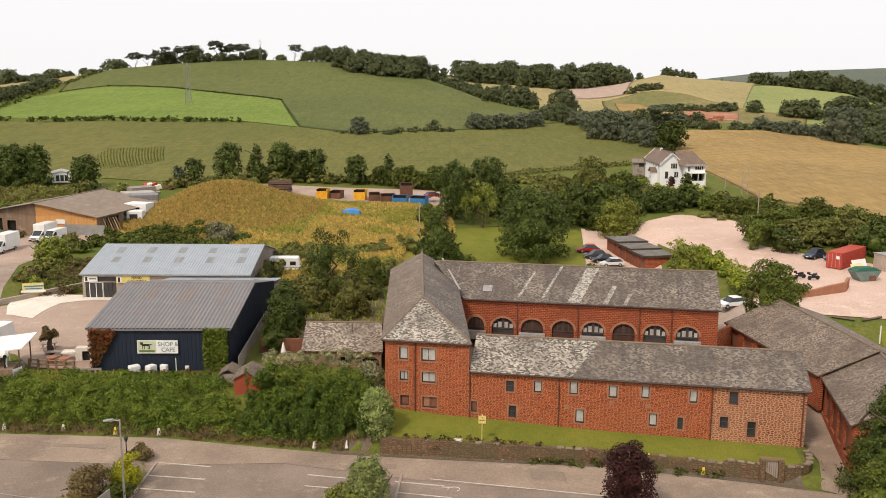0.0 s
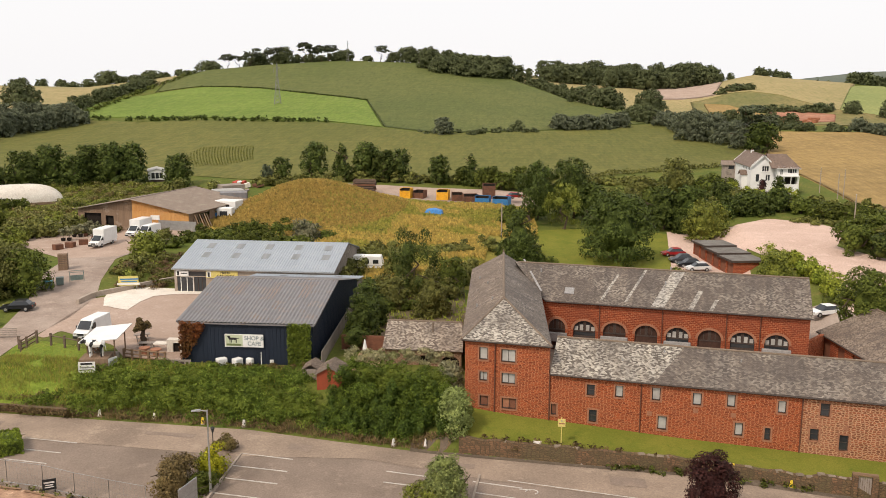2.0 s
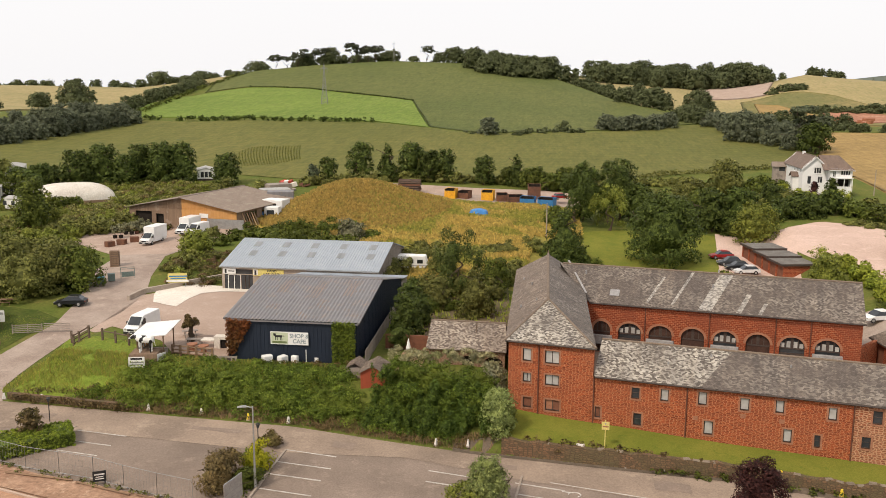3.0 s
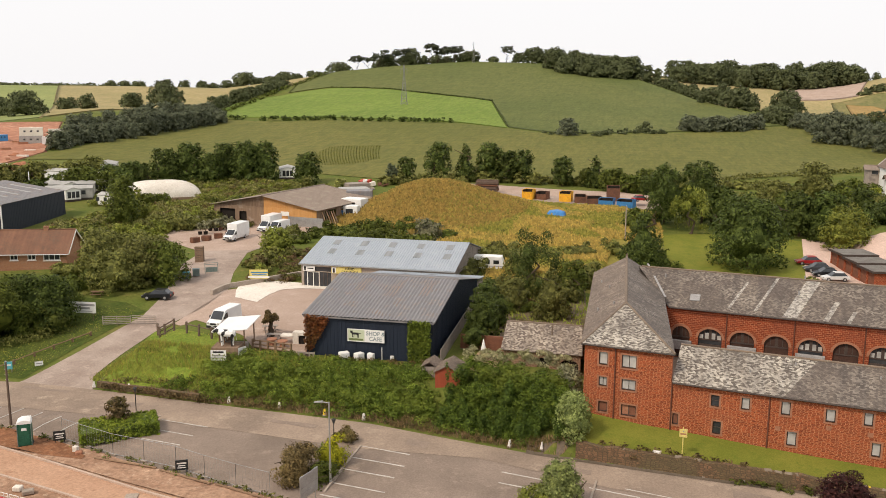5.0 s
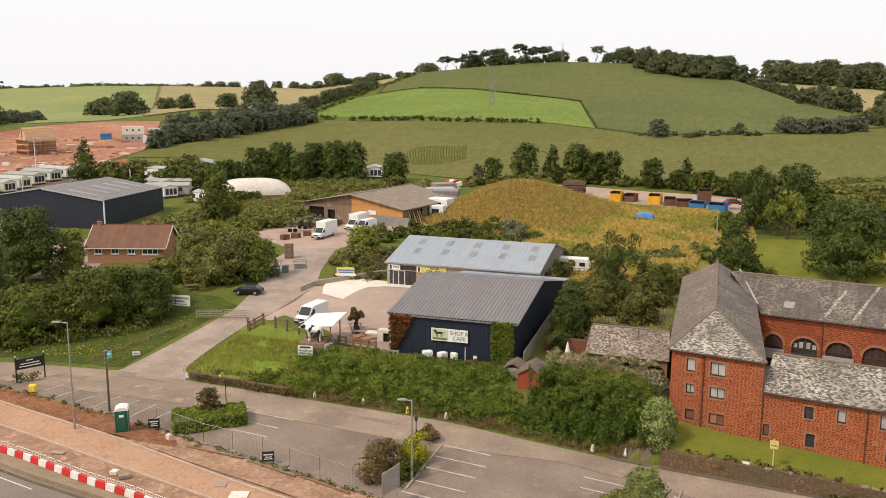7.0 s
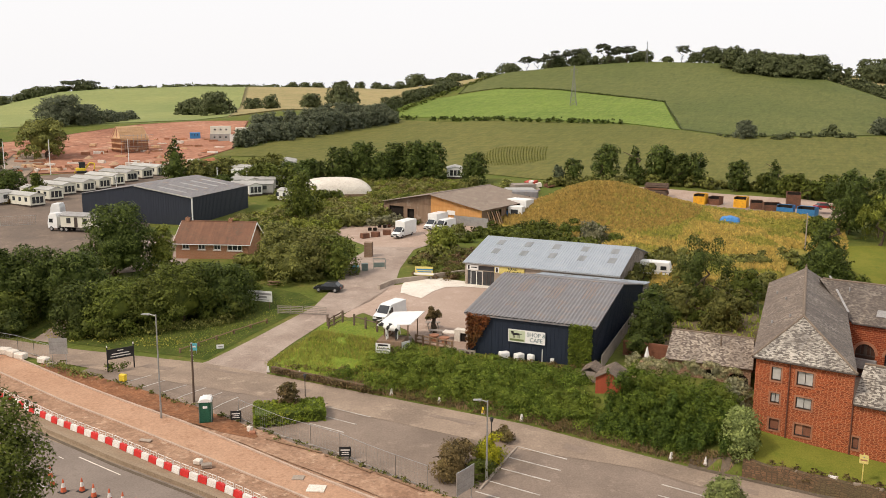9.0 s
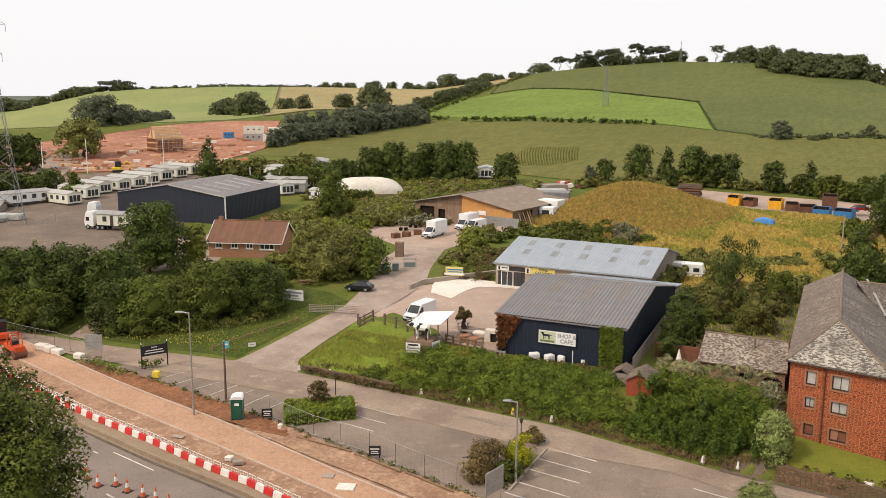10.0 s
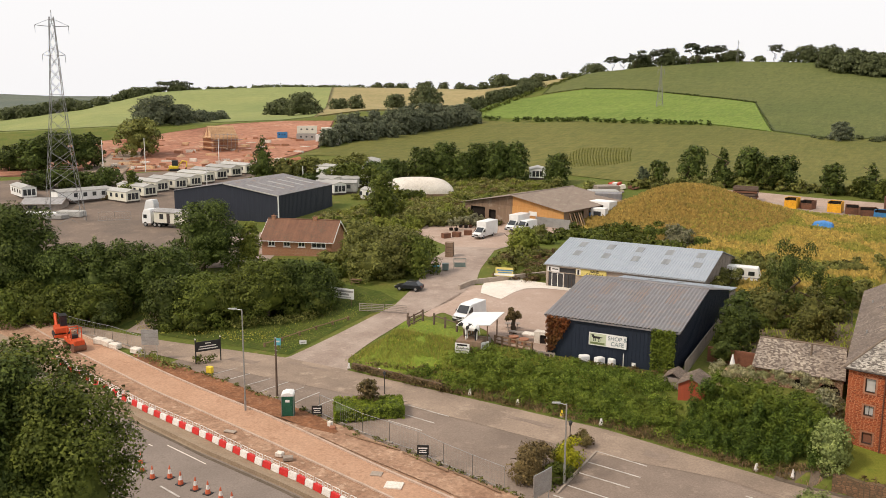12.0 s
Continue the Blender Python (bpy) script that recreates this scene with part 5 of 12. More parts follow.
def mill_back():
    b = thing("mill_back_range", "red brick range with a row of arches under slate", "building", "", mill_m)
    y, x0, x1 = 22.45, -4.3, 25.3
    arches = [(-2.45, 1.0), (0.78, 1.3), (4.25, 1.3), (7.85, 1.28), (11.35, 1.25), (14.85, 1.27), (18.4, 1.3), (22.0, 1.28)]
    holes = [(c - h - x0, c + h - x0, 2.0, 5.75) for c, h in arches]
    bm = wall(bmesh.new(), (x0, y), (x1, y), 1.6, 7.9, 0.5, holes)
    m = Matrix.Translation((0, y, 0))
    for c, h in arches:
        spandrel(bm, c, h, 4.65, 1.1, 5.75, 0.5, m)
    part("arcade_wall", bm, M["brickwork"], b, "red brick arcade wall")
    for i, (c, h) in enumerate(arches):
        bm = bmesh.new()
        for k in range(12):
            a0, a1 = math.pi * k / 12, math.pi * (k + 1) / 12
            pts = [(c - r * math.cos(a), y - 0.03, 4.65 + r * 1.1 / h * math.sin(a)) for r, a in ((h, a0), (h, a1), (h + 0.28, a1), (h + 0.28, a0))]
            f = [bm.verts.new(v) for v in pts]
            g = [bm.verts.new((v[0], y + 0.02, v[2])) for v in pts]
            bm.faces.new(f)
            for s in range(4):
                t = (s + 1) % 4
                bm.faces.new((f[t], f[s], g[s], g[t]))
        bmesh.ops.remove_doubles(bm, verts=bm.verts, dist=1e-4)
        part("arch_ring", bm, M["surround"], b)
        glazed = i in (1, 4, 6, 7)
        w = part("arch_window" if glazed else "arch_door", boxes((c - h, c + h, y + 0.3, y + 0.36, 2.0, 5.8)), M["glass"] if glazed else M["dark_arch"], b, "arched window with white blinds" if glazed else "dark arched doorway")
        bm = boxes((c - h, c + h, y + 0.24, y + 0.299, 4.35, 4.5))
        for k in (-0.5, 0.0, 0.5):
            wd = 0.16 if k == 0 else 0.05
            box(bm, c + k * h - wd, c + k * h + wd, y + 0.24, y + 0.299, 4.503, 5.75)
        part("joinery", bm, M["dark_frame"], w)
        if i in (0, 2, 4, 7):
            part("stone_sill", soft_box(c - h - 0.25, c + h + 0.25, y - 0.5, y - 0.032, 3.1, 4.15, 0.06), M["lead"], w, "weathered grey stone sill")
        if glazed:
            for k in (-0.75, -0.28, 0.28, 0.75):
                part("blind", boxes((c + k * h - 0.2, c + k * h + 0.2, y + 0.27, y + 0.295, 4.51, 5.2 if abs(k) < 0.5 else 5.0)), M["blind"], w, "drawn white blind")
        part("lower_panel", boxes((c - h, c + h, y + 0.24, y + 0.299, 2.0, 3.9 if glazed else 2.4)), M["dark_frame"], w)
    part("east_wall", gable_end(wall(bmesh.new(), (x1, y + 0.502), (x1, 33.2), 1.6, 7.9, 0.5), (x1, y), (x1, 33.2), 7.9, 0.5, 11.1, 0.5), M["brickwork"], b)
    part("north_wall", wall(bmesh.new(), (x1 - 0.5, 33.2), (-10.5, 33.2), 1.6, 7.9, 0.5), M["stone"], b)
    e0, e1 = -3.9, 25.55
    part("roof_slope", slab(bmesh.new(), [(-3.95, 22.1, 7.98), (e1, 22.1, 7.98), (e1, 27.75, 11.3), (-8.6, 27.75, 11.3)], 0.12), M["slate"], b)
    part("roof_slope", slab(bmesh.new(), [(e1, 33.5, 7.98), (-8.6, 33.5, 7.98), (-8.6, 27.75, 11.3), (e1, 27.75, 11.3)], 0.12), M["slate"], b)
    part("ridge", ridge_line((-8.2, 27.75, 11.3), (e1, 27.75, 11.3), 0.12), M["ridge_tile"], b)
    part("gutter", rods([((-3.9, 22.03, 7.88), (e1, 22.03, 7.88), 0.07)]), M["dark_frame"], b)

    def on_roof(x, u, lift):
        return (x, 22.1 + 5.65 * u, 7.98 + 3.32 * u + lift)
    bands = [(8.2, 1.45, 0.02, 0.97), (2.2, 0.3, 0.1, 0.8), (5.0, 0.32, 0.1, 0.98), (12.3, 0.55, 0.02, 0.5), (14.6, 0.4, 0.02, 0.3)]
    for x, w, u0, u1 in bands:
        part("patch_of_new_slate", slab(bmesh.new(), [on_roof(x + 2.25 * u0, u0, 0.02), on_roof(x + w + 2.25 * u0, u0, 0.02), on_roof(x + w + 2.25 * u1, u1, 0.02), on_roof(x + 2.25 * u1, u1, 0.02)], 0.018), M["slate_new"], b, "paler strip of replaced slates")
    part("rooflight", slab(bmesh.new(), [on_roof(-1.8, 0.2, 0.1), on_roof(-0.7, 0.2, 0.1), on_roof(-0.7, 0.36, 0.1), on_roof(-1.8, 0.36, 0.1)], 0.1), M["lead"], b)
    for x, u in ((-5.1, 0.75), (9.7, 0.6), (10.2, 1.0)):
        a = Vector(on_roof(x, u, 0))
        part("roof_vent", rods([(a, a + Vector((0, 0, 0.45)), 0.08)]), M["lead"], b)
    for x in (2.5, 9.6, 16.6, 20.2):
        pipe_down(b, x, y - 0.09, 2.0, 7.9)
    return b


mill_front(), mill_wing(), mill_back()


def cottage():
    b = thing("courtyard_cottage", "low stone outbuilding with a slate roof and arched doorways", "building", "", pose(-14.7, 88.75, 0, 0, 0, -1))
    holes = [(3.6, 4.9, 2.2, 4.3), (6.0, 8.0, 2.2, 4.3)]
    bm = wall(bmesh.new(), (0, 0), (8.2, 0), 1.6, 4.9, 0.45, holes)
    spandrel(bm, 4.25, 0.65, 3.7, 0.6, 4.3, 0.45), spandrel(bm, 7.0, 1.0, 3.5, 0.8, 4.3, 0.45)
    part("front_wall", bm, M["stone_brown"], b)
    bm = gable_end(wall(bmesh.new(), (0, 6.6), (0, 0.452), 1.6, 4.9, 0.45), (0, 6.6), (0, 0), 4.9, 0.5, 7.0, 0.45)
    part("west_wall", bm, M["stone_brown"], b)
    part("back_wall", wall(bmesh.new(), (8.2, 6.6), (0.452, 6.6), 1.6, 4.9, 0.45), M["stone_brown"], b)
    part("arched_door", boxes((3.55, 4.95, 0.3, 0.36, 2.0, 4.35)), M["dark_inside"], b)
    part("arched_window", boxes((5.9, 8.05, 0.3, 0.36, 2.0, 4.35)), M["dark_inside"], b)
    part("joinery", boxes((6.45, 6.53, 0.24, 0.3, 2.2, 4.2), (7.0, 7.08, 0.24, 0.3, 2.2, 4.3), (7.5, 7.58, 0.24, 0.3, 2.2, 4.2)), M["dark_frame"], b)
    part("roof_slope", slab(bmesh.new(), [(-0.3, -0.3, 4.95), (8.4, -0.3, 4.95), (8.0, 3.3, 7.2), (-0.3, 3.3, 7.2)], 0.12), M["slate_outhouse"], b)
    part("roof_slope", slab(bmesh.new(), [(8.0, 6.9, 4.95), (-0.3, 6.9, 4.95), (-0.3, 3.3, 7.2), (8.0, 3.3, 7.2)], 0.12), M["slate_brown"], b)
    part("ridge", ridge_line((-0.3, 3.3, 7.19), (8.0, 3.3, 7.19), 0.11), M["ridge_tile"], b)
    part("flue", rods([((4.9, 2.0, 6.3), (4.9, 2.0, 7.4), 0.09)]), M["ridge_tile"], b)
    return b


cottage()


def right_barns():
    def w(x, y):
        v = mill_m @ Vector((x, y, 0))
        return v.x, v.y
    b = thing("lane_barn", "single-storey brick barn with a brown slate roof", "building", "", mill_m)
    a0, a1, d = Vector((26.9, 28.7)), Vector((33.1, 9.4)), Vector((11.2, 3.4))
    ez, rz = 4.95, 7.6
    inn = Vector((0.28, 0.09))
    f0, f1 = a0 + inn, a1 + inn
    holes = [(1.0, 3.0, 2.0, 4.5), (4.4, 6.2, 2.0, 4.5), (7.8, 9.8, 2.0, 4.5), (11, 13, 2.0, 4.5), (14.5, 16.5, 2.0, 4.5)]
    part("front_wall", wall(bmesh.new(), f0, f1, 1.4, 4.9, 0.4, holes), M["brickwork"], b)
    dirv = (f1 - f0).normalized()
    for h in holes:
        p = f0 + dirv * (h[0] - 0.05)
        q = f0 + dirv * (h[1] + 0.05)
        s = Vector((-dirv.y, dirv.x)) * 0.25
        part("garage_door", wall(bmesh.new(), p + s, q + s, 1.6, 4.55, 0.05), M["door_brown"], b)
    part("back_wall", wall(bmesh.new(), f1 + d * 0.97, f0 + d * 0.97, 1.4, 4.9, 0.4), M["brickwork"], b)
    part("north_wall", wall(bmesh.new(), f0 + d * 0.96, f0 + dirv * 0.01 + d * 0.03, 1.4, 4.9, 0.4), M["brickwork"], b)
    r0, r1 = Vector((33.3, 31.0)), Vector((38.75, 10.2))
    far0, far1 = a0 + d + Vector((1.5, 3)), a1 + d
    v3 = lambda p, z: (p[0], p[1], z)
    part("roof_slope", slab(bmesh.new(), [v3(a0, ez), v3(a1, ez), v3(r1, rz), v3(r0, rz)], 0.12), M["slate_brown"], b)
    part("roof_slope", slab(bmesh.new(), [v3(far1, ez), v3(far0, ez), v3(r0, rz), v3(r1, rz)], 0.12), M["slate_brown"], b)
    part("hip_slope", slab(bmesh.new(), [v3(far0, ez), v3(a0, ez), v3(r0, rz)], 0.12), M["slate_brown"], b)
    part("ridge", ridge_line(v3(r0, rz), v3(r1, rz), 0.13), M["ridge_tile"], b)
    part("gutter", rods([(v3(a0, ez - 0.1), v3(a1, ez - 0.1), 0.07)]), M["dark_frame"], b)
    c = thing("lane_garage_wing", "brick garage wing with dark doors and a brown slate roof", "building", "", mill_m)
    s0, s1 = Vector((33.6, 11.6)), Vector((32.8, -3.2))
    g0, g1 = s0 + Vector((0.3, 0)), s1 + Vector((0.3, 0.3))
    holes = [(0.6 + 2.7 * i, 2.6 + 2.7 * i, 1.2, 3.9) for i in range(5)]
    part("front_wall", wall(bmesh.new(), g0, g1, 0.2, 4.6, 0.4, holes), M["brickwork"], c)
    dv = (g1 - g0).normalized()
    sv = Vector((-dv.y, dv.x)) * 0.22
    for h in holes:
        part("garage_door", wall(bmesh.new(), g0 + dv * (h[0] - 0.05) + sv, g0 + dv * (h[1] + 0.05) + sv, 0.4, 3.95, 0.05), M["door_brown"], c)
    part("south_wall", gable_end(wall(bmesh.new(), g1 + Vector((0.41, 0)), g1 + Vector((10.4, 0.2)), 0.2, 4.6, 0.4), g1, g1 + Vector((10.4, 0.2)), 4.6, 0.5, 7.2, 0.4), M["stone"], c)
    e0, e1 = s0 + Vector((5.4, 1.6)), s1 + Vector((5.6, 0.1))
    part("roof_slope", slab(bmesh.new(), [v3(s0, 4.75), v3(s1, 4.75), v3(e1, 7.35), v3(e0, 7.35)], 0.12), M["slate_brown"], c)
    part("roof_slope", slab(bmesh.new(), [v3(s1 + Vector((11.2, 0.2)), 4.75), v3(s0 + Vector((11.2, 1.6)), 4.75), v3(e0, 7.35), v3(e1, 7.35)], 0.12), M["slate_brown"], c)
    part("ridge", ridge_line(v3(e0, 7.34), v3(e1, 7.34), 0.12), M["ridge_tile"], c)
    part("gutter", rods([(v3(s0, 4.64), v3(s1, 4.64), 0.07)]), M["dark_frame"], c)
    part("link_wall", wall(bmesh.new(), (25.31, 23.2), (27.6, 27.2), 1.6, 5.0, 0.4), M["stone"], b)


right_barns()


def shop():
    b = thing("farm_shop", "navy steel barn shop with a grey corrugated roof", "building", "", pose(-36.6, 86.9, 0, 0, 0, 1))
    L, D = 14.4, 26.5
    part("front_wall", wall(bmesh.new(), (0, 0), (L, 0), 2.2, 7.7, 0.2), M["navy"], b)
    ribs(b, (0, 0), (L, 0), 2.6, 7.68, 0.42, M["navy"])
    peak, zr, zb = 0.475, 9.85, 7.0
    bm = wall(bmesh.new(), (L, 0.202), (L, D), 2.2, 7.0, 0.2)
    for pts in ([(L, 0.202, 7.0), (L, D, 7.0), (L, D * peak, zr - 0.08), (L, 0.202, 7.66)],):
        f = [bm.verts.new(v) for v in pts]
        k = [bm.verts.new((v[0] - 0.2, v[1], v[2])) for v in pts]
        bm.faces.new(f), bm.faces.new(k[::-1])
    part("east_wall", bm, M["navy"], b)

    def top(u):
        y = u * D
        return 7.68 + (zr - 7.78) * y / (D * peak) if y < D * peak else zr - 0.1 - (zr - 7.1) * (y - D * peak) / (D * (1 - peak))
    ribs(b, (L, 0), (L, D), 2.6, top, 0.42, M["navy"])
    part("west_wall", wall(bmesh.new(), (0, D), (0, 0.202), 2.2, 7.0, 0.2), M["navy"], b)
    part("back_wall", wall(bmesh.new(), (L - 0.2, D), (0.2, D), 2.2, 7.0, 0.2), M["navy"], b)
    part("roof_slope", corrugated((-0.25, -0.2, 7.8), (L + 0.2, -0.2, 7.8), (L + 0.2, D * peak, zr), (-0.25, D * peak, zr)), M["sheet_grey"], b)
    part("roof_slope", corrugated((L + 0.2, D + 0.2, zb), (-0.25, D + 0.2, zb), (-0.25, D * peak, zr), (L + 0.2, D * peak, zr)), M["sheet_grey"], b)
    for x0, u0, u1 in ((3.11, 0.6, 0.9), (7.31, 0.5, 0.88), (11.09, 0.56, 0.92)):
        q = [(x0 + k * 1.26, -0.2 + (D * peak + 0.2) * u, 7.812 + (zr - 7.8) * u) for k, u in ((0, u0), (1, u0), (1, u1), (0, u1))]
        part("rusty_sheet", corrugated(*q), M["sheet_rusty"], b, "rust-stained roof sheet")
    part("verge_trim", slab(bmesh.new(), [(-0.42, -0.22, 7.86), (-0.2, -0.22, 7.86), (-0.2, D * peak, zr + 0.07), (-0.42, D * peak, zr + 0.07)], 0.2), M["sheet_grey"], b)
    part("verge_trim", slab(bmesh.new(), [(L + 0.18, -0.22, 7.86), (L + 0.3, -0.22, 7.86), (L + 0.3, D * peak, zr + 0.07), (L + 0.18, D * peak, zr + 0.07)], 0.2), M["sheet_grey"], b)
    part("gutter", boxes((-0.2, L + 0.2, -0.33, -0.2, 7.58, 7.72)), M["sheet_grey"], b)
    part("ridge_cap", rods([((-0.25, D * peak, zr + 0.02), (L + 0.2, D * peak, zr + 0.02), 0.14)], 8), M["sheet_grey"], b)
    part("cable_duct", boxes((8.7, 8.78, -0.1, -0.03, 2.8, 4.6)), M["white"], b)
    part("meter_box", boxes((9.7, 10.1, -0.16, -0.03, 3.2, 3.75)), M["white"], b)
    s = thing("shop_sign", "white sign lettered SHOP & CAFE with a dark horse", "sign", "", pose(-31.72, 86.83, 5.14, 0, 0, 1))
    part("board", boxes((0, 4.2, -0.12, -0.04, 0, 1.4)), M["white"], s)
    part("picture_panel", boxes((0.08, 1.95, -0.135, -0.121, 0.08, 1.32)), paint("pale_green_print", (0.55, 0.60, 0.42)), s)
    bm = boxes((0.5, 1.3, -0.145, -0.136, 0.78, 1.02), (0.36, 0.62, -0.145, -0.136, 0.9, 1.2), (0.3, 0.48, -0.145, -0.136, 1.08, 1.2), (0.54, 0.62, -0.145, -0.136, 0.45, 0.8), (0.72, 0.79, -0.145, -0.136, 0.45, 0.8), (1.1, 1.17, -0.145, -0.136, 0.45, 0.8), (1.24, 1.31, -0.145, -0.136, 0.45, 0.8), (1.3, 1.55, -0.145, -0.136, 0.9, 0.98))
    part("horse_silhouette", bm, M["black"], s)
    part("print_bar", boxes((0.2, 1.8, -0.145, -0.136, 0.14, 0.36)), paint("olive_print", (0.16, 0.2, 0.08)), s)
    words("lettering", "SHOP &\nCAFE", 0.62, paint("grey_print", (0.25, 0.3, 0.3)), s, pose(3.2, -0.13, 0.68, 90, 0, 0))
    return b


shop()


def car_wash():
    b = thing("car_wash_shed", "pale-roofed steel shed used as a hand car wash", "building", "", pose(-50.7, 119.0, 0))
    L, D, ez, rz = 23.5, 20.0, 6.7, 9.25
    holes = [(0.4, 2.85, 3.0, 5.5), (2.95, 4.75, 3.0, 5.5), (0.4, 4.75, 5.6, 6.3)]
    part("front_wall", wall(bmesh.new(), (0, 0), (L, 0), 2.4, ez - 0.05, 0.2, holes), M["block"], b)
    part("west_wall", gable_end(wall(bmesh.new(), (0, D), (0, 0.202), 2.4, ez - 0.05, 0.2), (0, D), (0, 0.202), ez - 0.05, 0.5, rz - 0.1, 0.2), M["grey_boards"], b)
    part("east_wall", gable_end(wall(bmesh.new(), (L, 0.202), (L, D), 2.4, ez - 0.05, 0.2), (L, 0.202), (L, D), ez - 0.05, 0.5, rz - 0.1, 0.2), M["grey_boards"], b)
    ribs(b, (L, 0.2), (L, D), 3.2, lambda u: ez - 0.1 + (rz - ez) * (1 - abs(2 * u - 1)), 0.5, M["grey_boards"], "board_cladding")
    part("back_wall", wall(bmesh.new(), (L - 0.2, D), (0.2, D), 2.4, ez - 0.05, 0.2), M["grey_boards"], b)
    part("roof_slope", corrugated((-0.3, -0.25, ez), (L + 0.25, -0.25, ez), (L + 0.25, D / 2, rz), (-0.3, D / 2, rz), 0.4, 0.05), M["sheet_pale"], b)
    part("roof_slope", corrugated((L + 0.25, D + 0.25, ez), (-0.3, D + 0.25, ez), (-0.3, D / 2, rz), (L + 0.25, D / 2, rz), 0.4, 0.05), M["sheet_pale"], b)
    part("gutter", boxes((-0.3, L + 0.25, -0.4, -0.26, ez - 0.14, ez - 0.02)), M["steel"], b)
    for row, (u0, u1) in enumerate(((0.38, 0.55), (0.7, 0.87))):
        for i in range(5):
            x = 2.35 + i * 4.55 + 0.35 * (1 - row)
            g = lambda x, u: (x, -0.25 + 10.25 * u, ez + (rz - ez) * u + 0.06)
            part("rooflight", slab(bmesh.new(), [g(x, u0), g(x + 1.1, u0), g(x + 1.1, u1), g(x, u1)], 0.02), M["skylight"], b)
    door = part("glazed_door", boxes((0.9, 1.0, 0.05, 0.13, 3.0, 5.5), (2.75, 2.85, 0.05, 0.13, 3.0, 5.5), (1.82, 1.92, 0.05, 0.13, 3.0, 5.5), (0.9, 2.85, 0.05, 0.13, 5.4, 5.5), (0.9, 2.85, 0.05, 0.13, 3.1, 3.25)), M["white"], b, "white-framed glazed double door")
    part("pane", boxes((1.0, 2.75, 0.08, 0.1, 3.2, 5.4)), M["glass"], door)
    part("dark_glazing", boxes((0.4, 0.9, 0.1, 0.13, 3.0, 5.5), (2.95, 4.75, 0.1, 0.13, 3.0, 5.5), (0.4, 4.75, 0.1, 0.13, 5.6, 6.3)), M["glass"], b)
    part("mullions", boxes((3.5, 3.58, 0.04, 0.1, 3.0, 5.5), (4.1, 4.18, 0.04, 0.1, 3.0, 5.5)), M["dark_frame"], b)
    s = thing("car_wash_sign", "yellow sign lettered HAND CAR WASH over the shed front", "sign", "", pose(-45.85, 118.9, 5.46))
    part("board", boxes((0, 4.7, -0.09, 0.05, 0, 1.02)), M["sign_yellow"], s)
    words("lettering", "HAND\nCAR WASH", 0.5, M["black"], s, pose(2.9, -0.1, 0.52, 90, 0, 0))
    part("picture_panel", boxes((0.08, 0.75, -0.1, -0.091, 0.08, 0.94)), M["white"], s)
    part("figure_shape", boxes((0.25, 0.55, -0.11, -0.101, 0.12, 0.8)), M["black"], s)
    s = thing("white_sign", "small white printed sign on the shed front", "sign", "", pose(-50.4, 118.9, 5.6))
    part("board", boxes((0, 1.9, -0.06, 0.05, 0, 0.8)), M["white"], s)
    part("print_bar", boxes((0.2, 0.5, -0.07, -0.061, 0.1, 0.7), (0.75, 1.7, -0.07, -0.061, 0.35, 0.5)), M["black"], s)
    c = thing("lean_to", "low pale-roofed lean-to behind the shop", "building", "", pose(-38.2, 113.6, 0, 0, 0, 1))
    part("roof_slope", corrugated((0, 0, 6.9), (15.6, 0, 6.9), (15.6, 5.0, 6.3), (0, 5.0, 6.3), 0.4, 0.05), M["sheet_pale"], c)
    for x in (0.2, 15.2):
        part("side_wall", boxes((x, x + 0.2, 0.2, 4.9, 2.4, 6.2)), M["grey_boards"], c)
    for i in range(3):
        part("rooflight", slab(bmesh.new(), [(4 + 4 * i, 2.5, 6.68), (5 + 4 * i, 2.5, 6.68), (5 + 4 * i, 3.4, 6.57), (4 + 4 * i, 3.4, 6.57)], 0.02), M["skylight"], c)


car_wash()


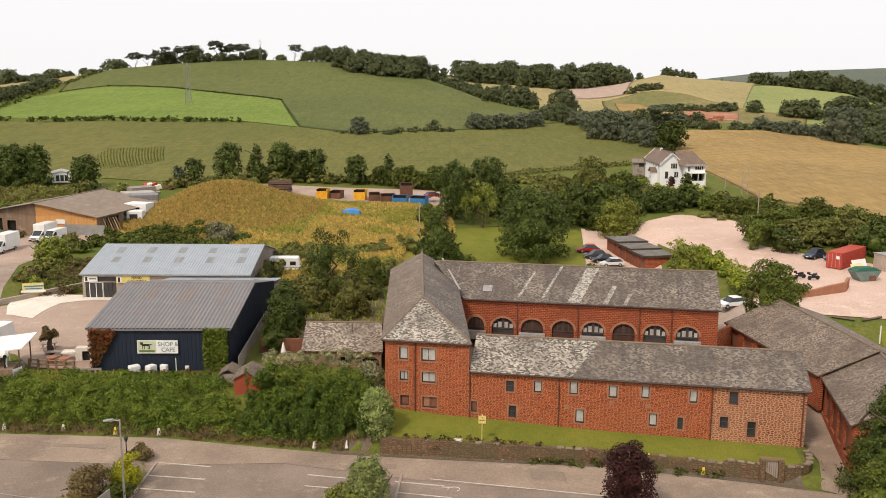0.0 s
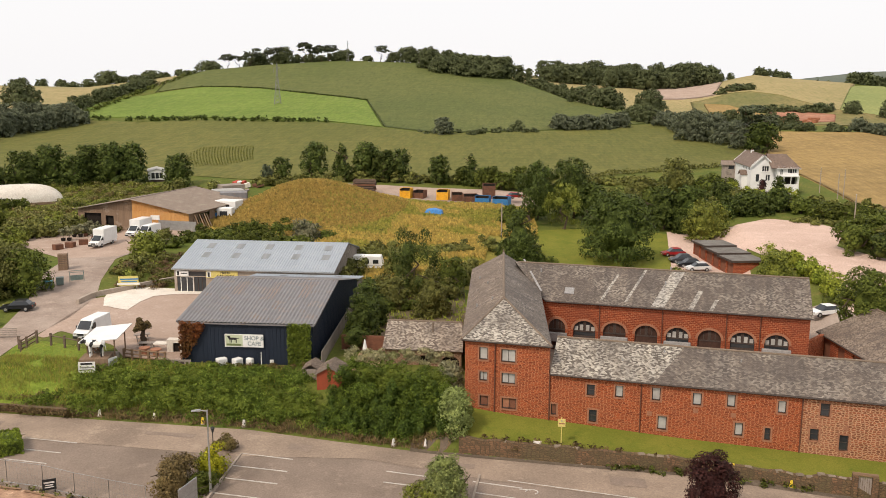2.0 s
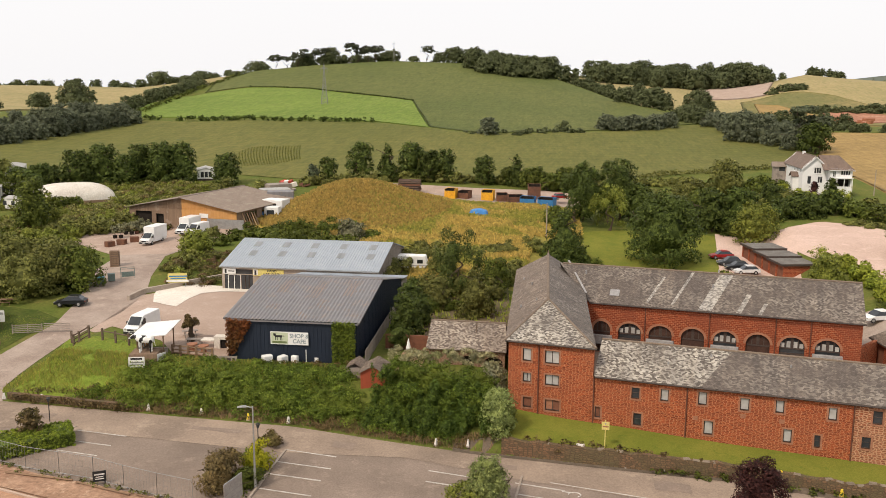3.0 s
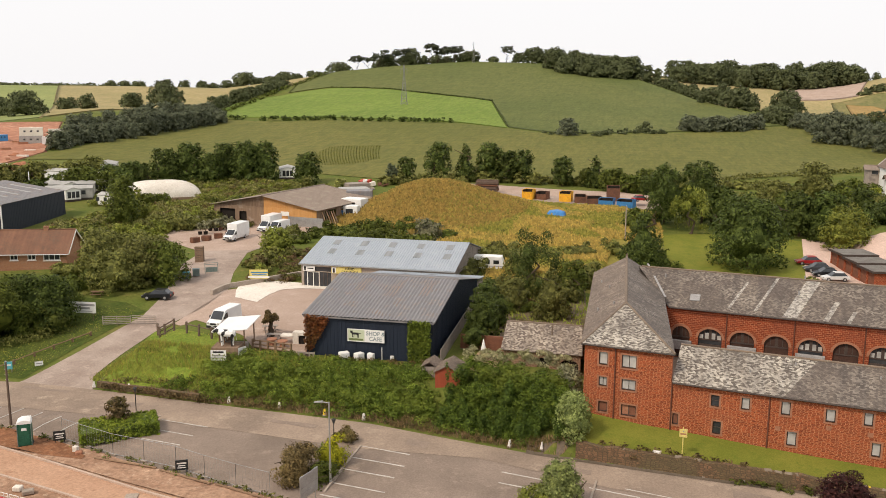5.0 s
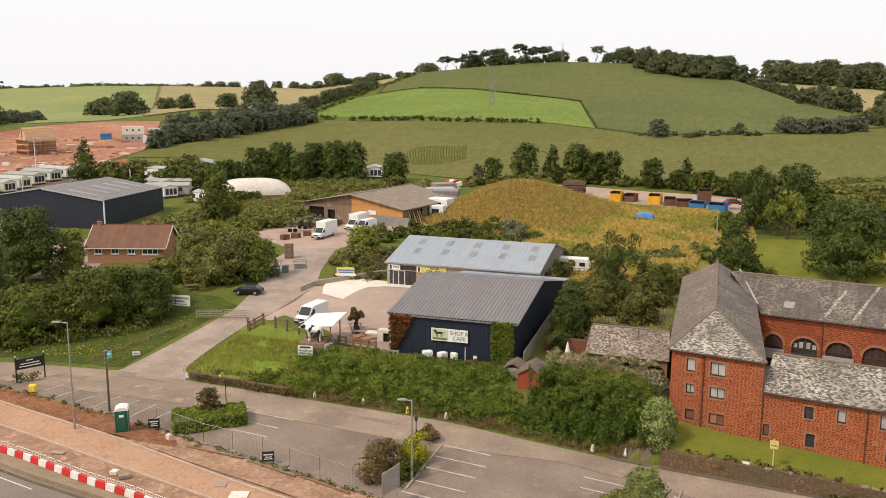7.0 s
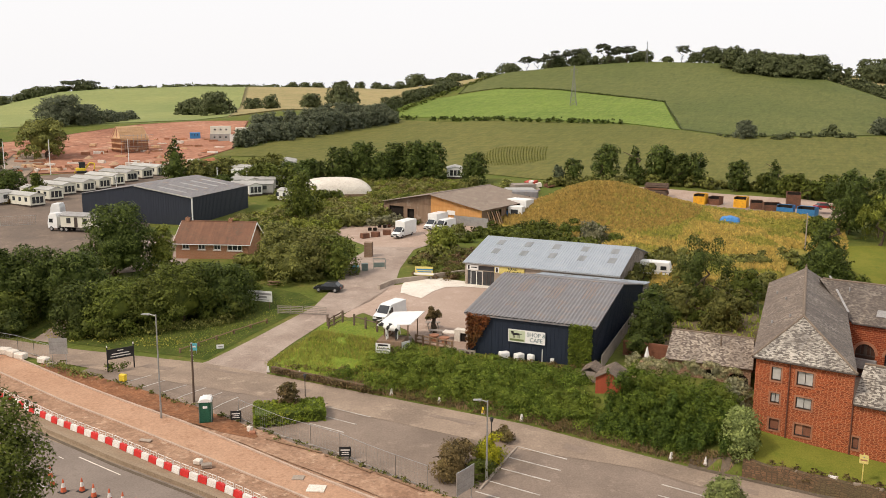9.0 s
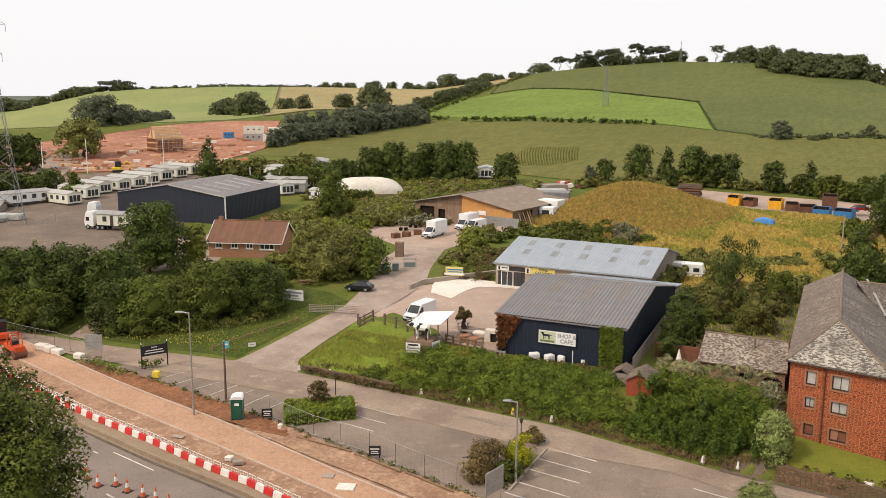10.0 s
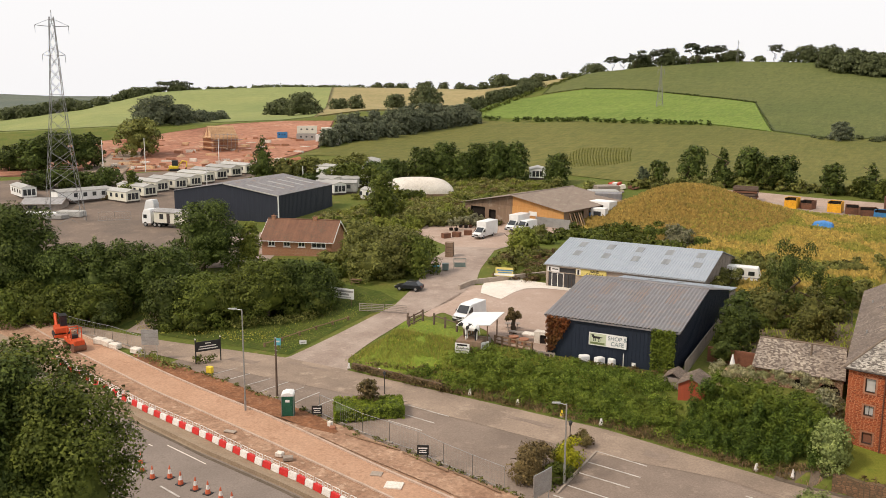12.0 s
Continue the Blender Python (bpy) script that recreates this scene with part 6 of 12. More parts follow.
def simple_house(name, label, m, L, D, base, ez, rz, wall_mat, roof_mat, wins, over=0.35, category="house", trim="white", chimneys=(), drop=1.0, style="glass"):
    """A house with its ridge along x; wins: (side, at, width, z over base, height, bars)."""
    b = thing(name, label, category, "", m)
    z0 = base - drop
    sides = {"s": ((0, 0), (L, 0)), "e": ((L, 0.302), (L, D)), "n": ((L - 0.3, D), (0.3, D)), "w": ((0, D), (0, 0.302))}
    for k, (p, q) in sides.items():
        hs = [(w[1], w[1] + w[2], base + w[3], base + w[3] + w[4]) for w in wins if w[0] == k]
        bm = wall(bmesh.new(), p, q, z0, ez, 0.3, hs)
        if k in "ew":
            gable_end(bm, p, q, ez, 0.5, rz - 0.12, 0.3)
        part("wall", bm, M[wall_mat], b)
        for w in wins:
            if w[0] == k:
                window(b, p, q, w[1], w[2], base + w[3], w[4], w[5], style, None, 0.04, 1, trim, t=0.13 if trim == "white" else 0.075)
                part("sill", boxes((w[1] - 0.1, w[1] + w[2] + 0.1, -0.12, -0.002, base + w[3] - 0.12, base + w[3] - 0.002)), M[trim], b, "", Matrix.Translation((p[0], p[1], 0)) @ Matrix.Rotation(math.atan2(q[1] - p[1], q[0] - p[0]), 4, "Z"))
    o = over
    k = (rz - ez) / (D / 2) * o
    part("roof_slope", slab(bmesh.new(), [(-o, -o, ez - k), (L + o, -o, ez - k), (L + o, D / 2, rz), (-o, D / 2, rz)], 0.14), M[roof_mat], b)
    part("roof_slope", slab(bmesh.new(), [(L + o, D + o, ez - k), (-o, D + o, ez - k), (-o, D / 2, rz), (L + o, D / 2, rz)], 0.14), M[roof_mat], b)
    part("ridge", ridge_line((-o, D / 2, rz), (L + o, D / 2, rz), 0.12), M[roof_mat], b)
    part("gutter", boxes((-o, L + o, -o - 0.12, -o - 0.002, ez - k - 0.16, ez - k - 0.04)), M[trim], b)
    for x in (-o - 0.06, L + o + 0.002):
        part("bargeboard", slab(bmesh.new(), [(x, -o, ez - k), (x + 0.06, -o, ez - k), (x + 0.06, D / 2, rz), (x, D / 2, rz)], 0.26), M[trim], b)
        part("bargeboard", slab(bmesh.new(), [(x + 0.06, D + o, ez - k), (x, D + o, ez - k), (x, D / 2, rz), (x + 0.06, D / 2, rz)], 0.26), M[trim], b)
    for x, y, w, h in chimneys:
        c = part("chimney", boxes((x, x + w, y, y + 0.6, rz - 1.2, rz + h), (x - 0.06, x + w + 0.06, y - 0.06, y + 0.66, rz + h + 0.002, rz + h + 0.12)), M[wall_mat], b)
        part("chimney_pot", rods([((x + w / 2, y + 0.3, rz + h + 0.1), (x + w / 2, y + 0.3, rz + h + 0.4), 0.13, 0.1)], 8), M["clay_tile"], c)
    return b


simple_house("brick_house", "orange brick house with a brown tiled roof", pose(-106.4, 118.2, 0, 0, 0, 20), 13.2, 8.8, 3.0, 5.7, 8.8, "house_brick", "clay_tile",
             [("s", 1.2, 1.3, 1.35, 1.15, 1), ("s", 4.1, 1.3, 1.35, 1.15, 1), ("s", 6.9, 1.3, 1.35, 1.15, 1), ("s", 9.4, 2.7, 1.25, 1.25, 2)], 0.4, chimneys=((0.4, 4.1, 0.7, 0.45), (8.4, 4.1, 0.7, 0.4)))


def navy_barn():
    b = thing("steel_barn", "large dark blue steel barn with a grey roof", "building", "", pose(-126.9, 146.6, 0, 0, 0, 100))
    # x runs back along the east side, y runs west along the gable
    L, W, ez, rz = 26.0, 27.5, 9.4, 11.6
    part("east_wall", wall(bmesh.new(), (0.2, 0), (L, 0), 1.8, ez - 0.05, 0.2), M["navy_barn"], b)
    part("gable_wall", gable_end(wall(bmesh.new(), (0, W), (0, 0), 1.8, ez - 0.05, 0.2), (0, W), (0, 0), ez - 0.05, 0.5, rz - 0.1, 0.2), M["navy_barn"], b)
    part("back_wall", gable_end(wall(bmesh.new(), (L, 0.2), (L, W), 1.8, ez - 0.05, 0.2), (L, 0), (L, W), ez - 0.05, 0.5, rz - 0.1, 0.2), M["navy_barn"], b)
    part("west_wall", wall(bmesh.new(), (L - 0.2, W), (0.2, W), 1.8, ez - 0.05, 0.2), M["navy_barn"], b)
    ribs(b, (0, W), (0, 0), 2.8, lambda u: ez - 0.1 + (rz - ez) * (1 - abs(2 * u - 1)), 0.6, M["navy_barn"])
    ribs(b, (0, 0), (L, 0), 2.8, ez - 0.1, 0.6, M["navy_barn"])
    g = lambda x, u: (x, -0.2 + (W / 2 + 0.2) * u, ez + (rz - ez) * u)
    part("roof_slope", corrugated(g(-0.25, 0), g(L + 0.2, 0), g(L + 0.2, 1), g(-0.25, 1), 0.6, 0.07), M["sheet_grey"], b)
    part("roof_slope", corrugated((L + 0.2, W + 0.2, ez), (-0.25, W + 0.2, ez), g(-0.25, 1), g(L + 0.2, 1), 0.6, 0.07), M["sheet_grey"], b)
    for i in range(5):
        x = 3.0 + 4.6 * i
        q = [g(x, 0.25), g(x + 1.0, 0.25), g(x + 1.0, 0.75), g(x, 0.75)]
        part("rooflight", slab(bmesh.new(), [(v[0], v[1], v[2] + 0.07) for v in q], 0.02), M["pale_roof"], b, "pale translucent rooflight strip")
    part("verge_trim", slab(bmesh.new(), [(-0.4, -0.25, ez + 0.06), (-0.26, -0.25, ez + 0.06), (-0.26, W / 2, rz + 0.08), (-0.4, W / 2, rz + 0.08)], 0.25), M["pale_roof"], b)
    part("downpipe", rods([((-0.15, -0.15, 2.6), (-0.15, -0.15, ez), 0.16)], 8), M["white"], b)


navy_barn()


def timber_barn():
    b = thing("timber_barn", "wide timber barn, half clad in new orange boards", "building", "", pose(-91.8, 168.8, 0, 0, 0, -9.5))
    W, D, ez, rz = 25.6, 24.0, 8.2, 10.6
    part("old_gable_wall", wall(bmesh.new(), (0, 0), (W / 2, 0), 3.6, ez - 0.1, 0.2, [(1.5, 5.5, 4.8, 7.4), (6.5, 8.4, 4.6, 7.0)]), M["old_boards"], b)
    part("dark_opening", boxes((1.2, 8.6, 0.5, 0.6, 3.8, 7.6)), M["dark_inside"], b)
    part("old_gable_top", slab(bmesh.new(), [(0, 0.2, ez - 0.1), (W / 2, 0.2, ez - 0.1), (W / 2, 0.2, rz - 0.15)], 0.2), M["old_boards"], b)
    part("new_gable_wall", wall(bmesh.new(), (W / 2, -0.03), (W, -0.03), 3.6, ez - 0.1, 0.2), M["larch"], b, "fresh orange larch boards")
    part("new_gable_top", slab(bmesh.new(), [(W / 2 + 0.01, 0.17, ez - 0.1), (W, 0.17, ez - 0.1), (W / 2 + 0.01, 0.17, rz - 0.15)], 0.2), M["larch"], b, "fresh orange larch boards")
    ribs(b, (W / 2, -0.03), (W, -0.03), 4.6, lambda u: ez - 0.15 + (rz - ez) * (1 - u) * 0.98, 0.28, M["larch"], "board_cladding")
    ribs(b, (0, 0), (W / 2, 0), 7.4, lambda u: ez - 0.15 + (rz - ez) * u * 0.98, 0.4, M["old_boards"], "board_cladding")
    part("sliding_door", boxes((W / 2 + 6.2, W + 1.8, -0.4, -0.25, 4.3, 6.6)), M["steel"], b, "grey corrugated sheet doors")
    part("notice", boxes((W / 2 + 4.3, W / 2 + 6.3, -0.16, -0.07, 6.6, 7.5)), M["white"], b)
    part("east_wall", wall(bmesh.new(), (W, 0.2), (W, D), 3.6, ez - 0.1, 0.2, [(3, 8, 4.6, 7.6), (10, 15, 4.6, 7.6)]), M["old_boards"], b)
    part("west_wall", wall(bmesh.new(), (0, D), (0, 0.2), 3.6, ez - 0.1, 0.2), M["old_boards"], b)
    part("back_wall", wall(bmesh.new(), (W - 0.2, D), (0.2, D), 3.6, ez - 0.1, 0.2), M["old_boards"], b)
    o = 0.7
    part("roof_slope", corrugated((-o, D + o, ez - 0.05), (-o, -o, ez - 0.05), (W / 2, -o, rz), (W / 2, D + o, rz), 0.4, 0.04), M["barn_roof"], b)
    part("roof_slope", corrugated((W + o, -o, ez - 0.05), (W + o, D + o, ez - 0.05), (W / 2, D + o, rz), (W / 2, -o, rz), 0.4, 0.04), M["barn_roof"], b)
    part("ridge", ridge_line((W / 2, -o, rz + 0.03), (W / 2, D + o, rz + 0.03), 0.15), M["barn_roof"], b)
    k = thing("plank_stack", "long planks leaning on the barn's side", "planks", "", pose(-66.2, 166.0, 0))
    for i in range(7):
        part("plank", rods([((0.3 * i + 1.0, 0.5 * i, 4.6), (0.3 * i - 0.3, 0.5 * i + 0.3, 7.6), 0.12)], 4), M["new_timber"] if i % 2 else M["old_boards"], k)


timber_barn()


def white_house():
    simple_house("white_house", "white rendered two-storey house with brown tiled roofs", pose(59.3, 214.5, 0.9, 0, 0, 90), 18.0, 5.6, 10.2, 14.3, 16.9, "render", "house_tile",
                 [("n", 9.4, 1.1, 2.7, 1.2, 1), ("n", 12.4, 1.1, 2.7, 1.2, 1), ("n", 15.2, 1.1, 2.7, 1.2, 1), ("n", 10.5, 1.2, 0.3, 1.7, 1), ("w", 2.5, 1.7, 2.6, 1.5, 2), ("w", 1.1, 1.0, 0.1, 2.0, 0), ("w", 3.4, 1.2, 0.4, 1.6, 1)], 0.4, trim="white", drop=2.6, chimneys=((11.0, 2.5, 0.7, 0.3),))
    c = thing("white_house_wing", "white rendered hip-roofed wing with a veranda and bay window", "house", "", pose(59.3, 212.4, 0.9))
    L, D, e, r = 4.9, 9.6, 14.2, 17.0
    part("wall", wall(bmesh.new(), (0, 0), (L, 0), 7.6, e, 0.3, [(2.3, 4.5, 12.7, 13.9), (0.6, 1.3, 12.3, 13.7), (1.5, 4.6, 10.1, 11.8)]), M["render"], c)
    part("wall", wall(bmesh.new(), (L, 0.302), (L, D), 7.6, e, 0.3), M["render"], c)
    part("wall", wall(bmesh.new(), (0, D), (0, 0.302), 7.6, e, 0.3), M["render"], c)
    window(c, (0, 0), (L, 0), 2.3, 2.2, 12.7, 1.2, 3, "glass", None, 0.04, 1, "white", t=0.13)
    window(c, (0, 0), (L, 0), 0.6, 0.7, 12.3, 1.4, 1, "glass", None, 0.04, 1, "white", t=0.1)
    part("veranda_back", boxes((1.4, 4.7, 1.6, 1.65, 9.6, 12.0)), M["dark_inside"], c)
    part("balcony_slab", boxes((1.2, 5.0, -0.9, -0.002, 12.0, 12.16)), M["white"], c)
    for x in (1.4, 3.0, 4.8):
        part("veranda_post", boxes((x - 0.07, x + 0.07, -0.85, -0.71, 7.6, 11.999)), M["white"], c)
    o, z = 0.45, e - 0.3
    part("roof_slope", slab(bmesh.new(), [(-1.6, -o, z), (L + o, -o, z), (L - 1.9, D / 2, r), (-1.6, D / 2, r)], 0.14), M["house_tile"], c)
    part("roof_slope", slab(bmesh.new(), [(L + o, D + o, z), (-1.6, D + o, z), (-1.6, D / 2, r), (L - 1.9, D / 2, r)], 0.14), M["house_tile"], c)
    part("hip_slope", slab(bmesh.new(), [(L + o, -o, z), (L + o, D + o, z), (L - 1.9, D / 2, r)], 0.14), M["house_tile"], c)
    part("gutter", boxes((-0.4, L + o, -o - 0.12, -o - 0.002, z - 0.14, z - 0.02)), M["white"], c)
    p = thing("porch", "small white gabled porch on the house's side", "porch", "", pose(53.7, 219.0, 0.9, 0, 0, -90))
    part("wall", wall(bmesh.new(), (-1.2, -1.4), (1.2, -1.4), 7.8, 11.9, 0.2, [(0.7, 1.7, 10.0, 11.7)]), M["render"], p)
    part("side_wall", boxes((-1.2, -1.0, -1.198, 0, 7.8, 11.9), (1.0, 1.2, -1.198, 0, 7.8, 11.9)), M["render"], p)
    part("roof", slab(slab(bmesh.new(), [(-1.5, 0, 11.8), (-1.5, -1.7, 11.8), (0, -1.7, 12.9), (0, 0, 12.9)], 0.1), [(1.5, -1.7, 11.8), (1.5, 0, 11.8), (0, 0, 12.9), (0, -1.7, 12.9)], 0.1), M["house_tile"], p)
    simple_house("timber_outhouse", "small grey timber outhouse", pose(50.6, 231, 0.4, 0, 0, -8), 3.4, 3.2, 12.2, 13.8, 14.6, "grey_boards", "barn_roof", [("s", 1.4, 1.5, 0.2, 1.5, 0)], 0.3, "shed", "grey_boards", drop=3.6)


white_house()


def garages():
    a = -78.0
    for i, (x, y, n, z) in enumerate(((30.9, 160.8, 2, 2.95), (32.05, 155.2, 2, 2.65), (33.2, 149.6, 2, 2.4))):
        b = thing("garage_block", "brick garage block with a flat felt roof and brown doors", "garage", "garages by the court", pose(x, y, 0, 0, 0, a))
        L, D = n * 2.75, 5.4
        holes = [(0.3 + 2.75 * k, 2.55 + 2.75 * k, z - 0.1, z + 2.05) for k in range(n)]
        part("front_wall", wall(bmesh.new(), (0, 0), (L, 0), z - 1.0, z + 2.4, 0.25, holes), M["brickwork"], b)
        part("end_wall", wall(bmesh.new(), (L, 0.252), (L, D), z - 1.0, z + 2.4, 0.25), M["brickwork"], b)
        part("end_wall", wall(bmesh.new(), (0, D), (0, 0.252), z - 1.0, z + 2.4, 0.25), M["brickwork"], b)
        part("back_wall", wall(bmesh.new(), (L - 0.25, D), (0.25, D), z - 1.0, z + 2.4, 0.25), M["brickwork"], b)
        for h in holes:
            door = part("garage_door", boxes((h[0] + 0.002, h[1] - 0.002, 0.12, 0.17, z - 0.1, z + 2.04)), M["door_brown"], b)
            for k in range(5):
                part("door_rib", boxes((h[0] + 0.1 + 0.42 * k, h[0] + 0.16 + 0.42 * k, 0.1, 0.118, z, z + 2.0)), M["door_brown"], door)
        part("roof", boxes((-0.2, L + 0.2, -0.3, D + 0.2, z + 2.402, z + 2.55)), M["felt"], b)
        part("fascia", boxes((-0.25, L + 0.25, -0.42, -0.302, z + 2.25, z + 2.6), (L + 0.202, L + 0.3, -0.3, D + 0.2, z + 2.25, z + 2.6)), M["dark_frame"], b)


garages()


# ---- plants ----
def clumps(blobs, each, seed, share=0.5, core=None):
    """Smaller ellipsoids set over the faces of larger ones."""
    rng = np.random.default_rng(seed)
    bl = np.repeat(np.asarray(blobs, float), each, 0)
    n = len(bl)
    d = rng.normal(size=(n, 3)) + (0, 0, 0.25)
    if core is not None:
        w = (bl[:, :3] - np.asarray(core)[:3]) / np.asarray(core)[3:]
        d = d + 0.9 * w / (np.linalg.norm(w, axis=1, keepdims=True) + 1e-6)
    d /= np.linalg.norm(d, axis=1, keepdims=True)
    c = bl[:, :3] + d * bl[:, 3:] * (0.42 + 0.34 * rng.random(n))[:, None]
    return np.concatenate([c, bl[:, 3:] * (share * (0.65 + 0.6 * rng.random(n)))[:, None]], 1)


def leaf_cloud(blobs, count, size, seed, shell=0.6, droop=0.0, core=None):
    """Leaves as small blades over a set of ellipsoids; each faces out of its clump. Returns vertices, faces and normals."""
    rng = np.random.default_rng(seed)
    bl = np.asarray(blobs, float)
    area = (bl[:, 3] * bl[:, 4] * bl[:, 5]) ** (2 / 3)
    own = rng.choice(len(bl), count, p=area / area.sum())
    d = rng.normal(size=(count, 3))
    d /= np.linalg.norm(d, axis=1, keepdims=True)
    d[:, 2] = np.where(rng.random(count) < 0.55, np.abs(d[:, 2]), d[:, 2])
    r = shell + (1.03 - shell) * rng.random(count) ** 0.5
    c = bl[own, :3] + d * bl[own, 3:] * r[:, None] + rng.normal(size=(count, 3)) * size * 0.25
    out = d.copy()
    if core is not None:
        w = (c - np.asarray(core)[:3]) / np.asarray(core)[3:]
        out = out * 0.75 + 0.55 * w / (np.linalg.norm(w, axis=1, keepdims=True) + 1e-6)
    nrm = out * 0.9 + rng.normal(size=(count, 3)) * 0.5 + (0, 0, 0.25)
    nrm /= np.linalg.norm(nrm, axis=1, keepdims=True)
    t = np.cross(nrm, rng.normal(size=(count, 3)))
    t /= np.linalg.norm(t, axis=1, keepdims=True)
    b = np.cross(nrm, t)
    s = size * (0.5 + 0.8 * rng.random(count) ** 1.4)[:, None]
    if droop:
        b = b * (1 - droop) + np.array([0, 0, -1.0]) * droop * 1.8
        t = t * 0.6
    q = np.stack([c - t * s * 0.55 - b * s * 0.35, c + t * s * 0.6 - b * s * 0.3 - nrm * s * 0.1, c + t * s * 0.05 + b * s * 0.75], 1)
    soft = out + (0, 0, 0.22) + nrm * 0.16
    soft /= np.linalg.norm(soft, axis=1, keepdims=True)
    inward = (np.cross(q[:, 1] - q[:, 0], q[:, 2] - q[:, 0]) * soft).sum(1) < 0
    q[inward] = q[inward][:, ::-1]
    return q.reshape(-1, 3), np.arange(count * 3).reshape(-1, 3), np.repeat(soft, 3, 0)


def trunk_mesh(name, top, r, limbs, seed):
    rng = random.Random(seed)
    bm = bmesh.new()
    pts = [Vector((0, 0, -0.4))]
    for i in range(4):
        pts.append(Vector((rng.uniform(-0.12, 0.12) * (i + 1), rng.uniform(-0.12, 0.12) * (i + 1), top * (i + 1) / 4)))
    for i in range(4):
        rod(bm, pts[i], pts[i + 1], r * (1 - 0.2 * i), r * (1 - 0.2 * (i + 1)), 8)
    for i in range(limbs):
        k = rng.uniform(0.4, 0.95)
        a = rng.uniform(0, 6.28)
        p = pts[0].lerp(pts[4], k)
        rod(bm, p, p + Vector((math.cos(a) * top * 0.18, math.sin(a) * top * 0.18, top * 0.22)), r * 0.45, r * 0.12, 5)
    return mesh_of(name, bm, M["bark"])


def crown_blobs(kind, seed):
    """Ellipsoids of a crown in a plant 1 m high and 1 m wide."""
    rng = random.Random(seed)
    u = rng.uniform
    out = []
    if kind == "broad":
        out += [(0, 0, 0.5, 0.3, 0.3, 0.36), (0.04, 0.02, 0.86, 0.15, 0.15, 0.12), (-0.1, -0.1, 0.76, 0.18, 0.18, 0.15)]
        for i in range(28):
            a, z = 2.4 * i + u(-0.5, 0.5), 0.12 + 0.78 * (i + u(0, 1)) / 28
            k = math.sqrt(max(0.06, 1 - ((z - 0.46) / 0.5) ** 2)) * 0.34
            s = u(0.12, 0.19)
            out.append((math.cos(a) * k, math.sin(a) * k, z, s, s, s * 0.8))
    elif kind == "full":
        out += [(0, 0, 0.42, 0.34, 0.34, 0.36), (0.05, 0, 0.84, 0.17, 0.17, 0.13), (-0.12, 0.08, 0.72, 0.2, 0.2, 0.16), (0.1, -0.14, 0.7, 0.2, 0.2, 0.16)]
        for i in range(38):
            a, z = 2.4 * i + u(-0.4, 0.4), 0.05 + 0.83 * (i + u(0, 1)) / 38
            k = 0.34 * math.sqrt(max(0.03, 1 - max(0, (z - 0.22) / 0.76) ** 1.7))
            s = u(0.13, 0.19)
            out.append((math.cos(a) * k, math.sin(a) * k, z, s, s, s * 0.8))
    elif kind == "bush":
        for i in range(11):
            a, k = u(0, 6.28), u(0, 0.34)
            s = u(0.16, 0.27)
            z = u(0.15, 0.78 - k * 0.9)
            out.append((math.cos(a) * k, math.sin(a) * k, z, s, s, s))
    elif kind == "tall":
        for i in range(10):
            z = 0.14 + 0.078 * i
            k = 0.42 * math.sin(min(1, (1 - z) * 1.6 + 0.15) * 1.57)
            out.append((u(-0.1, 0.1), u(-0.1, 0.1), z, k * 0.85, k * 0.85, 0.11))
    elif kind == "conifer":
        for i in range(46):
            z = 0.06 + 0.88 * (i / 45) ** 1.25
            k, a = 0.42 * (1 - z) ** 0.8 + 0.01, 2.4 * i + u(-0.3, 0.3)
            s = 0.06 + 0.1 * (1 - z)
            out.append((math.cos(a) * k, math.sin(a) * k, z, s, s, s * 0.7))
            if i % 3 == 0:
                out.append((math.cos(a) * k * 0.4, math.sin(a) * k * 0.4, z, k * 0.7 + 0.02, k * 0.7 + 0.02, 0.1))
    elif kind == "pine":
        for i in range(10):
            a, z = 2.4 * i + u(-0.5, 0.5), u(0.62, 0.95)
            k = u(0.08, 0.36)
            s = u(0.12, 0.2)
            out.append((math.cos(a) * k, math.sin(a) * k, z, s * 1.35, s * 1.35, s * 0.4))
    elif kind == "willow":
        for i in range(22):
            a, z = u(0, 6.28), u(0.15, 0.88)
            k = 0.36 * math.sqrt(max(0.06, 1 - ((z - 0.42) / 0.55) ** 2))
            out.append((math.cos(a) * k, math.sin(a) * k, z, u(0.11, 0.18), u(0.11, 0.18), u(0.12, 0.2)))
    return out


TRUNKS = {}
for kind, top in (("broad", 0.6), ("full", 0.6), ("bush", 0.5), ("tall", 0.7), ("conifer", 0.85), ("pine", 0.85), ("willow", 0.55)):
    for v in range(3):
        TRUNKS[kind, v] = trunk_mesh(kind + "_trunk", top, 0.035 if kind != "pine" else 0.02, 4 if kind not in ("conifer", "bush") else 0, len(kind) * 7 + v)


CORES = {"full": (0.42, 0.28, 0.32), "broad": (0.5, 0.24, 0.27), "bush": (0.3, 0.22, 0.2), "tall": (0.48, 0.22, 0.34), "conifer": (0.38, 0.3, 0.36)}


